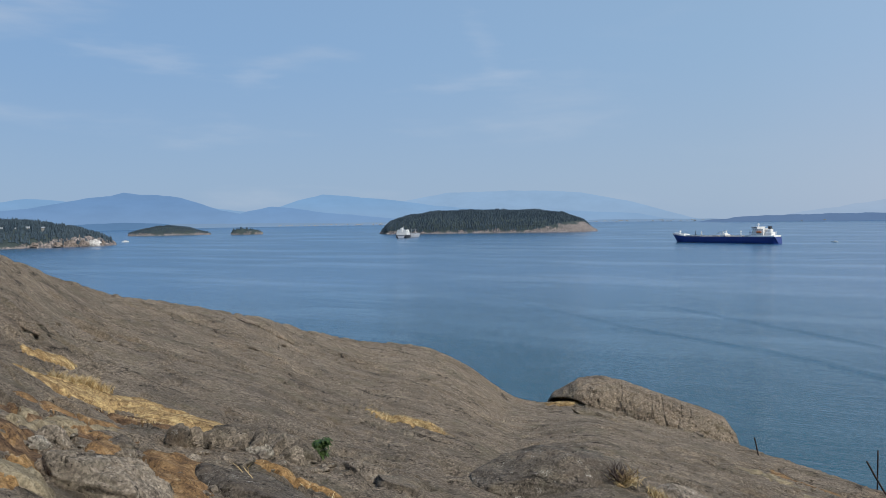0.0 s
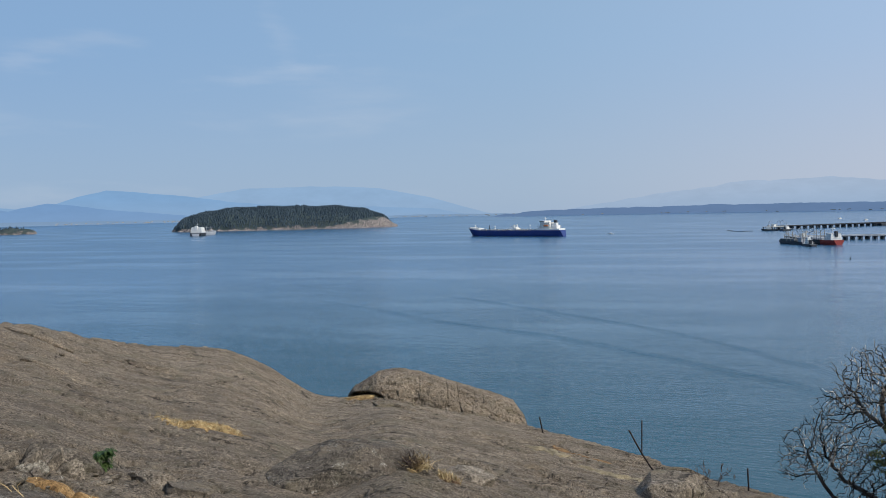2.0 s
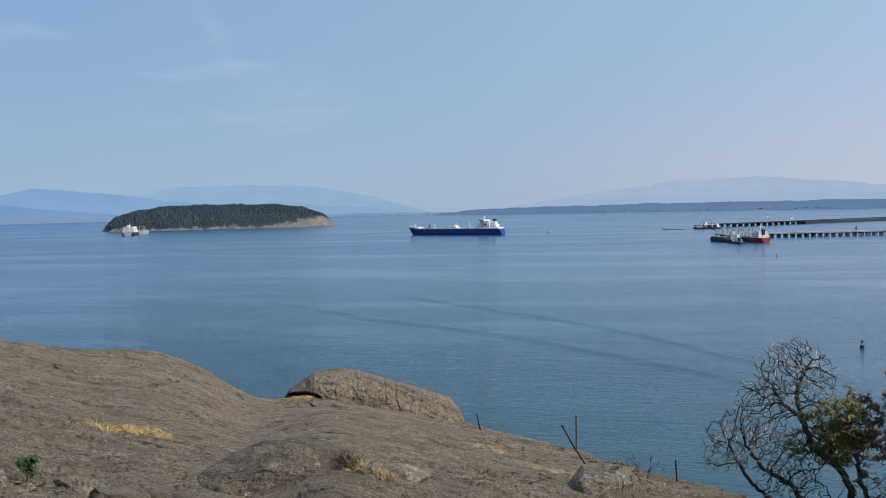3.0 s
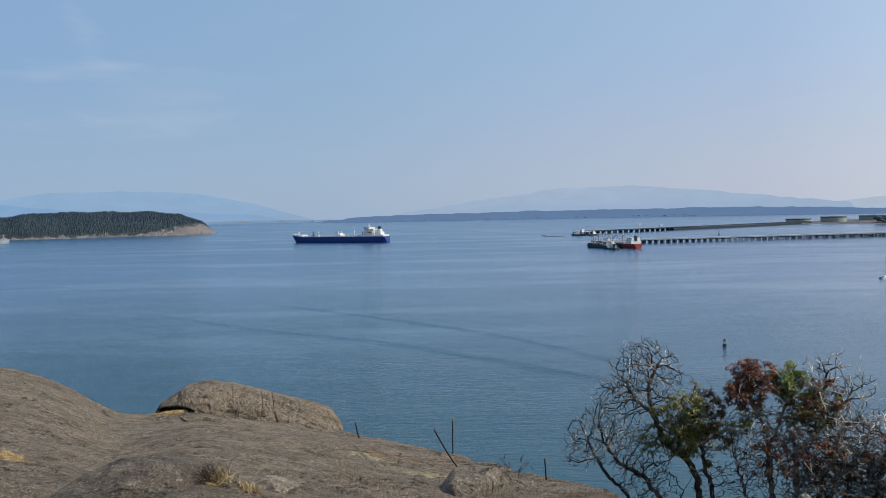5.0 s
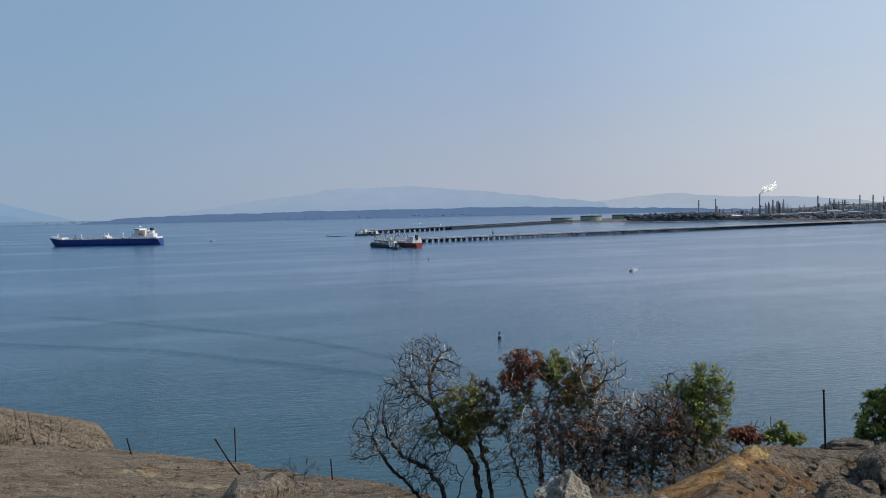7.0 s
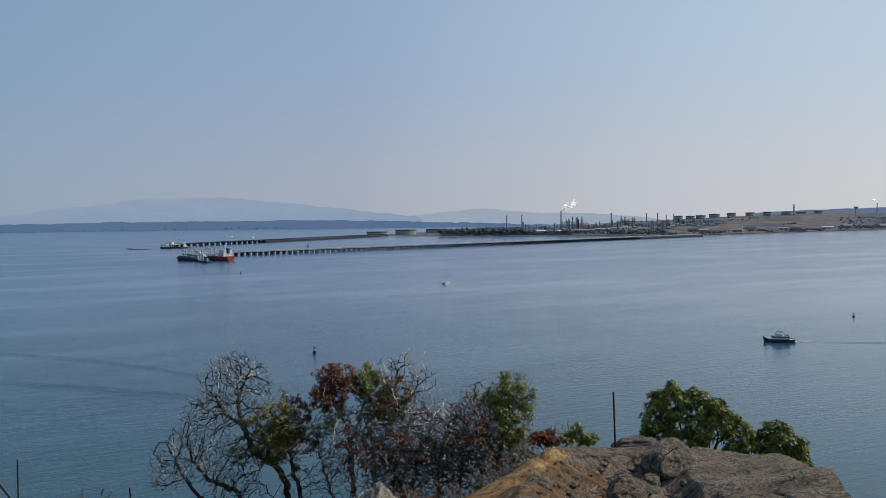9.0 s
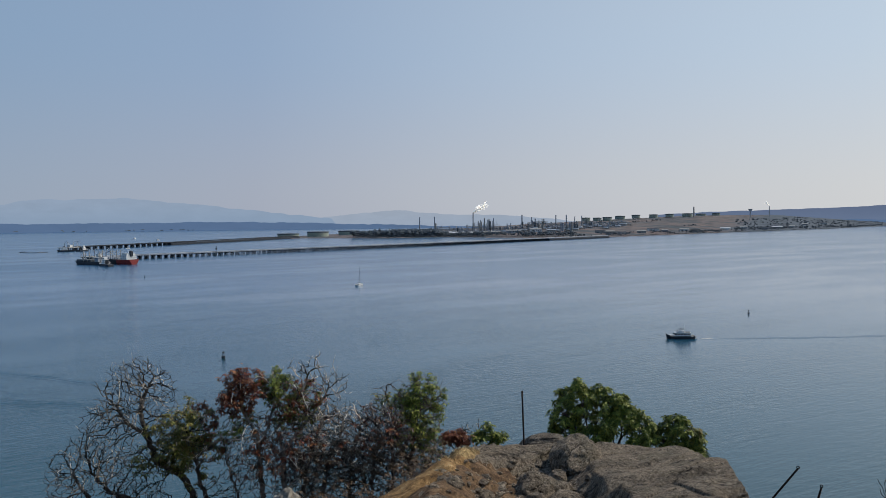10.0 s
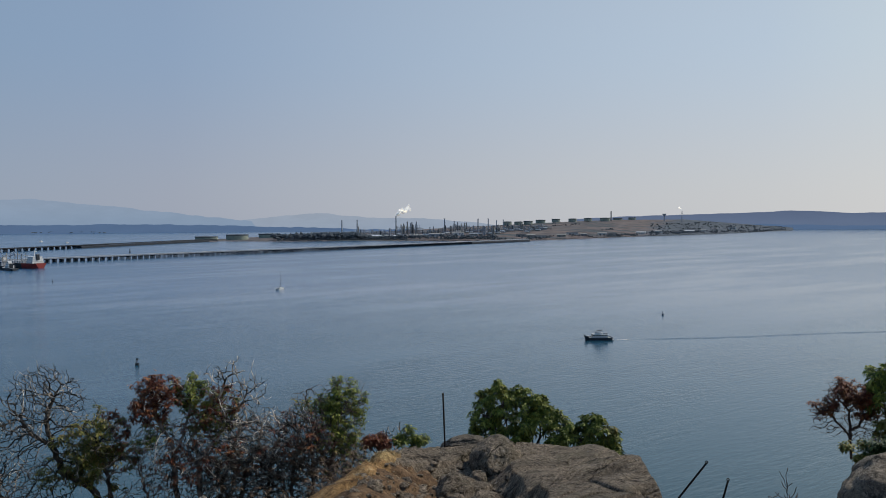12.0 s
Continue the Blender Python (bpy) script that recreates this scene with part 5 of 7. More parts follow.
def land_z(az, r):
    rs, e, d = (float(np.interp(az, SHORE_AZ, q)) for q in (SHORE_R, CREST_EL, CREST_D))
    rs += 25 * fract(az * 0.8, 2, 0, 4)
    zc = EYE + (rs + d) * math.tan(radians(e))
    t = (r - rs) / d
    if t < 0:
        return -3 + 3 * max(-1.0, t * 5)
    return 1.5 + (zc - 1.5) * min(1.0, t) ** 0.9 + 1.5 * fract(az * 3, r / 60, 1, 3)


def refinery_land():
    azs, ts = np.arange(49.5, 93.01, 0.12), [-0.1, 0, 0.02] + list(np.linspace(0.06, 1.5, 26))
    verts = []
    for a in azs:
        rs, d = float(np.interp(a, SHORE_AZ, SHORE_R)), float(np.interp(a, SHORE_AZ, CREST_D))
        for t in ts:
            r = rs + 25 * fract(a * 0.8, 2, 0, 4) + t * d
            verts.append(polar(a, r, land_z(a, r) - max(0, t - 1.1) * 60))
    n = len(ts)
    faces = [(i * n + j, (i + 1) * n + j, (i + 1) * n + j + 1, i * n + j + 1) for i in range(len(azs) - 1) for j in range(n - 1)]
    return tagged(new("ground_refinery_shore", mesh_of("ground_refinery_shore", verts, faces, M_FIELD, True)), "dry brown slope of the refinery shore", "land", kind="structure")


refinery_land()


def storage_tank(az, r, rad, h, z=None, label="wide pale green oil storage tank with dark rim"):
    p = polar(az, r, land_z(az, r) - 0.5 if z is None else z)
    top = thing("storage_tank", label, "tank", p, -az, "oil storage tanks")
    part("shell", cyl(bmesh.new(), 0, 0, 0, h, rad, rad, 40), M_TANK, top)
    bm = bmesh.new()
    cyl(bm, 0, 0, h * .82, h + .3, rad + .5, rad + .5, 40)
    part("wind_girder", bm, M_TANKRIM, top, "dark rim girder")
    part("roof", cyl(bmesh.new(), 0, 0, h + .3, h + 1.2, rad * .98, rad * .1, 40), M_TANKRIM, top)
    rows = [(rad * math.cos(a) * 1.02 - .4, rad * math.cos(a) * 1.02 + .4, rad * math.sin(a) * 1.02 - .4, rad * math.sin(a) * 1.02 + .4, h * i / 8, h * i / 8 + .5) for i, a in enumerate(np.linspace(-2.2, -1.2, 9))]
    part("stair", boxes(*rows), M_STEEL, top)


for az, r, rad, h, z in ((51.9, 2150, 29, 11, 1.5), (54.0, 2240, 30, 14, 1.5), (56.2, 2360, 30, 14, 1.5), (58.3, 2500, 24, 11, 1.5)):
    storage_tank(az, r, rad, h, z)
rng = random.Random(4)
for az, el in ((73.5, -.05), (74.3, -.06), (75.0, -.02), (75.9, .06), (77.0, .12), (78.2, .14), (79.3, .17), (80.5, .19), (81.4, .16), (82.4, .2), (73.9, -.3), (74.9, -.27), (76.1, -.22), (77.5, -.14)):
    r = float(np.interp(az, SHORE_AZ, SHORE_R)) + float(np.interp(az, SHORE_AZ, CREST_D)) * rng.uniform(.92, 1.02)
    storage_tank(az, r, rng.uniform(14, 19), 12, EYE + r * math.tan(radians(el)) - 12, label="oil storage tank on the dry hill crest")


def chimney(az, r, top_el, rad, label="tall slim refinery chimney", material=None):
    z0 = land_z(az, r) - 1
    zt = EYE + r * math.tan(radians(top_el))
    top = thing("chimney", label, "chimney", polar(az, r, z0), 0, "refinery chimneys")
    h = zt - z0
    part("shaft", cyl(bmesh.new(), 0, 0, 0, h, rad * 1.25, rad, 14), material or M_STEEL, top)
    for k in (.45, .75, .985):
        part("gallery", cyl(bmesh.new(), 0, 0, h * k, h * k + .5, rad * 1.7, rad * 1.7, 14), M_TANKRIM, top)


for az, r, e, rad in ((61.4, 2230, .09, 1.5), (62.5, 2240, .12, 1.5), (65.33, 2300, .38, 1.6), (66.5, 2280, -.08, 1.8), (68.9, 2260, .2, 1.8), (69.6, 2280, .02, 1.4),
                      (71.35, 2300, .17, 1.5), (72.1, 2320, .18, 1.6), (72.7, 2330, .05, 1.3), (73.2, 2350, .1, 1.4)):
    chimney(az, r, e, rad)
chimney(80.93, 3080, .66, 2.2, "pale chimney on the dry hill", M_CONCRETE)
chimney(85.8, 3350, .66, 1.4, "pale flare stack on the hill")


def flare_tower(az, r, el):
    z0 = land_z(az, r)
    h = EYE + r * math.tan(radians(el)) - z0
    top = thing("water_tower", "mushroom-shaped water tower on the far slope", "tower", polar(az, r, z0))
    part("stem", cyl(bmesh.new(), 0, 0, 0, h * .75, 2.5, 2, 12), M_STEEL, top)
    part("bowl", cyl(bmesh.new(), 0, 0, h * .75, h, 5, 9, 16), M_STEEL, top)


flare_tower(84.6, 3300, .46)


def process_unit(az, r, w, d, h, seed):
    """A steel-framed unit: open floors, columns, vessels and pipework."""
    rg = random.Random(seed)
    top = thing("process_unit", "steel-framed refinery process unit with columns and pipes", "refinery unit", polar(az, r, land_z(az, r) - 1), -az, "refinery process units")
    nf = max(2, int(h / 6))
    part("floors", boxes(*[(-w / 2, w / 2, -d / 2, d / 2, h * (k + 1) / nf - .4, h * (k + 1) / nf) for k in range(nf)]), M_STEEL, top, kind="stuff")
    bm = bmesh.new()
    for x in np.linspace(-w / 2, w / 2, 5):
        for y in (-d / 2, d / 2):
            box(bm, x - .3, x + .3, y - .3, y + .3, 0, h)
    part("frame", bm, M_STEEL, top, kind="stuff")
    for k in range(rg.randint(1, 3)):
        x, hh, rr = rg.uniform(-w * .45, w * .45), h * rg.uniform(.8, 1.5), rg.uniform(1.0, 2.2)
        bm = cyl(bmesh.new(), x, -d / 2 - 3, 0, hh, rr, rr, 12)
        cyl(bm, x, -d / 2 - 3, hh, hh + 1.5, rr, rr * .4, 12)
        for q in (.4, .7, .95):
            cyl(bm, x, -d / 2 - 3, hh * q, hh * q + .4, rr + .9, rr + .9, 12)
        part("column", bm, rg.choice((M_STEEL, M_CONCRETE, M_TANKRIM)), top)
    for k in range(4):
        z = rg.uniform(3, h)
        part("pipe", tube_data([(-w * .7, -d / 2 - 1, z), (w * .7, -d / 2 - 1, z)], [.5, .5], 6), rg.choice((M_STEEL, M_CONCRETE)), top)
    part("vessel", tube_data([(-w * .4, -d / 2 - 7, 4), (-w * .36, -d / 2 - 7, 4), (w * .1, -d / 2 - 7, 4), (w * .14, -d / 2 - 7, 4)], [.8, 2.4, 2.4, .8], 12), M_WHITE, top)


for k, az in enumerate(np.linspace(62.6, 76.4, 48)):
    big = 65.7 < az < 67.2
    process_unit(az + rng.uniform(-.1, .1), 2190 + rng.uniform(-10, 170) + max(0.0, az - 72) * 45, rng.uniform(18, 34), rng.uniform(10, 18), rng.uniform(24, 31) if big else rng.uniform(10, 23) * (1 if az < 73 else .75), k)


def shed(az, r, w, d, h, wall, roof, label, group):
    top = thing("shed", label, "building", polar(az, r, land_z(az, r) - .5), -az, group)
    part("wall", boxes((-w / 2, w / 2, -d / 2, d / 2, 0, h)), wall, top)
    part("roof", ([(-w / 2 - .6, -d / 2 - .6, h + .02), (w / 2 + .6, -d / 2 - .6, h + .02), (w / 2 + .6, d / 2 + .6, h + .02), (-w / 2 - .6, d / 2 + .6, h + .02), (-w / 2 - .6, 0, h + d * .2), (w / 2 + .6, 0, h + d * .2)],
                  [(0, 1, 5, 4), (2, 3, 4, 5), (0, 4, 3), (1, 2, 5), (3, 2, 1, 0)]), roof, top)
    part("door", boxes((-w * .3, -w * .1, -d / 2 - .06, -d / 2 - .01, 0, h * .7)), M_TANKRIM, top)
    for i in range(3):
        part("window", boxes((w * (.05 + .14 * i), w * (.12 + .14 * i), -d / 2 - .06, -d / 2 - .01, h * .4, h * .7)), M_GLASS, top)


for az in (59.5, 60.6, 62.0, 63.0, 64.1, 65.0, 66.8, 68.2, 69.9, 71.0):
    shed(az, 2110 + rng.uniform(0, 60), rng.uniform(16, 40), 12, rng.uniform(5, 9), rng.choice((M_WHITE, M_CONCRETE, M_STEEL)), rng.choice((M_WHITE, M_CONCRETE, M_STEEL)), "low refinery building with pale roof", "refinery buildings")
for az, dr in ((74.5, 120), (75.2, 90), (76.0, 60), (77.4, 70), (78.2, 130), (79.0, 60), (80.3, 90), (81.0, 60), (83.0, 80), (84.2, 90), (85.4, 60), (86.3, 90), (87.2, 110), (88.0, 200), (89.1, 240)):
    r = float(np.interp(az, SHORE_AZ, SHORE_R)) + dr
    shed(az, r, rng.uniform(16, 34), 11, rng.uniform(4, 7), rng.choice((M_WHITE, M_CONCRETE, M_DECK)), rng.choice((M_WHITE, M_CONCRETE, M_DARK)), "low shoreside building below the dry slope", "shoreside buildings")


def riprap():
    """A low dark bank of stones along the water below the refinery."""
    rg = random.Random(77)
    v, f = [], []
    for az in np.arange(57.5, 91.5, .035):
        rs = float(np.interp(az, SHORE_AZ, SHORE_R)) + 25 * fract(az * 0.8, 2, 0, 4)
        for _ in range(2):
            c, base, q = polar(az, rs + rg.uniform(-4, 6), rg.uniform(0, 1.6)), len(v), rg.uniform(1.0, 2.2)
            for d in ((1, 0, 0), (-1, 0, 0), (0, 1, 0), (0, -1, 0), (0, 0, 1), (0, 0, -1)):
                v.append(c + Vector(d) * q * rg.uniform(.6, 1.3))
            f += [tuple(base + k for k in t) for t in ((0, 2, 4), (2, 1, 4), (1, 3, 4), (3, 0, 4), (2, 0, 5), (1, 2, 5), (3, 1, 5), (0, 3, 5))]
    solid("riprap", (v, f), M_TIMBER, "dark stone bank along the refinery shoreline", "stone bank", kind="stuff")


riprap()


def shore_trees():
    rg = random.Random(9)
    tv, tf = [], []

    def clump(p, h):
        for _ in range(7):
            c = Vector((p[0] + rg.uniform(-.4, .4) * h, p[1] + rg.uniform(-.4, .4) * h, p[2] + h * rg.uniform(.3, .85)))
            base, rr = len(tv), h * rg.uniform(.16, .3)
            for q in ((1, 0, 0), (-1, 0, 0), (0, 1, 0), (0, -1, 0), (0, 0, 1), (0, 0, -1)):
                tv.append(c + Vector(q) * rr * rg.uniform(.7, 1.3))
            for i, j, k in ((0, 2, 4), (2, 1, 4), (1, 3, 4), (3, 0, 4), (2, 0, 5), (1, 2, 5), (3, 1, 5), (0, 3, 5)):
                tf.append((base + i, base + j, base + k))
    for _ in range(520):
        az = rg.choice((rg.uniform(56.5, 66), rg.uniform(58, 62.5), rg.uniform(62, 73)))
        r = float(np.interp(az, SHORE_AZ, SHORE_R)) + rg.uniform(20, 90)
        clump(polar(az, r, land_z(az, r)), rg.uniform(7, 21) if az < 63 else rg.uniform(5, 12))
    thickets = [(rg.uniform(73, 92), rg.choice((rg.uniform(.02, .1), rg.uniform(.02, .1), rg.uniform(.3, .95))), rg.uniform(.06, .5)) for _ in range(46)]
    for _ in range(620):
        az, t, spread = rg.choice(thickets)
        az, t = az + rg.gauss(0, spread), max(.015, t + rg.gauss(0, .02))
        r = float(np.interp(az, SHORE_AZ, SHORE_R)) + t * float(np.interp(az, SHORE_AZ, CREST_D))
        clump(polar(az, r, land_z(az, r) - 1), rg.uniform(2.5, 6))
    for _ in range(420):
        az = rg.uniform(83.6, 92.5)
        r = float(np.interp(az, SHORE_AZ, SHORE_R)) + rg.choice((rg.uniform(40, 150), rg.uniform(200, 560)))
        clump(polar(az, r, land_z(az, r) - 2), rg.uniform(4, 8))
    for _ in range(260):
        az = rg.uniform(56.8, 66)
        r = float(np.interp(az, SHORE_AZ, SHORE_R)) + rg.uniform(8, 40)
        clump(polar(az, r, land_z(az, r) - 1), rg.uniform(3, 7))
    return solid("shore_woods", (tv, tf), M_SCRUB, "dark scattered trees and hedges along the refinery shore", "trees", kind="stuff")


shore_trees()


def steam(name, at, size, drift, seed):
    """A small white steam plume: many overlapping ragged puffs, thinning down wind."""
    m, n, l, _ = nodes_of("steam")
    white, glowing, both = n.new("ShaderNodeBsdfDiffuse"), n.new("ShaderNodeBsdfTranslucent"), n.new("ShaderNodeAddShader")
    white.inputs["Color"].default_value, glowing.inputs["Color"].default_value = (.46, .45, .43, 1), (.8, .78, .74, 1)
    l.new(white.outputs[0], both.inputs[0])
    l.new(glowing.outputs[0], both.inputs[1])
    clear, thin = n.new("ShaderNodeBsdfTransparent"), n.new("ShaderNodeMixShader")
    thin.inputs[0].default_value = 0.55
    l.new(clear.outputs[0], thin.inputs[1])
    l.new(both.outputs[0], thin.inputs[2])
    l.new(thin.outputs[0], n["Material Output"].inputs["Surface"])
    rg = random.Random(seed)
    bm = bmesh.new()
    for _ in range(46):
        t = rg.random() ** .8
        c = Vector(at) + Vector(drift) * t ** 1.2 + Vector((rg.gauss(0, 1), rg.gauss(0, 1), rg.gauss(0, .8))) * size * (.08 + .42 * t)
        bmesh.ops.create_icosphere(bm, subdivisions=2, radius=size * (.18 + .26 * t) * rg.uniform(.5, 1.3) * (1 if t < .75 else .6), matrix=Matrix.Translation(c))
    for v in bm.verts:
        v.co += v.normal * size * .06 * fract(v.co.x / size * 2.6, v.co.y / size * 2.6, v.co.z / size * 2.6, 3)
    return solid(name, bm, m, "white steam drifting from a chimney top", "steam", kind="stuff", smooth=True)


steam("steam_plume", polar(65.38, 2300, EYE + 2300 * math.tan(radians(.45))), 12, tuple(polar(66.25, 2300) - polar(65.38, 2300) + Vector((0, 0, 22))), 2)
steam("steam_plume", polar(85.8, 3350, EYE + 3350 * math.tan(radians(.72))), 6, tuple(polar(85.6, 3350) - polar(85.8, 3350) + Vector((0, 0, 10))), 3)


# ---- rocks on the headland ----
def rock_data(size, seed, sub=5, rough=0.17, flat=0.5, skew=0.0, cubic=False, cut=(.55, .82)):
    """A weathered boulder: faceted and pitted, flat underneath."""
    bm = bmesh.new()
    bmesh.ops.create_icosphere(bm, subdivisions=sub, radius=1)
    rg = random.Random(seed)
    planes = [(Vector((rg.uniform(-1, 1), rg.uniform(-1, 1), rg.uniform(-.2, 1))).normalized(), rg.uniform(*cut)) for _ in range(16)]
    for v in bm.verts:
        p = v.co.copy()
        if cubic:
            p = p / max(abs(p.x), abs(p.y), abs(p.z)) * .82
        for nrm, dist in planes:
            k = p.dot(nrm) - dist
            if k > 0:
                p -= nrm * k * .85
        p += v.normal * (rough * fract(p.x * 1.6 + seed, p.y * 1.6, p.z * 1.6, 4) + rough * .35 * fract(p.x * 6 + seed, p.y * 6, p.z * 9, 4))
        p.x += skew * p.z
        if p.z < -flat:
            p.z = -flat
        v.co = Vector((p.x * size[0], p.y * size[1], p.z * size[2]))
    return bm


def rock(name, label, at, size, turn, seed, material=None, sub=4, sink=0.3, tilt=(0, 0), group="", skew=0.0, z=None, cubic=False, lie=False, rough=0.17, cut=(.55, .82)):
    """A rock set into the ground; with lie it follows the slope."""
    x, y = at
    ob = solid(name, rock_data(size, seed, sub, rough, skew=skew, cubic=cubic, cut=cut), material or M_ROCK_GREY, label, "rock", group=group, smooth=True)
    ob.matrix_world = pose(x, y, (ground_z(x, y) if z is None else EYE + z) + size[2] * (.5 - sink), tilt[0], tilt[1], turn)
    if lie:
        n = Vector((ground_z(x - .5, y) - ground_z(x + .5, y), ground_z(x, y - .5) - ground_z(x, y + .5), 1)).normalized()
        ob.matrix_world = Matrix.Translation((x, y, ground_z(x, y))) @ Vector((0, 0, 1)).rotation_difference(n).to_matrix().to_4x4() @ Matrix.Rotation(radians(turn), 4, "Z") @ Matrix.Translation((0, 0, size[2] * (.5 - sink)))
    return ob


# The humped outcrop on the brow, with its hollow flank.
def hump():
    """A hogback of bedrock: cracked front, rounded back, a shaded overhang at its seaward end."""
    a, b = Vector((4.1, 31.6)), Vector((11.3, 29.9))
    U = (0, .04, .1, .18, .28, .42, .62, .84, .94, 1)
    Z = (-7.75, -7.35, -7.05, -6.68, -6.6, -6.73, -7.25, -7.75, -8.05, -8.7)
    ax = (b - a).normalized()
    out = Vector((-ax.y, ax.x))
    nu, nv, verts = 420, 80, []
    for i in range(nu):
        u = i / (nu - 1)
        p, top = a + (b - a) * u, float(np.interp(u, U, Z))
        for j in range(nv):
            w = j / (nv - 1) * math.pi
            cx, cz = -math.cos(w), math.sin(w)
            cx, cz = math.copysign(abs(cx) ** .8, cx), cz ** .7
            q = p + out * cx * (1.7 if cx < 0 else 2.4)
            foot = min(ground_z(q.x, q.y) - EYE, top) - .5
            z = foot + (top - foot) * cz
            f = fract(q.x * .8, q.y * .8, z * .8, 5)
            blocky = fract(q.x * 1.5 + 4, q.y * 1.5, z * 2.2, 3) * 4
            push = .26 * f + .09 * fract(q.x * 4, q.y * 4, z * 5, 4) + .07 * (math.floor(blocky) - .7 * blocky)
            for c, wd, dp in ((.40, .002, .07), (.47, .0022, .09), (.56, .002, .07), (.635, .0035, .22), (.70, .002, .08)):
                push -= dp * math.exp(-((u + .03 * noise.noise((z * 1.6, c * 9, 0)) - c) / wd) ** 2) * (cx < .2) * max(0.0, min(1.0, .6 + 2 * noise.noise((z * .9, c * 20, 5))))
            if cx < .35:
                rise = (z - foot - .5) / max(.3, top - foot - .5)
                lip = .25 - .2 * rise + .03 * fract(z * 2.0, 3, 1, 3)
                push -= min(2.1, max(0.0, (lip - u) * 26)) * (1.0 if rise < .88 else .1)
                push -= .1 * max(0.0, fract(u * 9, z * 3, 2, 3) - .12)
            q = q - out * push * min(1.0, (.35 - cx) * 2) if cx < .35 else q + out * (push * cx)
            verts.append((q.x, q.y, EYE + z + max(-.25, push) * cz * .5))
    faces = [(i * nv + j, i * nv + j + 1, (i + 1) * nv + j + 1, (i + 1) * nv + j) for i in range(nu - 1) for j in range(nv - 1)]
    faces += [tuple(range(nv)), tuple((nu - 1) * nv + j for j in reversed(range(nv)))]
    solid("rock_outcrop", (verts, faces), M_ROCK, "humped grey-brown rock outcrop with vertical cracks at the brow", "rock", smooth=True)


hump()
rock("sea_cliff", "white streaked cliff at the tip of the wooded point", tuple(polar(-24.2, 1672).xy), (21, 8, 11), 30, 95, M_CLIFF, 6, .5, z=-44, rough=.42, cut=(.45, .75))
for az, r, w, h, k in ((-24.75, 1668, 13, 11, 0), (-25.5, 1664, 17, 13, 1), (-26.3, 1662, 12, 9, 2), (-27.6, 1660, 14, 6, 3), (-23.6, 1680, 9, 6, 4)):
    rock("sea_cliff", "broken brown cliff below the wooded point", tuple(polar(az, r).xy), (w, 8, h), 24 + 17 * k, 96 + k, M_SHORE, 5, .5, z=-44, rough=.4, cut=(.45, .75), group="cliffs of the wooded point")
rock("boulder", "broad dark weathered boulder with pale lichen", (1.8, 12.15), (1.52, 1.15, .72), -8, 27, M_ROCK_DARK, 6, .62, (4, 0), cut=(.7, .95), rough=.17)
rock("boulder", "low shoulder of rock beside the broad boulder", (3.6, 12.1), (.62, .6, .36), 12, 25, M_ROCK_GREY, 5, .65, (4, 0))
rock("boulder", "square-edged rock block below the bent rod", (8.2, 13.35), (.88, .55, .5), 20, 31, M_ROCK_GREY, 6, .46, cubic=True, cut=(.86, 1.05), rough=.1)
rock("boulder", "low rock block beside the bent rod", (9.3, 13.3), (.6, .4, .26), 10, 32, M_ROCK_GREY, 5, .6)
rock("boulder", "pale speckled granite boulder beside the trees", (6.64, 4.33), (.52, .38, .40), 40, 41, M_ROCK_PALE, 6, .47, skew=.2, rough=.24, cut=(.5, .75))
rock("boulder", "small pale granite stone beside the trees", (7.3, 3.55), (.15, .1, .09), 10, 38, M_ROCK_PALE, 4, .2)
rock("boulder", "small pale granite stone beside the trees", (6.0, 5.9), (.18, .14, .12), 70, 39, M_ROCK_PALE, 4, .1)
for k, (x, y, s) in enumerate(((9.75, 2.75, .3), (9.6, 2.25, .36), (9.3, 2.55, .17), (10.4, 2.85, .22), (10.1, 2.52, .2), (9.1, 1.95, .22), (10.75, 2.75, .16), (8.3, 2.6, .14), (8.75, 3.0, .13), (8.15, 3.1, .12), (8.5, 2.45, .1), (8.1, 2.2, .16), (9.4, 2.75, .1), (11.1, 2.75, .13))):
    rock("boulder", "rounded brown rock against the big outcrop", (x, y), (s * 1.2, s, s * .8), 37 * k, 50 + k, M_ROCK, 5, .25, group="rocks round the outcrop", cut=(.7, .95))
rock("boulder", "rounded brown knob at the head of the big outcrop", (11.45, 2.72), (.75, .38, .28), 30, 66, M_ROCK, 6, .42, group="rocks round the outcrop", cut=(.65, .95), lie=True)
rock("boulder", "dark low rock at the brow behind the ledge", (12.9, 3.75), (.5, .42, .16), 60, 67, M_ROCK_DARK, 5, .35, group="rocks round the outcrop", cut=(.7, .95), lie=True)
rock("rock_outcrop", "dark rock knoll under the red-leaved tree", (11.95, -2.6), (1.1, 1.05, 1.0), 20, 61, M_ROCK_GREY, 6, .5, z=-3.78)
rock("boulder", "dark rock beside the knoll", (11.4, -1.55), (.2, .19, .2), 50, 63, M_ROCK_GREY, 4, .5, z=-3.85)
rock("boulder", "small dark rock beside the knoll", (11.45, -1.85), (.16, .15, .14), 10, 64, M_ROCK_GREY, 4, .5, z=-3.85)
rock("rock_outcrop", "dark rock shelf below the knoll", (11.6, -2.3), (.9, 1.0, .7), 50, 65, M_ROCK_GREY, 5, .5, z=-4.4)
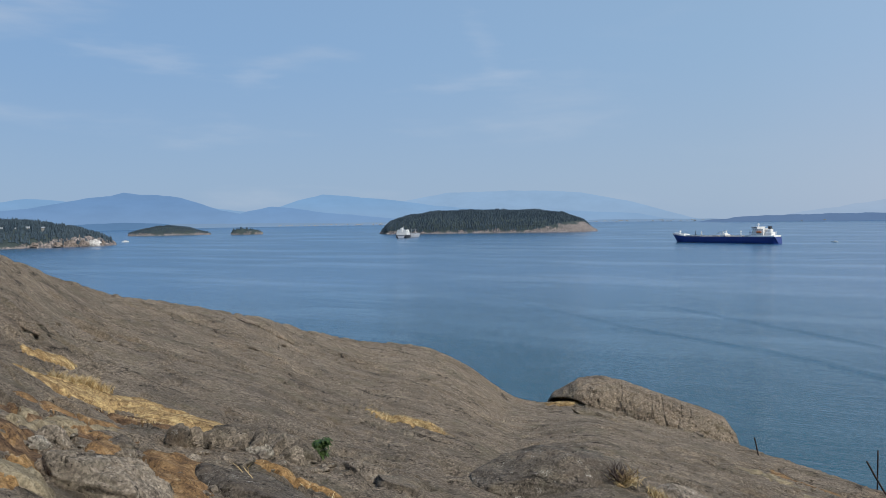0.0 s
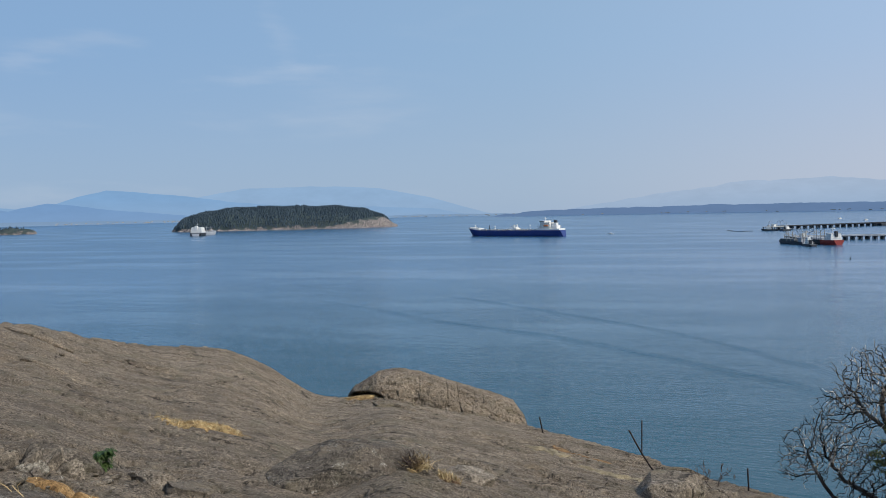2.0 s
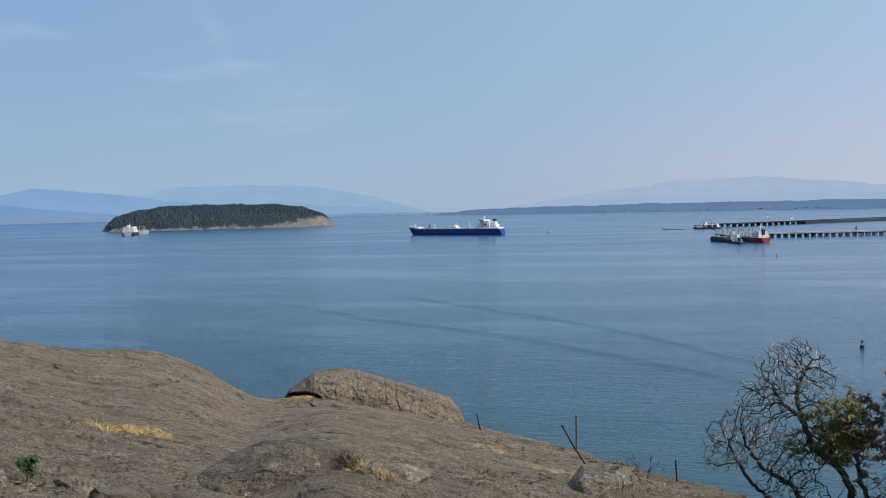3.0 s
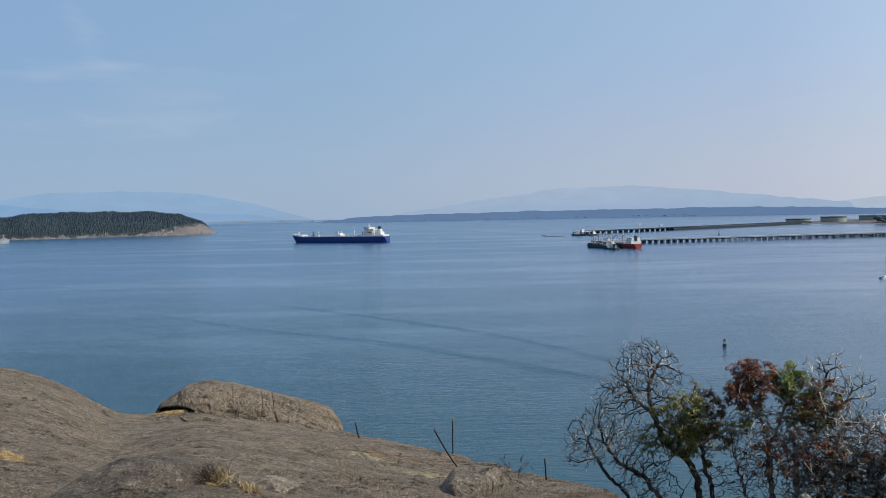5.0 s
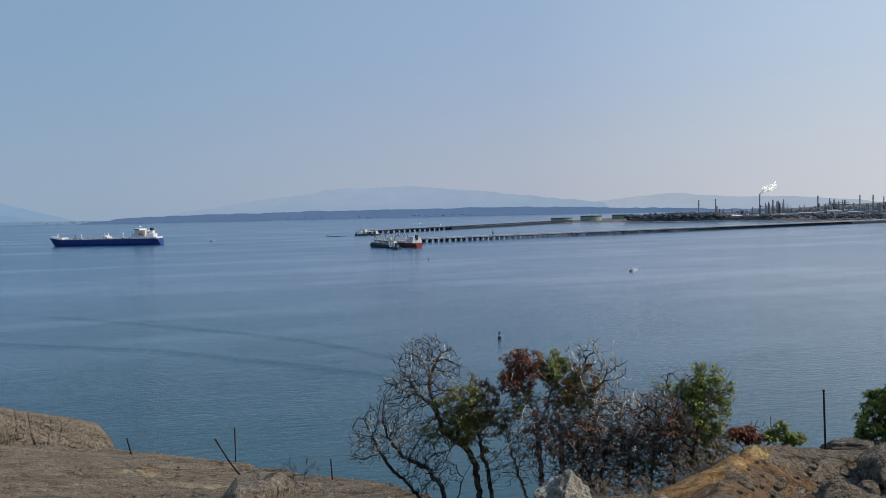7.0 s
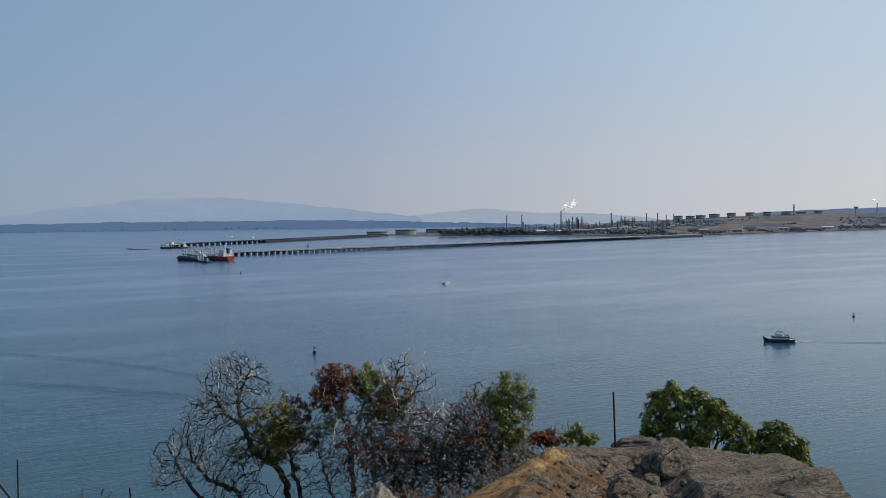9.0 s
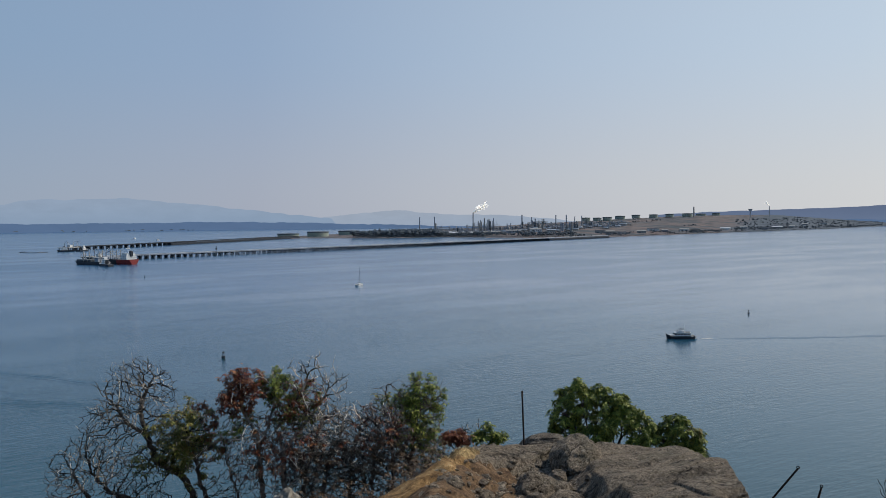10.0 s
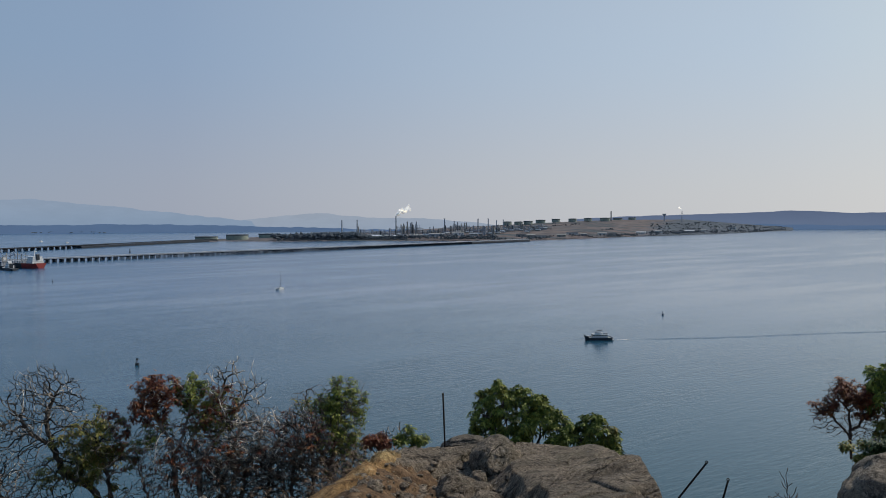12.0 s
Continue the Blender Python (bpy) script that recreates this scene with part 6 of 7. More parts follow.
# Broken slabs by the straw-filled hollow.
BROKEN = ((-3.0, 6.95, .98, .7, .5, 18, .62), (-2.1, 8.1, .85, .65, .34, -12, .75), (-4.0, 7.8, .24, .17, .22, 10, .35), (-3.6, 8.45, .28, .2, .24, -15, .35), (-3.38, 8.15, .16, .11, .12, 30, .4),
          (-2.75, 10.15, .4, .22, .22, 8, .45), (-2.2, 10.6, .36, .24, .2, -20, .45), (-1.95, 10.45, .3, .2, .2, -25, .4), (-1.1, 10.4, .5, .26, .18, -30, .55), (-4.15, 7.15, .36, .2, .14, 0, .5),
          (-2.9, 8.75, .15, .1, .1, 50, .4), (-3.9, 8.9, .3, .14, .1, 35, .5), (-2.6, 11.5, .3, .2, .18, 15, .45), (-.6, 10.0, .5, .3, .16, -30, .5))
lumps = random.Random(14)
HEAP = [(-3.35 + 1.35 * t + lumps.gauss(0, .05), 9.5 + .55 * t + lumps.gauss(0, .1), lumps.uniform(.12, .3), lumps.uniform(.08, .15), lumps.uniform(.12, .26), lumps.uniform(-40, 40), lumps.uniform(.15, .35)) for t in np.linspace(0, 1, 15)]  # a lumpy heap at the hollow's far lip
for k, (x, y, sx, sy, sz, turn, sink) in enumerate(list(BROKEN) + HEAP):
    rock("boulder", "broken grey lichened rock in the rusty hollow", (x, y), (sx, sy, sz), turn, 70 + k, M_ROCK_DARK if k % 2 else M_ROCK_GREY, 6 if sx > .6 else 5, sink, cubic=k in (1, 5, 6) or k % 3 == 0, lie=True, group="broken rocks in the hollow", rough=.17, cut=(.5, .8))
# Low ledges and broken edges scattered down the long slab.
LEDGES = ((-7.8, 14.2, .9, .2, .16), (-8.5, 15.3, .8, .2, .14), (-7.7, 19.1, .3, .2, .28), (-8.5, 18.4, 1.2, .3, .2), (-6.3, 27.6, 1.5, .35, .26), (-2.7, 26.6, 1.6, .3, .2), (-4.6, 22.0, 1.3, .22, .14),
          (-.5, 24.0, 1.5, .25, .16), (3.3, 21.6, 1.1, .2, .14), (5.2, 26.0, 1.2, .25, .16), (7.6, 22.8, 1.0, .25, .18), (6.0, 15.1, .5, .16, .12), (10.2, 19.5, .9, .3, .22), (11.3, 18.2, .8, .3, .24))
for k, (x, y, sx, sy, sz) in enumerate(LEDGES):
    rock("rock_ledge", "low broken ledge standing proud of the slab", (x, y), (sx, sy, sz), -24 + 9 * math.sin(k * 2.3), 120 + k, M_ROCK, 5, .6, group="low ledges of the slab", lie=True)
rock("boulder", "pale quartz-veined rock in the rusty hollow", (-2.36, 9.72), (.2, .1, .13), 20, 91, M_ROCK_PALE, 5, .3, rough=.4)
rock("boulder", "pale pinkish rock block at the edge of the hollow", (-3.93, 7.42), (.15, .1, .13), 35, 97, M_ROCK_PALE, 5, .25, cubic=True)


def rubble(label, spots, seed, lo, hi, material):
    """Loose stones lying on the ground. spots: x, y, spread in x, spread in y, count."""
    rg = random.Random(seed)
    bm = bmesh.new()
    bmesh.ops.create_icosphere(bm, subdivisions=1, radius=1)
    shape, tris = [v.co.copy() for v in bm.verts], [tuple(v.index for v in f.verts) for f in bm.faces]
    bm.free()
    verts, faces = [], []
    for x, y, sx, sy, count in spots:
        for _ in range(count):
            px, py, q = rg.gauss(x, sx), rg.gauss(y, sy), lo * (hi / lo) ** (rg.random() ** 1.6)
            m = pose(px, py, ground_z(px, py) + q * .25, rg.uniform(-25, 25), rg.uniform(-25, 25), rg.uniform(0, 360))
            base, flat = len(verts), rg.uniform(.4, .75)
            verts += [m @ (Vector((v.x * 1.3, v.y, v.z * flat)) * q * rg.uniform(.75, 1.15)) for v in shape]
            faces += [tuple(base + k for k in t) for t in tris]
    solid("rubble", (verts, faces), material, label, "stones", kind="stuff")


rubble("loose brown stones strewn over the ledge", ((9.4, 2.9, .8, .3, 110), (8.2, 2.8, .5, .35, 70), (10.6, 3.1, .6, .25, 60), (9.7, 2.45, .4, .2, 50)), 401, .018, .085, M_ROCK)
rubble("loose grey stones in the rusty hollow", ((-3.0, 8.2, .35, .6, 70), (-3.8, 7.4, .35, .5, 60), (-2.5, 9.6, .5, .3, 80), (-1.9, 10.0, .4, .4, 50)), 402, .015, .075, M_ROCK_GREY)
rubble("broken stones at the foot of the humped outcrop", ((6.5, 29.0, 1.2, .4, 50), (9.2, 28.4, 1.0, .4, 50), (4.9, 29.6, .5, .3, 25)), 403, .03, .14, M_ROCK)
rubble("weathered chips along the brow", ((9.6, 17.5, 1.0, 1.6, 60), (10.8, 15.2, .5, .8, 40), (-6.5, 26.6, 1.5, .5, 40), (-7.8, 15.0, .5, 1.2, 50)), 404, .02, .1, M_ROCK)


# ---- dry grass ----
def patch(name, label, a, b, width, seed, material, lift=0.05, blades=0, blade_h=0.12, category="dry grass", holes=.06):
    """A mat that fills a hollow of the rock, with an uneven edge, and loose blades on it."""
    a, b = Vector((*a, 0)), Vector((*b, 0))
    d = b - a
    L = d.length
    u, w = d / L, Vector((-d.y, d.x, 0)) / L
    nu, nw = int(L / .05) + 2, int(width * 2.4 / .05) + 2
    verts = []
    for i in range(nu):
        for j in range(nw):
            s, t = i / (nu - 1) * 2 - 1, j / (nw - 1) * 2 - 1
            p = (a + b) / 2 + u * s * L * .62 + w * t * width * 1.2
            edge = max(0.0, max(abs(s), abs(t)) + .5 * fract(p.x / .3, p.y / .3, seed + 9, 4) - .72)
            rho = 4 * edge + s * s * 1.15 + t * t * 1.5 + 1.1 * fract(p.x / .42 + seed, p.y / .42, 2, 5)
            z = ground_z(p.x, p.y) + lift * (1 - rho * 1.25) * 1.8 + .012 * fract(p.x / .06, p.y / .06, seed, 2) - lift * 3.2 * max(0.0, fract(p.x / .34, p.y / .2, seed + 5, 5) - holes)
            verts.append((p.x, p.y, min(z, ground_z(p.x, p.y) + lift * 1.1)))
    faces = [(i * nw + j, (i + 1) * nw + j, (i + 1) * nw + j + 1, i * nw + j + 1) for i in range(nu - 1) for j in range(nw - 1)]
    top = thing(name, label, category, kind="stuff")
    part("mat", (verts, faces), material, top, kind="stuff", smooth=True)
    if blades:
        rg = random.Random(seed)
        bv, bf = [], []
        for _ in range(blades):
            s, t = rg.gauss(0, .45), rg.gauss(0, .38)
            p = (a + b) / 2 + u * s * L * .55 + w * t * width
            if s * s * 1.15 + t * t * 1.5 + .75 * fract(p.x / .5 + seed, p.y / .5, 2, 4) > .85:
                continue
            z, h = ground_z(p.x, p.y), blade_h * rg.uniform(.4, 1.3)
            ang = rg.uniform(0, 6.3)
            q = Vector((math.cos(ang), math.sin(ang), 0)) * .006
            lean = Vector((rg.gauss(0, .5), rg.gauss(0, .5), 0)) * h
            p0 = Vector((p.x, p.y, z))
            base = len(bv)
            bv += [p0 - q, p0 + q, p0 + lean * .4 + q * .7 + Vector((0, 0, h * .6)), p0 + lean * .4 - q * .7 + Vector((0, 0, h * .6)), p0 + lean + Vector((0, 0, h * .95))]
            bf += [(base, base + 1, base + 2, base + 3), (base + 3, base + 2, base + 4)]
        part("blades", (bv, bf), M_BLADE, top, "pale straw blades", kind="stuff")
    return top


patch("dry_grass", "pale straw-coloured dry grass in a rock hollow", (-6.0, 10.9), (-4.2, 11.85), .75, 1, M_DRYGRASS, .075, 4500, .06, holes=.18)
patch("dry_grass", "pale straw-coloured dry grass in a rock hollow", (-4.9, 11.6), (-2.75, 10.6), .62, 22, M_DRYGRASS, .07, 2200, .05, holes=.14)
patch("dry_grass", "tall pale straw at the head of the hollow", (-5.95, 11.6), (-5.3, 12.4), .25, 21, M_DRYGRASS, .05, 1500, .15)
patch("dry_grass", "thin strip of dry grass in a rock seam", (-6.9, 12.6), (-6.35, 13.4), .3, 2, M_DRYGRASS, .04, 500, .05)
patch("dry_grass", "narrow strip of golden dry grass on the slab", (-1.75, 17.7), (.1, 16.85), .42, 3, M_DRYGRASS, .05, 2200, .09)
patch("dry_moss", "rusty dry moss between broken rocks", (-3.2, 9.2), (-2.45, 7.0), .42, 4, M_SOIL, .05, 0, .1, "moss", -.1)
patch("dry_moss", "rusty dry moss between broken rocks", (-4.3, 7.7), (-3.6, 6.4), .3, 5, M_RUST, .05, 0, .08, "moss", -.1)
patch("dry_moss", "rusty dry moss in a long seam", (-4.75, 8.1), (-3.75, 9.1), .2, 6, M_SOIL, .04, 0, .06, "moss")
patch("dry_moss", "rusty dry moss in a long seam", (-5.1, 9.0), (-3.9, 9.7), .14, 14, M_SOIL, .03, 0, .06, "moss")
patch("dry_moss", "rusty dry moss in a seam of the slab", (-2.4, 9.4), (-1.05, 8.5), .2, 7, M_GOLD, .05, 120, .06, "moss")
patch("dry_moss", "golden-brown moss on the ledge beside the trees", (7.4, 3.75), (9.9, 3.85), .55, 8, M_GOLD, .045, 1400, .04, "moss", .06)
patch("dried_mud", "brown trampled soil on the ledge", (8.0, 3.0), (10.8, 3.2), .7, 23, M_RUST, .03, 300, .05, "dried mud", -.12)
patch("dried_mud", "brown trampled soil on the ledge", (7.2, 3.3), (8.8, 2.5), .5, 24, M_RUST, .04, 0, .05, "dried mud", -.12)
patch("dry_grass", "pale dry grass along the ledge edge", (8.6, 3.98), (10.5, 3.86), .2, 9, M_DRYGRASS, .05, 3500, .05)
patch("dry_grass", "dry tuft in the broad boulder's cleft", (3.1, 12.0), (3.3, 11.3), .16, 10, M_RUST, .05, 260, .14)
patch("dry_grass", "pale dry grass in the outcrop's hollow", (3.9, 30.6), (5.3, 30.0), .32, 11, M_DRYGRASS, .1, 500, .12)
patch("dried_mud", "tan dried mud film streaking the slab", (-4.6, 7.95), (-3.95, 9.35), .2, 15, M_TAN, .06, 0, .06, "dried mud")
patch("dried_mud", "tan dried mud film streaking the slab", (-4.35, 7.55), (-4.0, 8.55), .16, 16, M_TAN, .06, 0, .06, "dried mud")
patch("dried_mud", "dark brown stained soil along the slab", (-4.8, 7.9), (-3.5, 8.85), .26, 17, M_RUST, .035, 0, .06, "dried mud")
patch("dried_mud", "dark brown stained soil along the slab", (-5.2, 8.1), (-4.2, 8.5), .22, 18, M_RUST, .035, 0, .06, "dried mud")
patch("dried_mud", "brown stained soil below the straw", (-4.9, 10.6), (-3.3, 10.2), .26, 19, M_RUST, .035, 300, .06, "dried mud")
patch("dry_moss", "golden dry moss along the broken rocks", (-3.25, 5.5), (-3.65, 6.9), .16, 31, M_GOLD, .05, 0, .05, "moss", -.05)
patch("dry_moss", "rusty dry moss under the smooth slab", (-3.5, 7.6), (-3.75, 8.8), .22, 32, M_SOIL, .05, 0, .05, "moss", -.1)
patch("dry_moss", "rusty dry moss under the smooth slab", (-4.0, 6.6), (-4.1, 7.6), .2, 33, M_SOIL, .05, 0, .05, "moss", -.1)
patch("dried_mud", "pale tan mud film beside the lichened rock", (-3.6, 6.35), (-3.1, 5.7), .26, 34, M_TAN, .07, 0, .05, "dried mud")
patch("dried_mud", "pale tan film down the brow", (8.0, 17.3), (9.2, 15.6), .3, 35, M_TAN, .035, 0, .05, "dried mud")
patch("dried_mud", "pale tan film down the brow", (7.6, 20.3), (8.6, 18.4), .3, 36, M_TAN, .03, 0, .05, "dried mud")
patch("dry_moss", "ochre lichen streak down the slab", (9.0, 21.5), (9.6, 18.5), .3, 12, M_SOIL, .02, 0, .06, "moss")


def tuft(name, label, at, z, seed, count, h, material):
    """A dead tuft: thin stems leaning out of one root."""
    rg = random.Random(seed)
    v, f = [], []
    for _ in range(count):
        p = Vector((rg.gauss(0, .09), rg.gauss(0, .07), -.03))
        d = Vector((rg.gauss(0, .6), rg.gauss(0, .6), rg.uniform(.5, 1.2))).normalized()
        m = p + d * h * rg.uniform(.3, .7)
        e = m + (d + Vector((rg.gauss(0, .5), rg.gauss(0, .5), rg.gauss(-.2, .4)))).normalized() * h * rg.uniform(.2, .5)
        tube_data([p, m, e], [.006, .005, .003], 3, v, f)
    solid(name, (v, f), material, label, "dry grass", (*at, EYE + z), kind="stuff")


tuft("dry_tuft", "dead straw tuft in the boulder's cleft", (2.72, 11.75), -4.12, 71, 150, .3, M_BLADE)
tuft("dry_tuft", "dark dead stems in the boulder's cleft", (2.6, 11.7), -4.02, 72, 60, .3, M_BARKDARK)
tuft("dry_tuft", "thin pale seedhead on the lichened slab", (-2.05, 7.75), -2.55, 73, 3, .16, M_BLADE)
tuft("dry_tuft", "pale dry stems in a seam of the slab", (-1.9, 17.75), -4.5, 74, 24, .3, M_BLADE)


# ---- iron stakes ----
def stake(name, label, a, b, rad, base_rows=(), bend=0.0, group="iron stakes"):
    a, b = Vector(a), Vector(b)
    top = thing(name, label, "iron stake", a, 0, group)
    d = b - a
    pts = [Vector((0, 0, -.15)), Vector((0, 0, 0)) + d * .02]
    for k in range(1, 7):
        t = k / 6
        pts.append(d * t + Vector((0, 0, -bend * math.sin(math.pi * t))))
    part("rod", tube_data(pts, [rad] * len(pts), 8), M_IRON, top, smooth=True)
    return top, d


def on_ground(x, y):
    return (x, y, ground_z(x, y) - .03)


stake("iron_stake", "bent rusty iron rod leaning out of the rock", (8.5, 13.85, EYE - 5.85), (7.78, 14.24, EYE - 4.65), .018, bend=.12)
stake("iron_stake", "upright rusty iron stake on the brow", on_ground(12.05, 21.5), (12.06, 21.5, EYE - 6.72), .02)
stake("iron_stake", "short leaning iron stake behind the outcrop", on_ground(10.37, 25.55), (10.25, 25.6, EYE - 7.5), .024)
stake("iron_stake", "upright rusty iron stake on the brow", on_ground(11.2, 15.0), (11.18, 15.03, EYE - 6.07), .018)
top, d = stake("iron_stake", "dark iron fence post standing in the rock", on_ground(12.18, 3.8), (12.17, 3.83, EYE - 2.78), .015)
part("cap", cyl(bmesh.new(), d.x, d.y, d.z - .01, d.z + .02, .018, .017, 10), M_IRON, top)
for a, b in (((10.3, .15), (10.41, -.32, EYE - 2.94)), ((10.3, -.45), (10.42, -.57, EYE - 3.13))):
    top, d = stake("iron_stake", "leaning iron rod with an eye at its tip beyond the rock", (*a, EYE - 3.6), b, .012)
    bm = bmesh.new()
    pts = [d + Vector((0, math.cos(t) * .015, math.sin(t) * .015 + .012)) for t in np.linspace(0, 6.28, 11)]
    bm.free()
    part("eye", tube_data(pts, [.006] * 11, 6), M_IRON, top)


# ---- trees and shrubs ----
def grow(rg, p, d, length, rad, depth, out, tips, wiggle=.42, rise=.25, kids=(3, 5), steady=1.0):
    """A crooked branch and its children, as (points, radii)."""
    n = 7
    pts, radii = [p.copy()], [rad]
    for k in range(n):
        d = (d + Vector((rg.gauss(0, wiggle), rg.gauss(0, wiggle), rg.gauss(0, wiggle))) * .55 * steady + Vector((0, 0, rise * .12))).normalized()
        p = p + d * length / n
        pts.append(p.copy())
        radii.append(rad * (1 - .55 * (k + 1) / n))
    out.append((depth, pts, radii))
    if depth == 0:
        tips.append((pts[-1], d))
        return
    for k in range(rg.randint(*kids)):
        i = rg.randint(2, n)
        q = (d + Vector((rg.gauss(0, 1), rg.gauss(0, 1), rg.gauss(.15, .8))) * .75).normalized()
        grow(rg, pts[i], q, length * rg.uniform(.45, .72), radii[i] * rg.uniform(.5, .7), depth - 1, out, tips, wiggle, rise, kids)
    tips.append((pts[-1], d))


def leaf_fan(rg, verts, faces, c, size, count):
    """A drooping whorl of long leaves round a twig's end."""
    k0 = rg.uniform(0, 6.3)
    for k in range(count):
        a = k0 + k * 6.283 / count + rg.uniform(-.3, .3)
        s = size * rg.uniform(.7, 1.2)
        o = Vector((math.cos(a), math.sin(a), rg.uniform(-.75, .35))).normalized()
        side = o.cross(Vector((0, 0, 1))).normalized() * s * .21
        m = c + o * s * .5 + Vector((0, 0, s * .06))
        e = c + o * s + Vector((0, 0, -s * .25))
        base = len(verts)
        verts += [c, m + side, m - side, e, m + Vector((0, 0, -s * .05))]
        faces += [(base, base + 1, base + 4), (base, base + 4, base + 2), (base + 1, base + 3, base + 4), (base + 4, base + 3, base + 2)]


def crown(rg, top, name, c, rad, n, material, size=.085, label=""):
    verts, faces = [], []
    lumps = []
    for _ in range(max(6, n // 12)):
        q = Vector((rg.gauss(0, 1), rg.gauss(0, 1), rg.gauss(0, 1))).normalized() * rg.uniform(.2, 1) ** .5
        lumps.append((Vector(c) + Vector((q.x * rad[0], q.y * rad[1], q.z * rad[2])) * .85, rg.uniform(.3, .6)))
    for _ in range(int(n * 3.4)):
        l, f = rg.choice(lumps)
        v = Vector((rg.gauss(0, 1), rg.gauss(0, 1), rg.gauss(0, 1))).normalized() * rg.uniform(.1, 1.0) * f
        leaf_fan(rg, verts, faces, l + Vector((v.x * rad[0], v.y * rad[1], v.z * rad[2])), size, rg.randint(5, 8))
    return part(name, (verts, faces), material, top, label, kind="stuff")


def tree(name, label, at, stems, seed, crowns=(), depth=4, bark=None, category="tree", z=None, leafy=None, kids=(3, 5), wiggle=.5, twig=None, sprig=.3):
    """stems: (direction, length, radius); crowns: (centre against the base, radii, whorls, material)."""
    rg = random.Random(seed)
    x, y = at
    zz = ground_z(x, y) - .1 if z is None else EYE + z
    top = thing(name, label, category, (x, y, zz))
    tips = []
    tw = ([], [])
    for d, length, rad in stems:
        out = []
        grow(rg, Vector((rg.uniform(-.1, .1), rg.uniform(-.1, .1), 0)), Vector(d).normalized(), length, rad, depth, out, tips, wiggle, .25, kids, .35)
        big = ([], [])
        for dep, pts, radii in out:
            if dep >= depth - 1:
                tube_data(pts, radii, 7, *big)
            else:
                tube_data(pts, [max(r, .0048) for r in radii], 4 if dep < 2 else 5, *tw)
        part("trunk", big, bark or M_BARK, top, smooth=True)
    part("branchwork", tw, twig or bark or M_BARK, top, kind="stuff")
    for c, rad, n, mat in crowns:
        crown(rg, top, "crown", c, rad, n, mat)
    if leafy:
        v, f = [], []
        for p, d in tips:
            if rg.random() < sprig:
                leaf_fan(rg, v, f, p, .1, rg.randint(4, 7))
        if v:
            part("foliage", (v, f), leafy, top, kind="stuff")
    return top


def colonise(seed, lines, blobs, step=.065, kill=.085, reach=.6, wob=.36, density=1500):
    """Branches that grow from the stem lines towards points strewn in the crown's lobes: nodes, parents, radii."""
    rn = np.random.default_rng(seed)
    pos, par = [], []
    for line in lines:
        pts = [np.array(p, float) for p in line]
        prev = -1
        if pos:
            ds = np.linalg.norm(np.array(pos) - pts[0], axis=1)
            if ds.min() < .13 and pts[0][2] > .25:
                prev = int(ds.argmin())
        for a, b in zip(pts[:-1], pts[1:]):
            m = max(2, int(np.linalg.norm(b - a) / step))
            for k in range(m):
                pos.append(a + (b - a) * k / m + rn.normal(0, .012, 3))
                par.append(prev)
                prev = len(pos) - 1
    goals = []
    for c, rx, rz in blobs:
        m = int(density * rx * rx * rz * 4) + 30
        d = rn.normal(size=(m, 3))
        d = d / np.linalg.norm(d, axis=1)[:, None] * (rn.random((m, 1)) ** .4)
        goals.append(np.array(c) + d * (rx * 1.12, rx * 1.12, rz * 1.12))
    goals = np.concatenate(goals)
    P = np.array(pos)
    head = [P[k] - P[q] if q >= 0 else np.array((0, 0, step)) for k, q in enumerate(par)]
    near = np.linalg.norm(goals[:, None] - P[None], axis=2)
    who, best = near.argmin(1), near.min(1)
    for _ in range(60):
        live = best > kill
        if not live.any():
            break
        pull = live & (best < reach)
        if not pull.any():
            reach *= 1.6
            if reach > 4:
                break
            continue
        src = np.unique(who[pull])
        fresh = []
        for k in src:
            v = goals[pull & (who == k)] - P[k]
            d = (v / np.linalg.norm(v, axis=1)[:, None]).mean(0) + .6 * head[k] / np.linalg.norm(head[k]) + rn.normal(0, wob if rn.random() > .16 else wob + .55, 3)
            head.append(d)
            fresh.append(P[k] + d / np.linalg.norm(d) * step)
            par.append(int(k))
        fresh = np.array(fresh)
        n0 = len(P)
        P = np.concatenate([P, fresh])
        dd = np.linalg.norm(goals[:, None] - fresh[None], axis=2)
        better = dd.min(1) < best
        who[better], best[better] = n0 + dd.argmin(1)[better], dd.min(1)[better]
    n = len(P)
    area, tip = np.zeros(n), np.ones(n, bool)
    for k in range(n - 1, -1, -1):
        if area[k] == 0:
            area[k] = .0046 ** 2.6
        if par[k] >= 0:
            area[par[k]] += area[k]
            tip[par[k]] = False
    return P, par, area ** (1 / 2.6), tip


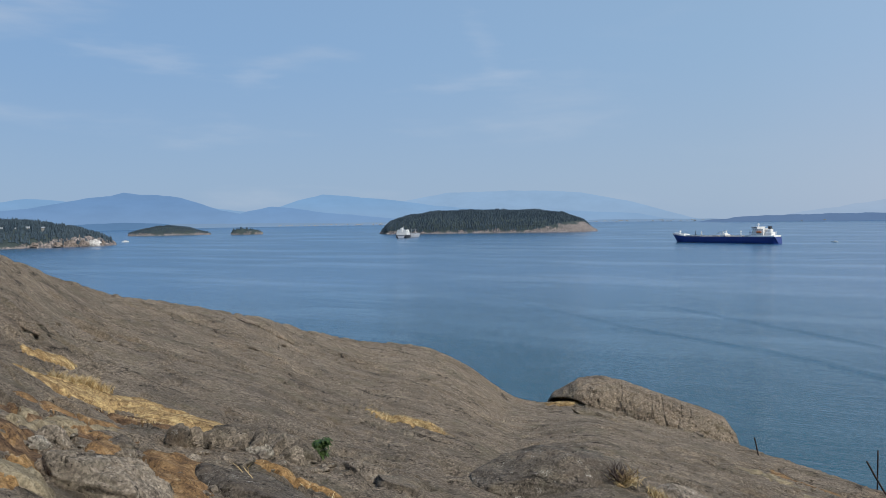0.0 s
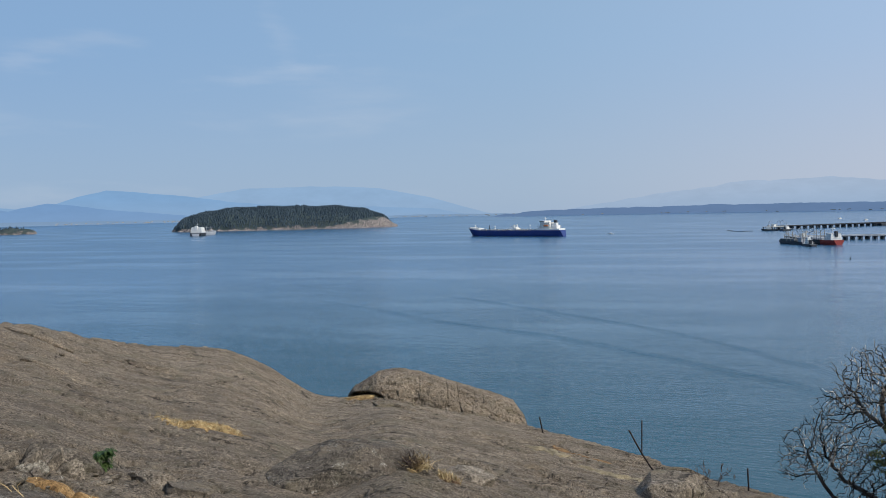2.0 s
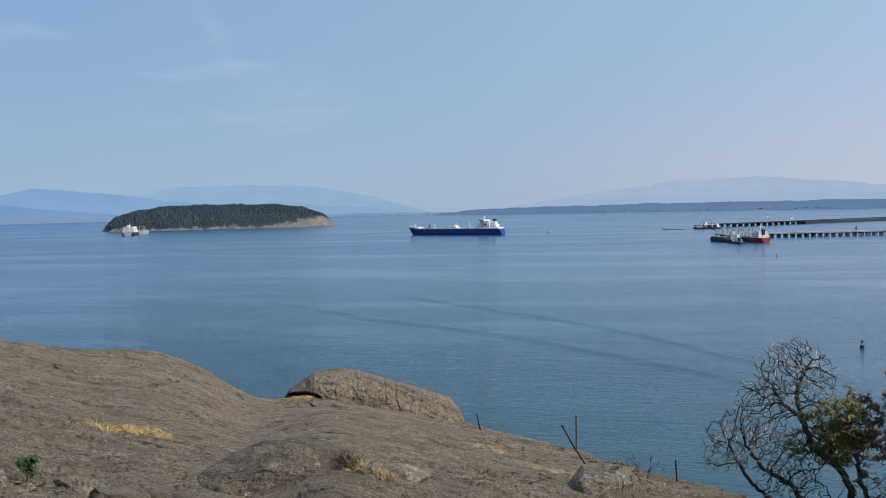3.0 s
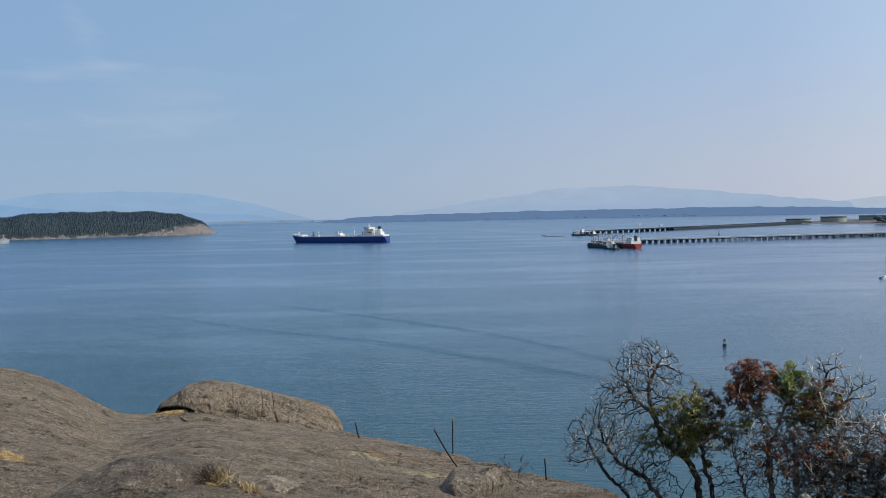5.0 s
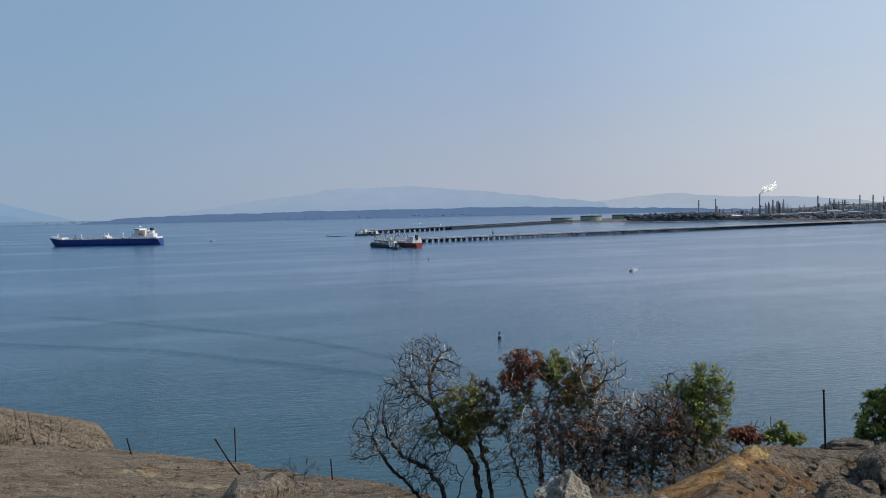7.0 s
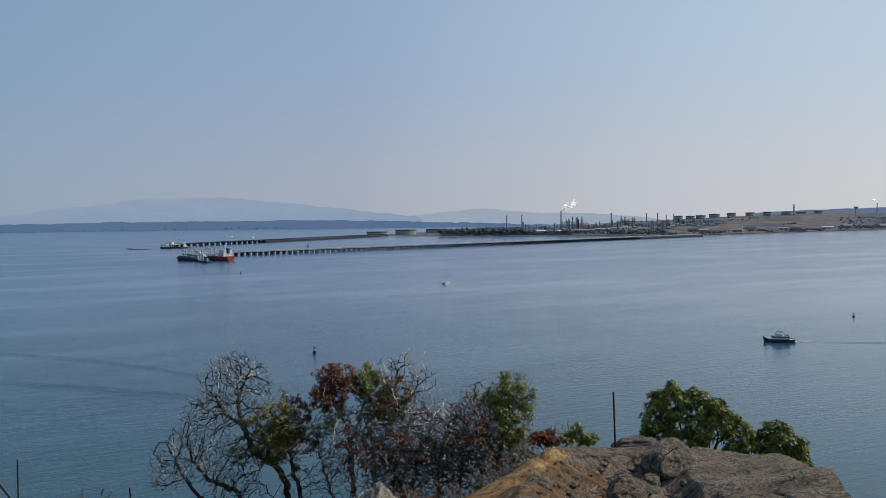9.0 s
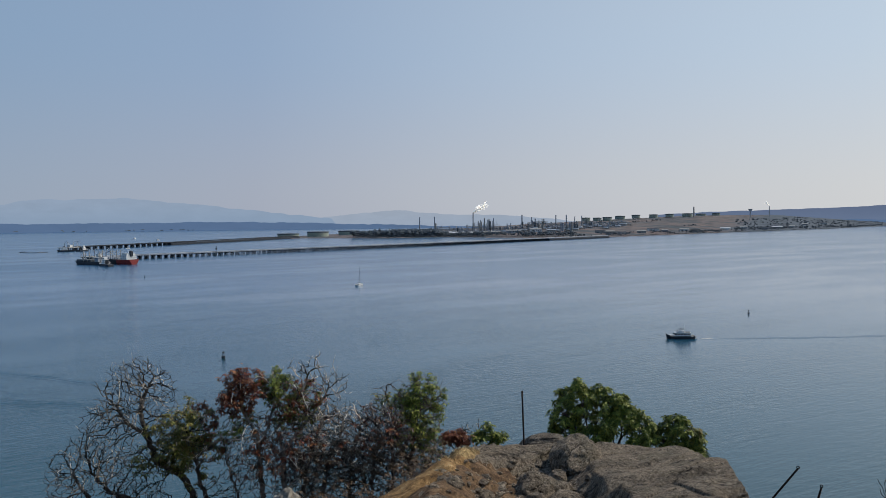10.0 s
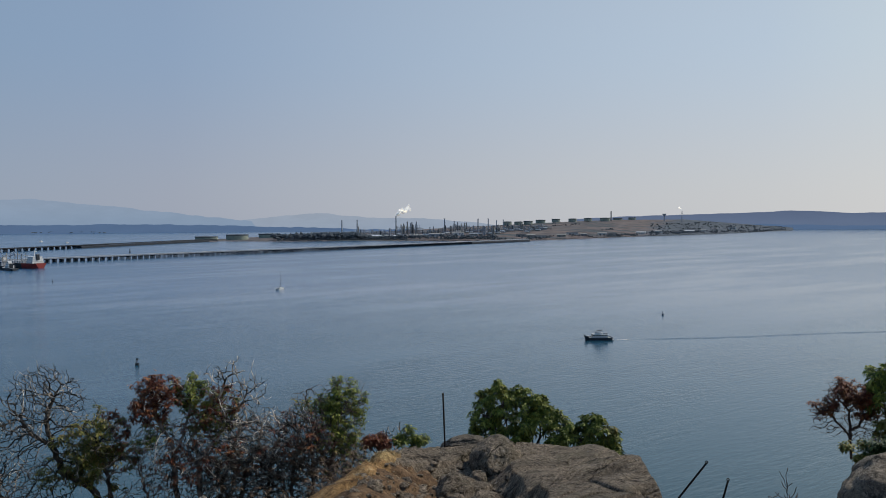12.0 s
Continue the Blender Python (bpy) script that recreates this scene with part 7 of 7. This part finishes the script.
def old_tree(name, label, at, z, seed, lines, blobs, leaves, bark, category="tree", density=1500, wob=.36, group="", stout=.042):
    """A crooked tree: stems and limbs as parts, twigs in one mesh, leaves at the twigs' ends inside the leafy lobes."""
    top = thing(name, label, category, (*at, EYE + z), group=group)
    P, par, rad, tip = colonise(seed, lines, blobs, density=density, wob=wob)
    rad = np.minimum(rad * 1.05, stout)
    kids = [[] for _ in P]
    for k, q in enumerate(par):
        if q >= 0:
            kids[q].append(k)
    starts = [(k, -1) for k, q in enumerate(par) if q < 0]
    twigs = ([], [])
    while starts:
        k, frm = starts.pop()
        chain = [frm] if frm >= 0 else []
        while True:
            chain.append(k)
            if not kids[k]:
                break
            nxt = max(kids[k], key=lambda c: rad[c])
            starts += [(c, k) for c in kids[k] if c != nxt]
            k = nxt
        rr = [float(rad[c]) for c in chain]
        if frm >= 0:
            rr[0] = rr[1] if len(rr) > 1 else rr[0]
        if len(chain) < 2:
            continue
        pts = [Vector(P[c]) for c in chain]
        if rr[0] > .0155:
            part("trunk" if frm < 0 else "limb", tube_data(pts, rr, 8), bark, top, smooth=True)
        else:
            tube_data(pts, rr, 4, *twigs)
    rg = random.Random(seed)
    for k in range(len(P)):
        if rad[k] < .008 and rg.random() < (.9 if tip[k] else .22):
            d = (Vector(P[k]) - Vector(P[par[k]])).normalized() if par[k] >= 0 else Vector((0, 0, 1))
            e = Vector(P[k])
            spur = [e.copy()]
            for q in range(2):
                d = (d + Vector((rg.gauss(0, .6), rg.gauss(0, .6), rg.gauss(.1, .6)))).normalized()
                e = e + d * rg.uniform(.03, .09)
                spur.append(e.copy())
            tube_data(spur, [.0044, .0036, .0022], 3, *twigs)
    part("branchwork", twigs, bark, top, kind="stuff", smooth=True)
    for c, rx, rz, share, fans, mat in leaves:
        v, f = [], []
        for k in range(len(P)):
            if rad[k] > .0095:
                continue
            q = (P[k] - np.array(c)) / (rx, rx, rz)
            if q @ q * .8 + 1.5 * noise.noise(Vector(P[k]) * 4.5) > .8 or rg.random() > share:
                continue
            for _ in range(fans):
                leaf_fan(rg, v, f, Vector(P[k]) + Vector((rg.gauss(0, .04), rg.gauss(0, .04), rg.gauss(0, .04))), rg.uniform(.045, .085), rg.randint(4, 7))
        if v:
            part("foliage", (v, f), mat, top, kind="stuff")
    return top


# Half-dead tree with bare crooked limbs, olive and red leaves left on one side.
old_tree("madrone_tree", "half-dead crooked tree with bleached limbs and few olive leaves", (9.61, 8.42), -5.0, 3,
         [((-.38, .37, -.3), (-.45, .43, .32), (-.62, .59, .65), (-.93, .86, .88), (-1.17, 1.05, 1.26)),
          ((-.55, .53, -.2), (-.86, .80, .39), (-1.06, .96, .61), (-1.22, 1.09, .94), (-1.33, 1.18, 1.27)),
          ((.04, -.04, -.3), (-.04, .04, .70), (-.15, .15, 1.02), (-.41, .40, 1.24), (-.52, .50, 1.67), (-.75, .70, 1.94), (-.82, .77, 2.21)),
          ((.20, -.21, -.3), (.10, -.10, .59), (.05, -.05, .91), (-.03, .03, 1.39), (-.10, .10, 1.76)),
          ((-.32, .31, -.2), (-.20, .20, .43), (-.12, .12, .64)), ((-.52, .50, 1.67), (-.58, .56, 2.15), (-.46, .45, 2.51))],
         [((-.75, .44, 2.35), .56, .52), ((-.76, 1.10, 1.82), .40, .32), ((-.98, 1.03, 1.28), .63, .42), ((-1.24, 1.49, .97), .30, .30), ((-.76, .58, .95), .42, .31),
          ((-.15, .01, 1.79), .47, .39), ((-.11, .25, 1.31), .63, .24), ((.41, -.14, 1.44), .19, .24), ((-.6, .6, .6), .45, .35), ((.1, -.1, .7), .3, .35)],
         [((-.2, .05, 1.8), .42, .36, .8, 3, M_OLIVE), ((-.15, .2, 1.35), .55, .28, .6, 3, M_OLIVE), ((.14, -.17, 1.92), .26, .28, .8, 3, M_RED), ((.2, -.1, 1.45), .4, .3, .3, 2, M_RED), ((-.1, .1, 1.1), .4, .3, .4, 2, M_OLIVE)], M_BARKGREY, stout=.05)
old_tree("madrone_tree", "dying tree with red withered leaves and a green top", (10.25, 7.57), -4.73, 5,
         [((0, 0, -.3), (-.02, .03, .63), (-.05, .06, 1.26), (-.21, .24, 1.77), (-.24, .27, 2.14)), ((-.03, .04, 1.15), (.08, -.10, 1.57), (.14, -.17, 2.04)),
          ((.21, -.26, -.2), (.20, -.25, .90), (.14, -.18, 1.37), (.27, -.34, 1.73), (.46, -.58, 2.15)), ((-.13, .16, -.3), (-.29, .34, .46), (-.37, .43, .88)),
          ((-.05, .06, 1.20), (-.14, .17, 1.57), (-.31, .35, 1.93)), ((.20, -.25, 1.00), (.36, -.45, 1.32), (.54, -.69, 1.69), (.68, -.90, 2.06))],
         [((-.19, .22, 2.06), .34, .31), ((-.51, .28, 1.92), .15, .20), ((.23, -.12, 2.04), .26, .29), ((.43, -.38, 1.76), .39, .34), ((.39, -.66, 2.27), .36, .26),
          ((.65, -.86, 2.00), .31, .29), ((-.19, .07, 1.13), .49, .57), ((.34, -.27, 1.08), .50, .52), ((-.20, .39, 1.49), .21, .26), ((.05, -.05, .6), .45, .45), ((-.3, .3, .5), .3, .35)],
         [((-.19, .22, 2.08), .34, .33, .9, 4, M_RED), ((-.45, .3, 1.85), .24, .24, .8, 4, M_RED), ((.2, -.14, 2.06), .26, .29, .9, 5, M_GREEN), ((.4, -.36, 1.84), .38, .3, .55, 3, M_RED),
          ((.38, -.32, 1.75), .38, .34, .6, 3, M_OLIVE), ((-.2, .39, 1.49), .24, .26, .8, 3, M_GREEN), ((.1, -.1, 1.05), .55, .55, .3, 2, M_RED), ((-.3, .34, 1.1), .25, .2, .4, 2, M_RED)], M_BARK)
def shrub(at, z, seed, lines, lobes, label="leafless silver-grey shrub with tangled branches", bark=M_BARK):
    old_tree("bare_shrub", label, at, z, seed, lines, lobes + [((0, 0, .2), .4, .3)],
             [((.05, -.05, .45), .6, .5, .22, 2, M_BRUSH), ((.1, -.12, 1.0), .5, .45, .07, 2, M_RED)], bark, "shrub", 2300, .36, "shrubs below the ledge", .028)


shrub((10.85, 7.29), -4.7, 60, [((0, 0, -.3), (.05, -.07, .54), (.16, -.22, 1.07), (.25, -.34, 1.44))],
      [((.19, -.26, 1.34), .45, .40), ((.08, -.11, .86), .48, .43)])
shrub((10.88, 6.91), -4.61, 61, [((0, 0, -.3), (.06, -.09, .53), (.19, -.27, 1.00), (.24, -.34, 1.37)), ((0, 0, -.2), (-.11, .16, .30), (-.23, .31, .61))],
      [((.15, -.21, 1.10), .47, .42), ((.03, -.05, .58), .58, .37)])
shrub((11.3, 6.66), -4.6, 62, [((0, 0, -.3), (.03, -.05, .48), (.09, -.13, .90), (.17, -.26, 1.27))],
      [((.09, -.14, 1.11), .43, .40), ((.06, -.09, .63), .48, .37)])
shrub((11.34, 6.22), -4.45, 63, [((0, 0, -.3), (.03, -.04, .41), (.10, -.17, .93)), ((0, 0, -.2), (-.07, .12, .30), (-.21, .32, .54))],
      [((.08, -.13, 1.03), .34, .42), ((.03, -.05, .57), .47, .37)])
shrub((11.45, 5.85), -4.33, 64, [((0, 0, -.3), (0, 0, .35), (-.02, .03, .75))],
      [((-.02, .03, .85), .31, .42), ((.03, -.04, .41), .36, .31)], "leafless brown shrub with tangled branches", M_BARKDARK)
old_tree("madrone_tree", "leafy green tree with bare lower limbs beside the ledge", (12.2, 5.85), -4.5, 13,
         [((-.06, .01, -.3), (-.08, .05, .35), (-.04, -.04, .88), (.01, -.13, 1.40)), ((-.08, .05, .25), (-.18, .21, .65), (-.25, .33, 1.27)), ((-.04, -.03, -.3), (.10, -.28, .39), (.12, -.33, .75))],
         [((.1, -.08, 1.42), .41, .41), ((-.05, -.02, .98), .49, .46), ((-.33, .28, 1.42), .27, .30), ((-.35, .11, 1.07), .35, .35), ((-.04, -.25, .56), .38, .38), ((-.62, .56, 1.19), .20, .19), ((0, 0, .3), .4, .3)],
         [((.1, -.08, 1.42), .4, .42, .85, 3, M_GREEN), ((-.03, -.05, .95), .45, .48, .6, 2, M_GREEN), ((-.33, .28, 1.42), .3, .32, .5, 2, M_OLIVE), ((-.04, -.25, .56), .42, .38, .55, 2, M_OLIVE),
          ((-.62, .56, 1.19), .2, .19, .5, 1, M_RED), ((0, 0, .25), .5, .4, .2, 1, M_RED)], M_BARKDARK)
tree("low_shrub", "small shrub with red and green leaves on the ledge edge", (12.2, 4.9), [((.1, -.1, 1), .5, .02), ((.5, -.5, .7), .5, .018), ((-.4, .4, .7), .5, .018)], 15,
     [((-.1, .1, .45), (.28, .28, .22), 60, M_RED), ((.25, -.35, .45), (.28, .28, .22), 70, M_GREEN)], depth=2, category="shrub", z=-4.1)
def rosette(rg, verts, faces, c, axis, size, count):
    """A whorl of leathery leaves spread about an axis, the outer ones hanging."""
    u = axis.orthogonal().normalized()
    w = axis.cross(u)
    k0 = rg.uniform(0, 6.3)
    for k in range(count):
        a = k0 + k * 6.283 / count + rg.uniform(-.25, .25)
        s = size * rg.uniform(.75, 1.2)
        o = (u * math.cos(a) + w * math.sin(a) + axis * rg.uniform(-.1, .75)).normalized()
        side = o.cross(axis).normalized() * s * .2
        m = c + o * s * .5
        e = c + o * s - Vector((0, 0, s * .28))
        base = len(verts)
        verts += [c, m + side + axis * s * .07, m - side + axis * s * .07, e, m]
        faces += [(base, base + 1, base + 4), (base, base + 4, base + 2), (base + 1, base + 3, base + 4), (base + 4, base + 3, base + 2)]


def clump_bush(name, label, at, z, seed, clumps, category="bush", size=.088):
    """An evergreen bush: stems to each clump of leaf whorls, with gaps between the clumps. clumps: (offset, radius, material)."""
    rg = random.Random(seed)
    top = thing(name, label, category, (*at, EYE + z))
    twigs = ([], [])
    leaves = {}
    for c, rad, mat in clumps:
        c = Vector(c)
        root = Vector((rg.uniform(-.15, .15), c.y * .35 + rg.uniform(-.1, .1), -.25))
        bend = root.lerp(c, .5) + Vector((rg.gauss(0, .07), rg.gauss(0, .07), 0))
        part("stem", tube_data([root, bend, c], [.02, .014, .007], 6), M_BARKDARK, top, smooth=True)
        for _ in range(int(17 * rad / .22)):
            d = Vector((rg.gauss(0, 1), rg.gauss(0, 1), rg.gauss(.2, 1))).normalized()
            tuft_at, spread = c + d * rad * rg.uniform(.6, 1.1), rg.uniform(.05, .095)
            tube_data([c, c.lerp(tuft_at, .6) + Vector((rg.gauss(0, .02), rg.gauss(0, .02), rg.gauss(0, .02))), tuft_at], [.007, .005, .004], 4, *twigs)
            for k in range(rg.randint(4, 9)):
                q = Vector((rg.gauss(0, 1), rg.gauss(0, 1), rg.gauss(.3, .9))).normalized()
                axis = (q + d * .5 + Vector((0, 0, .8))).normalized()
                rosette(rg, *leaves.setdefault(mat, ([], [])), tuft_at + q * spread * rg.uniform(.4, 1.0), axis, size * rg.uniform(.75, 1.1), rg.randint(6, 9))
    part("branchwork", twigs, M_BARKDARK, top, kind="stuff")
    for mat, data in leaves.items():
        part("foliage", data, mat, top, kind="stuff")
    return top


clump_bush("madrone_bush", "dense green bush of leathery leaf whorls behind the rock", (13.65, 2.9), -4.0, 17,
           [((-.05, .42, 1.0), .17, M_GREEN), ((0, .34, .82), .25, M_GREEN), ((.05, .70, .84), .16, M_GREEN), ((-.1, .66, .56), .24, M_GREEN), ((0, .30, .52), .28, M_GREEN), ((.1, -.34, .78), .2, M_GREEN),
            ((-.05, -.12, .74), .22, M_GREEN), ((0, -.5, .54), .23, M_GREEN), ((-.1, -.2, .42), .28, M_GREEN), ((.05, -.68, .36), .22, M_GREEN), ((-.1, .55, .22), .28, M_GREEN), ((-.15, .1, .14), .3, M_GREEN),
            ((-.1, -.55, .1), .22, M_GREEN), ((.1, .05, .95), .12, M_GREEN), ((0, .84, .2), .14, M_GREEN), ((-.05, -.28, .88), .13, M_GREEN), ((0, -.78, .2), .16, M_GREEN)])
clump_bush("madrone_bush", "small green bush of leathery leaf whorls behind the rock", (13.85, 1.62), -3.95, 19,
           [((0, .16, .42), .17, M_GREEN), ((-.05, .0, .3), .22, M_GREEN), ((.05, -.18, .2), .17, M_GREEN), ((-.05, .3, .2), .2, M_GREEN), ((0, -.32, .04), .12, M_GREEN), ((-.1, .05, .0), .28, M_GREEN), ((0, -.02, .52), .08, M_GREEN), ((0, -.2, .34), .08, M_OLIVE)])
old_tree("madrone_tree", "small sparse tree with dark red leaf clusters", (14.53, -2.38), -3.79, 23,
         [((-0.00, -0.00, -0.06), (0.00, 0.02, 0.32), (0.01, 0.05, 0.64), (0.01, 0.08, 0.92)), ((0.00, 0.02, 0.28), (0.02, 0.23, 0.53), (0.04, 0.38, 0.70)), ((0.00, 0.03, 0.37), (-0.02, -0.14, 0.62), (-0.03, -0.25, 0.80))],
         [((0.00, 0.00, 0.97), 0.39, 0.23), ((0.04, 0.41, 0.73), 0.19, 0.12), ((-0.03, -0.24, 0.80), 0.25, 0.27), ((0.02, 0.21, 0.53), 0.37, 0.25), ((-0.01, -0.10, 0.48), 0.29, 0.25)],
         [((-0.00, -0.03, 1.02), 0.41, 0.2, 1.0, 6, M_RED), ((0.04, 0.44, 0.75), 0.19, 0.12, 1.0, 6, M_RED), ((-0.03, -0.25, 0.84), 0.25, 0.25, 0.9, 5, M_RED), ((0.02, 0.2, 0.88), 0.19, 0.12, 0.8, 5, M_RED)], M_BARKDARK, density=1100, stout=.022)
clump_bush("madrone_tree", "leafy green tree at the edge of the knoll", (14.3, -3.1), -3.8, 27,
           [((0, .35, 1.35), .2, M_GREEN), ((0, .05, 1.5), .22, M_GREEN), ((0, .2, 1.05), .28, M_GREEN), ((.1, -.4, 1.5), .3, M_GREEN), ((0, -.3, 1.05), .35, M_GREEN), ((.1, -.8, 1.3), .35, M_GREEN), ((0, -.2, .65), .35, M_OLIVE), ((0, .25, .6), .22, M_OLIVE), ((.1, -.8, .8), .35, M_OLIVE)], "tree", .1)
tree("madrone_bush", "dark low bush behind the knoll", (13.0, -2.75), [((0, 0, 1), .4, .02), ((0, .5, .7), .4, .018)], 35,
     [((0, 0, .35), (.3, .5, .25), 120, M_PLANT), ((0, .4, .25), (.25, .3, .2), 60, M_OLIVE), ((0, -.5, .5), (.3, .4, .35), 100, M_PLANT), ((0, -.2, .6), (.2, .3, .2), 40, M_RED)], depth=2, category="bush", z=-3.55)
tree("bare_shrub", "thin dead twigs rising from the gully", (11.4, -1.25), [((0, .35, 1), .6, .013), ((0, -.2, .9), .45, .012), ((.1, .6, .6), .45, .01)], 29, depth=2, category="shrub", z=-4.2, bark=M_BARKDARK)
tree("low_plant", "small green leafy plant in a rock seam", (-1.7, 10.6), [((0, 0, 1), .2, .006), ((.5, 0, .8), .16, .005), ((-.5, 0, .8), .16, .005)], 31, [((0, 0, .26), (.16, .16, .13), 34, M_PLANT)], depth=1, category="plant", kids=(1, 2))
tree("bare_shrub", "low dead bramble on the brow", (10.1, 14.6), [((.3, .3, .6), .5, .012), ((-.4, .2, .5), .5, .012)], 33, depth=3, category="shrub", bark=M_BARKDARK, kids=(2, 3))


def undergrowth():
    """Rusty low brush under the trees."""
    rg = random.Random(40)
    v, f = [], []
    for _ in range(5600):
        az, r = rg.uniform(52, 67), rg.uniform(10.2, 13.8)
        p = polar(az, r)
        p.z = ground_z(p.x, p.y) + rg.uniform(0, .75 if az > 55 else .3) * rg.random()
        leaf_fan(rg, v, f, p, rg.uniform(.03, .07), rg.randint(3, 6))
    solid("undergrowth", (v, f), M_BRUSH, "rusty withered brush under the trees", "undergrowth", kind="stuff")


undergrowth()


# ---- wakes ----
def wake(name, label, pts, width, amp, n=7):
    """Long low ripples left by a boat: several crests side by side."""
    pts = [Vector((*p, 0)) for p in pts]
    m = 60
    seg = [(pts[i + 1] - pts[i]).length for i in range(len(pts) - 1)]
    tot = sum(seg)
    cum = np.r_[0, np.cumsum(seg)]
    xs = np.interp(np.linspace(0, tot, m), cum, [p.x for p in pts])
    ys = np.interp(np.linspace(0, tot, m), cum, [p.y for p in pts])
    for _ in range(6):
        xs[1:-1] = (xs[:-2] + 2 * xs[1:-1] + xs[2:]) / 4
        ys[1:-1] = (ys[:-2] + 2 * ys[1:-1] + ys[2:]) / 4
    verts, faces, k = [], [], n * 6 + 1
    for i in range(m):
        a, b = max(i - 1, 0), min(i + 1, m - 1)
        d = Vector((xs[b] - xs[a], ys[b] - ys[a], 0)).normalized()
        w = Vector((-d.y, d.x, 0))
        fade = min(1, i / 8, (m - 1 - i) / 8)
        for j in range(k):
            t = j / (k - 1)
            e = math.sin(math.pi * t)
            z = .012 + amp * fade * e * (.5 - .5 * math.cos(2 * math.pi * n * t)) * (.7 + .5 * noise.noise((i * .4, j * .15, 0)))
            p = Vector((xs[i], ys[i], 0)) + w * (t - .5) * width + w * 1.5 * noise.noise((i * .25, 3, 0))
            verts.append((p.x, p.y, z if 0 < j < k - 1 else -.05))
    faces = [(i * k + j, (i + 1) * k + j, (i + 1) * k + j + 1, i * k + j + 1) for i in range(m - 1) for j in range(k - 1)]
    return solid(name, (verts, faces), M_WATER, label, "wake", kind="stuff", smooth=True)


wake("boat_wake", "old double wake curving over the calm water", [(110, 440), (130, 380), (148, 320), (160, 275), (166, 235), (165, 190), (160, 150)], 7, .16, 4)
wake("boat_wake", "old double wake curving over the calm water", [(30, 470), (60, 395), (84, 332), (115, 278), (134, 225), (146, 172), (152, 130)], 9, .16, 5)
wake("boat_wake", "straight wake trailing behind the yacht", [(331, 49), (336, 38), (350, 10), (378, -32), (410, -85)], 4.5, .15, 3)
def foam(label, at, turn, length, width, seed):
    """Churned white water: a low strew of flat flakes on the surface."""
    rg = random.Random(seed)
    v, f = [], []
    for _ in range(90):
        c = Vector((rg.uniform(-.5, .5) * length, rg.gauss(0, .28) * width, .05 + rg.uniform(0, .06)))
        base, q, m = len(v), rg.uniform(.06, .22), rg.randint(5, 7)
        v.append(c + Vector((0, 0, .05)))
        v += [c + Vector((math.cos(6.283 * k / m) * q * rg.uniform(.6, 1.5) * 1.8, math.sin(6.283 * k / m) * q * rg.uniform(.5, 1.2), 0)) for k in range(m)]
        f += [(base, base + 1 + k, base + 1 + (k + 1) % m) for k in range(m)]
    solid("wake_foam", (v, f), M_WHITE, label, "foam", at, turn, kind="stuff")


foam("white churned water astern of the yacht", (331.6, 47.0, 0), -67.4, 5.0, 1.4, 81)
foam("thin white bow wave along the yacht's hull", (327.0, 55.2, 0), -67.4, 9.0, .7, 82)
wake("boat_wake", "thin pale wake behind the small motorboat", [(610, 1213), (585, 1185), (530, 1132), (455, 1040)], 9, .3, 2)
wake("boat_wake", "short dark ripple streak on the water", [(345, 806), (375, 804), (410, 806)], 12, .3, 3)
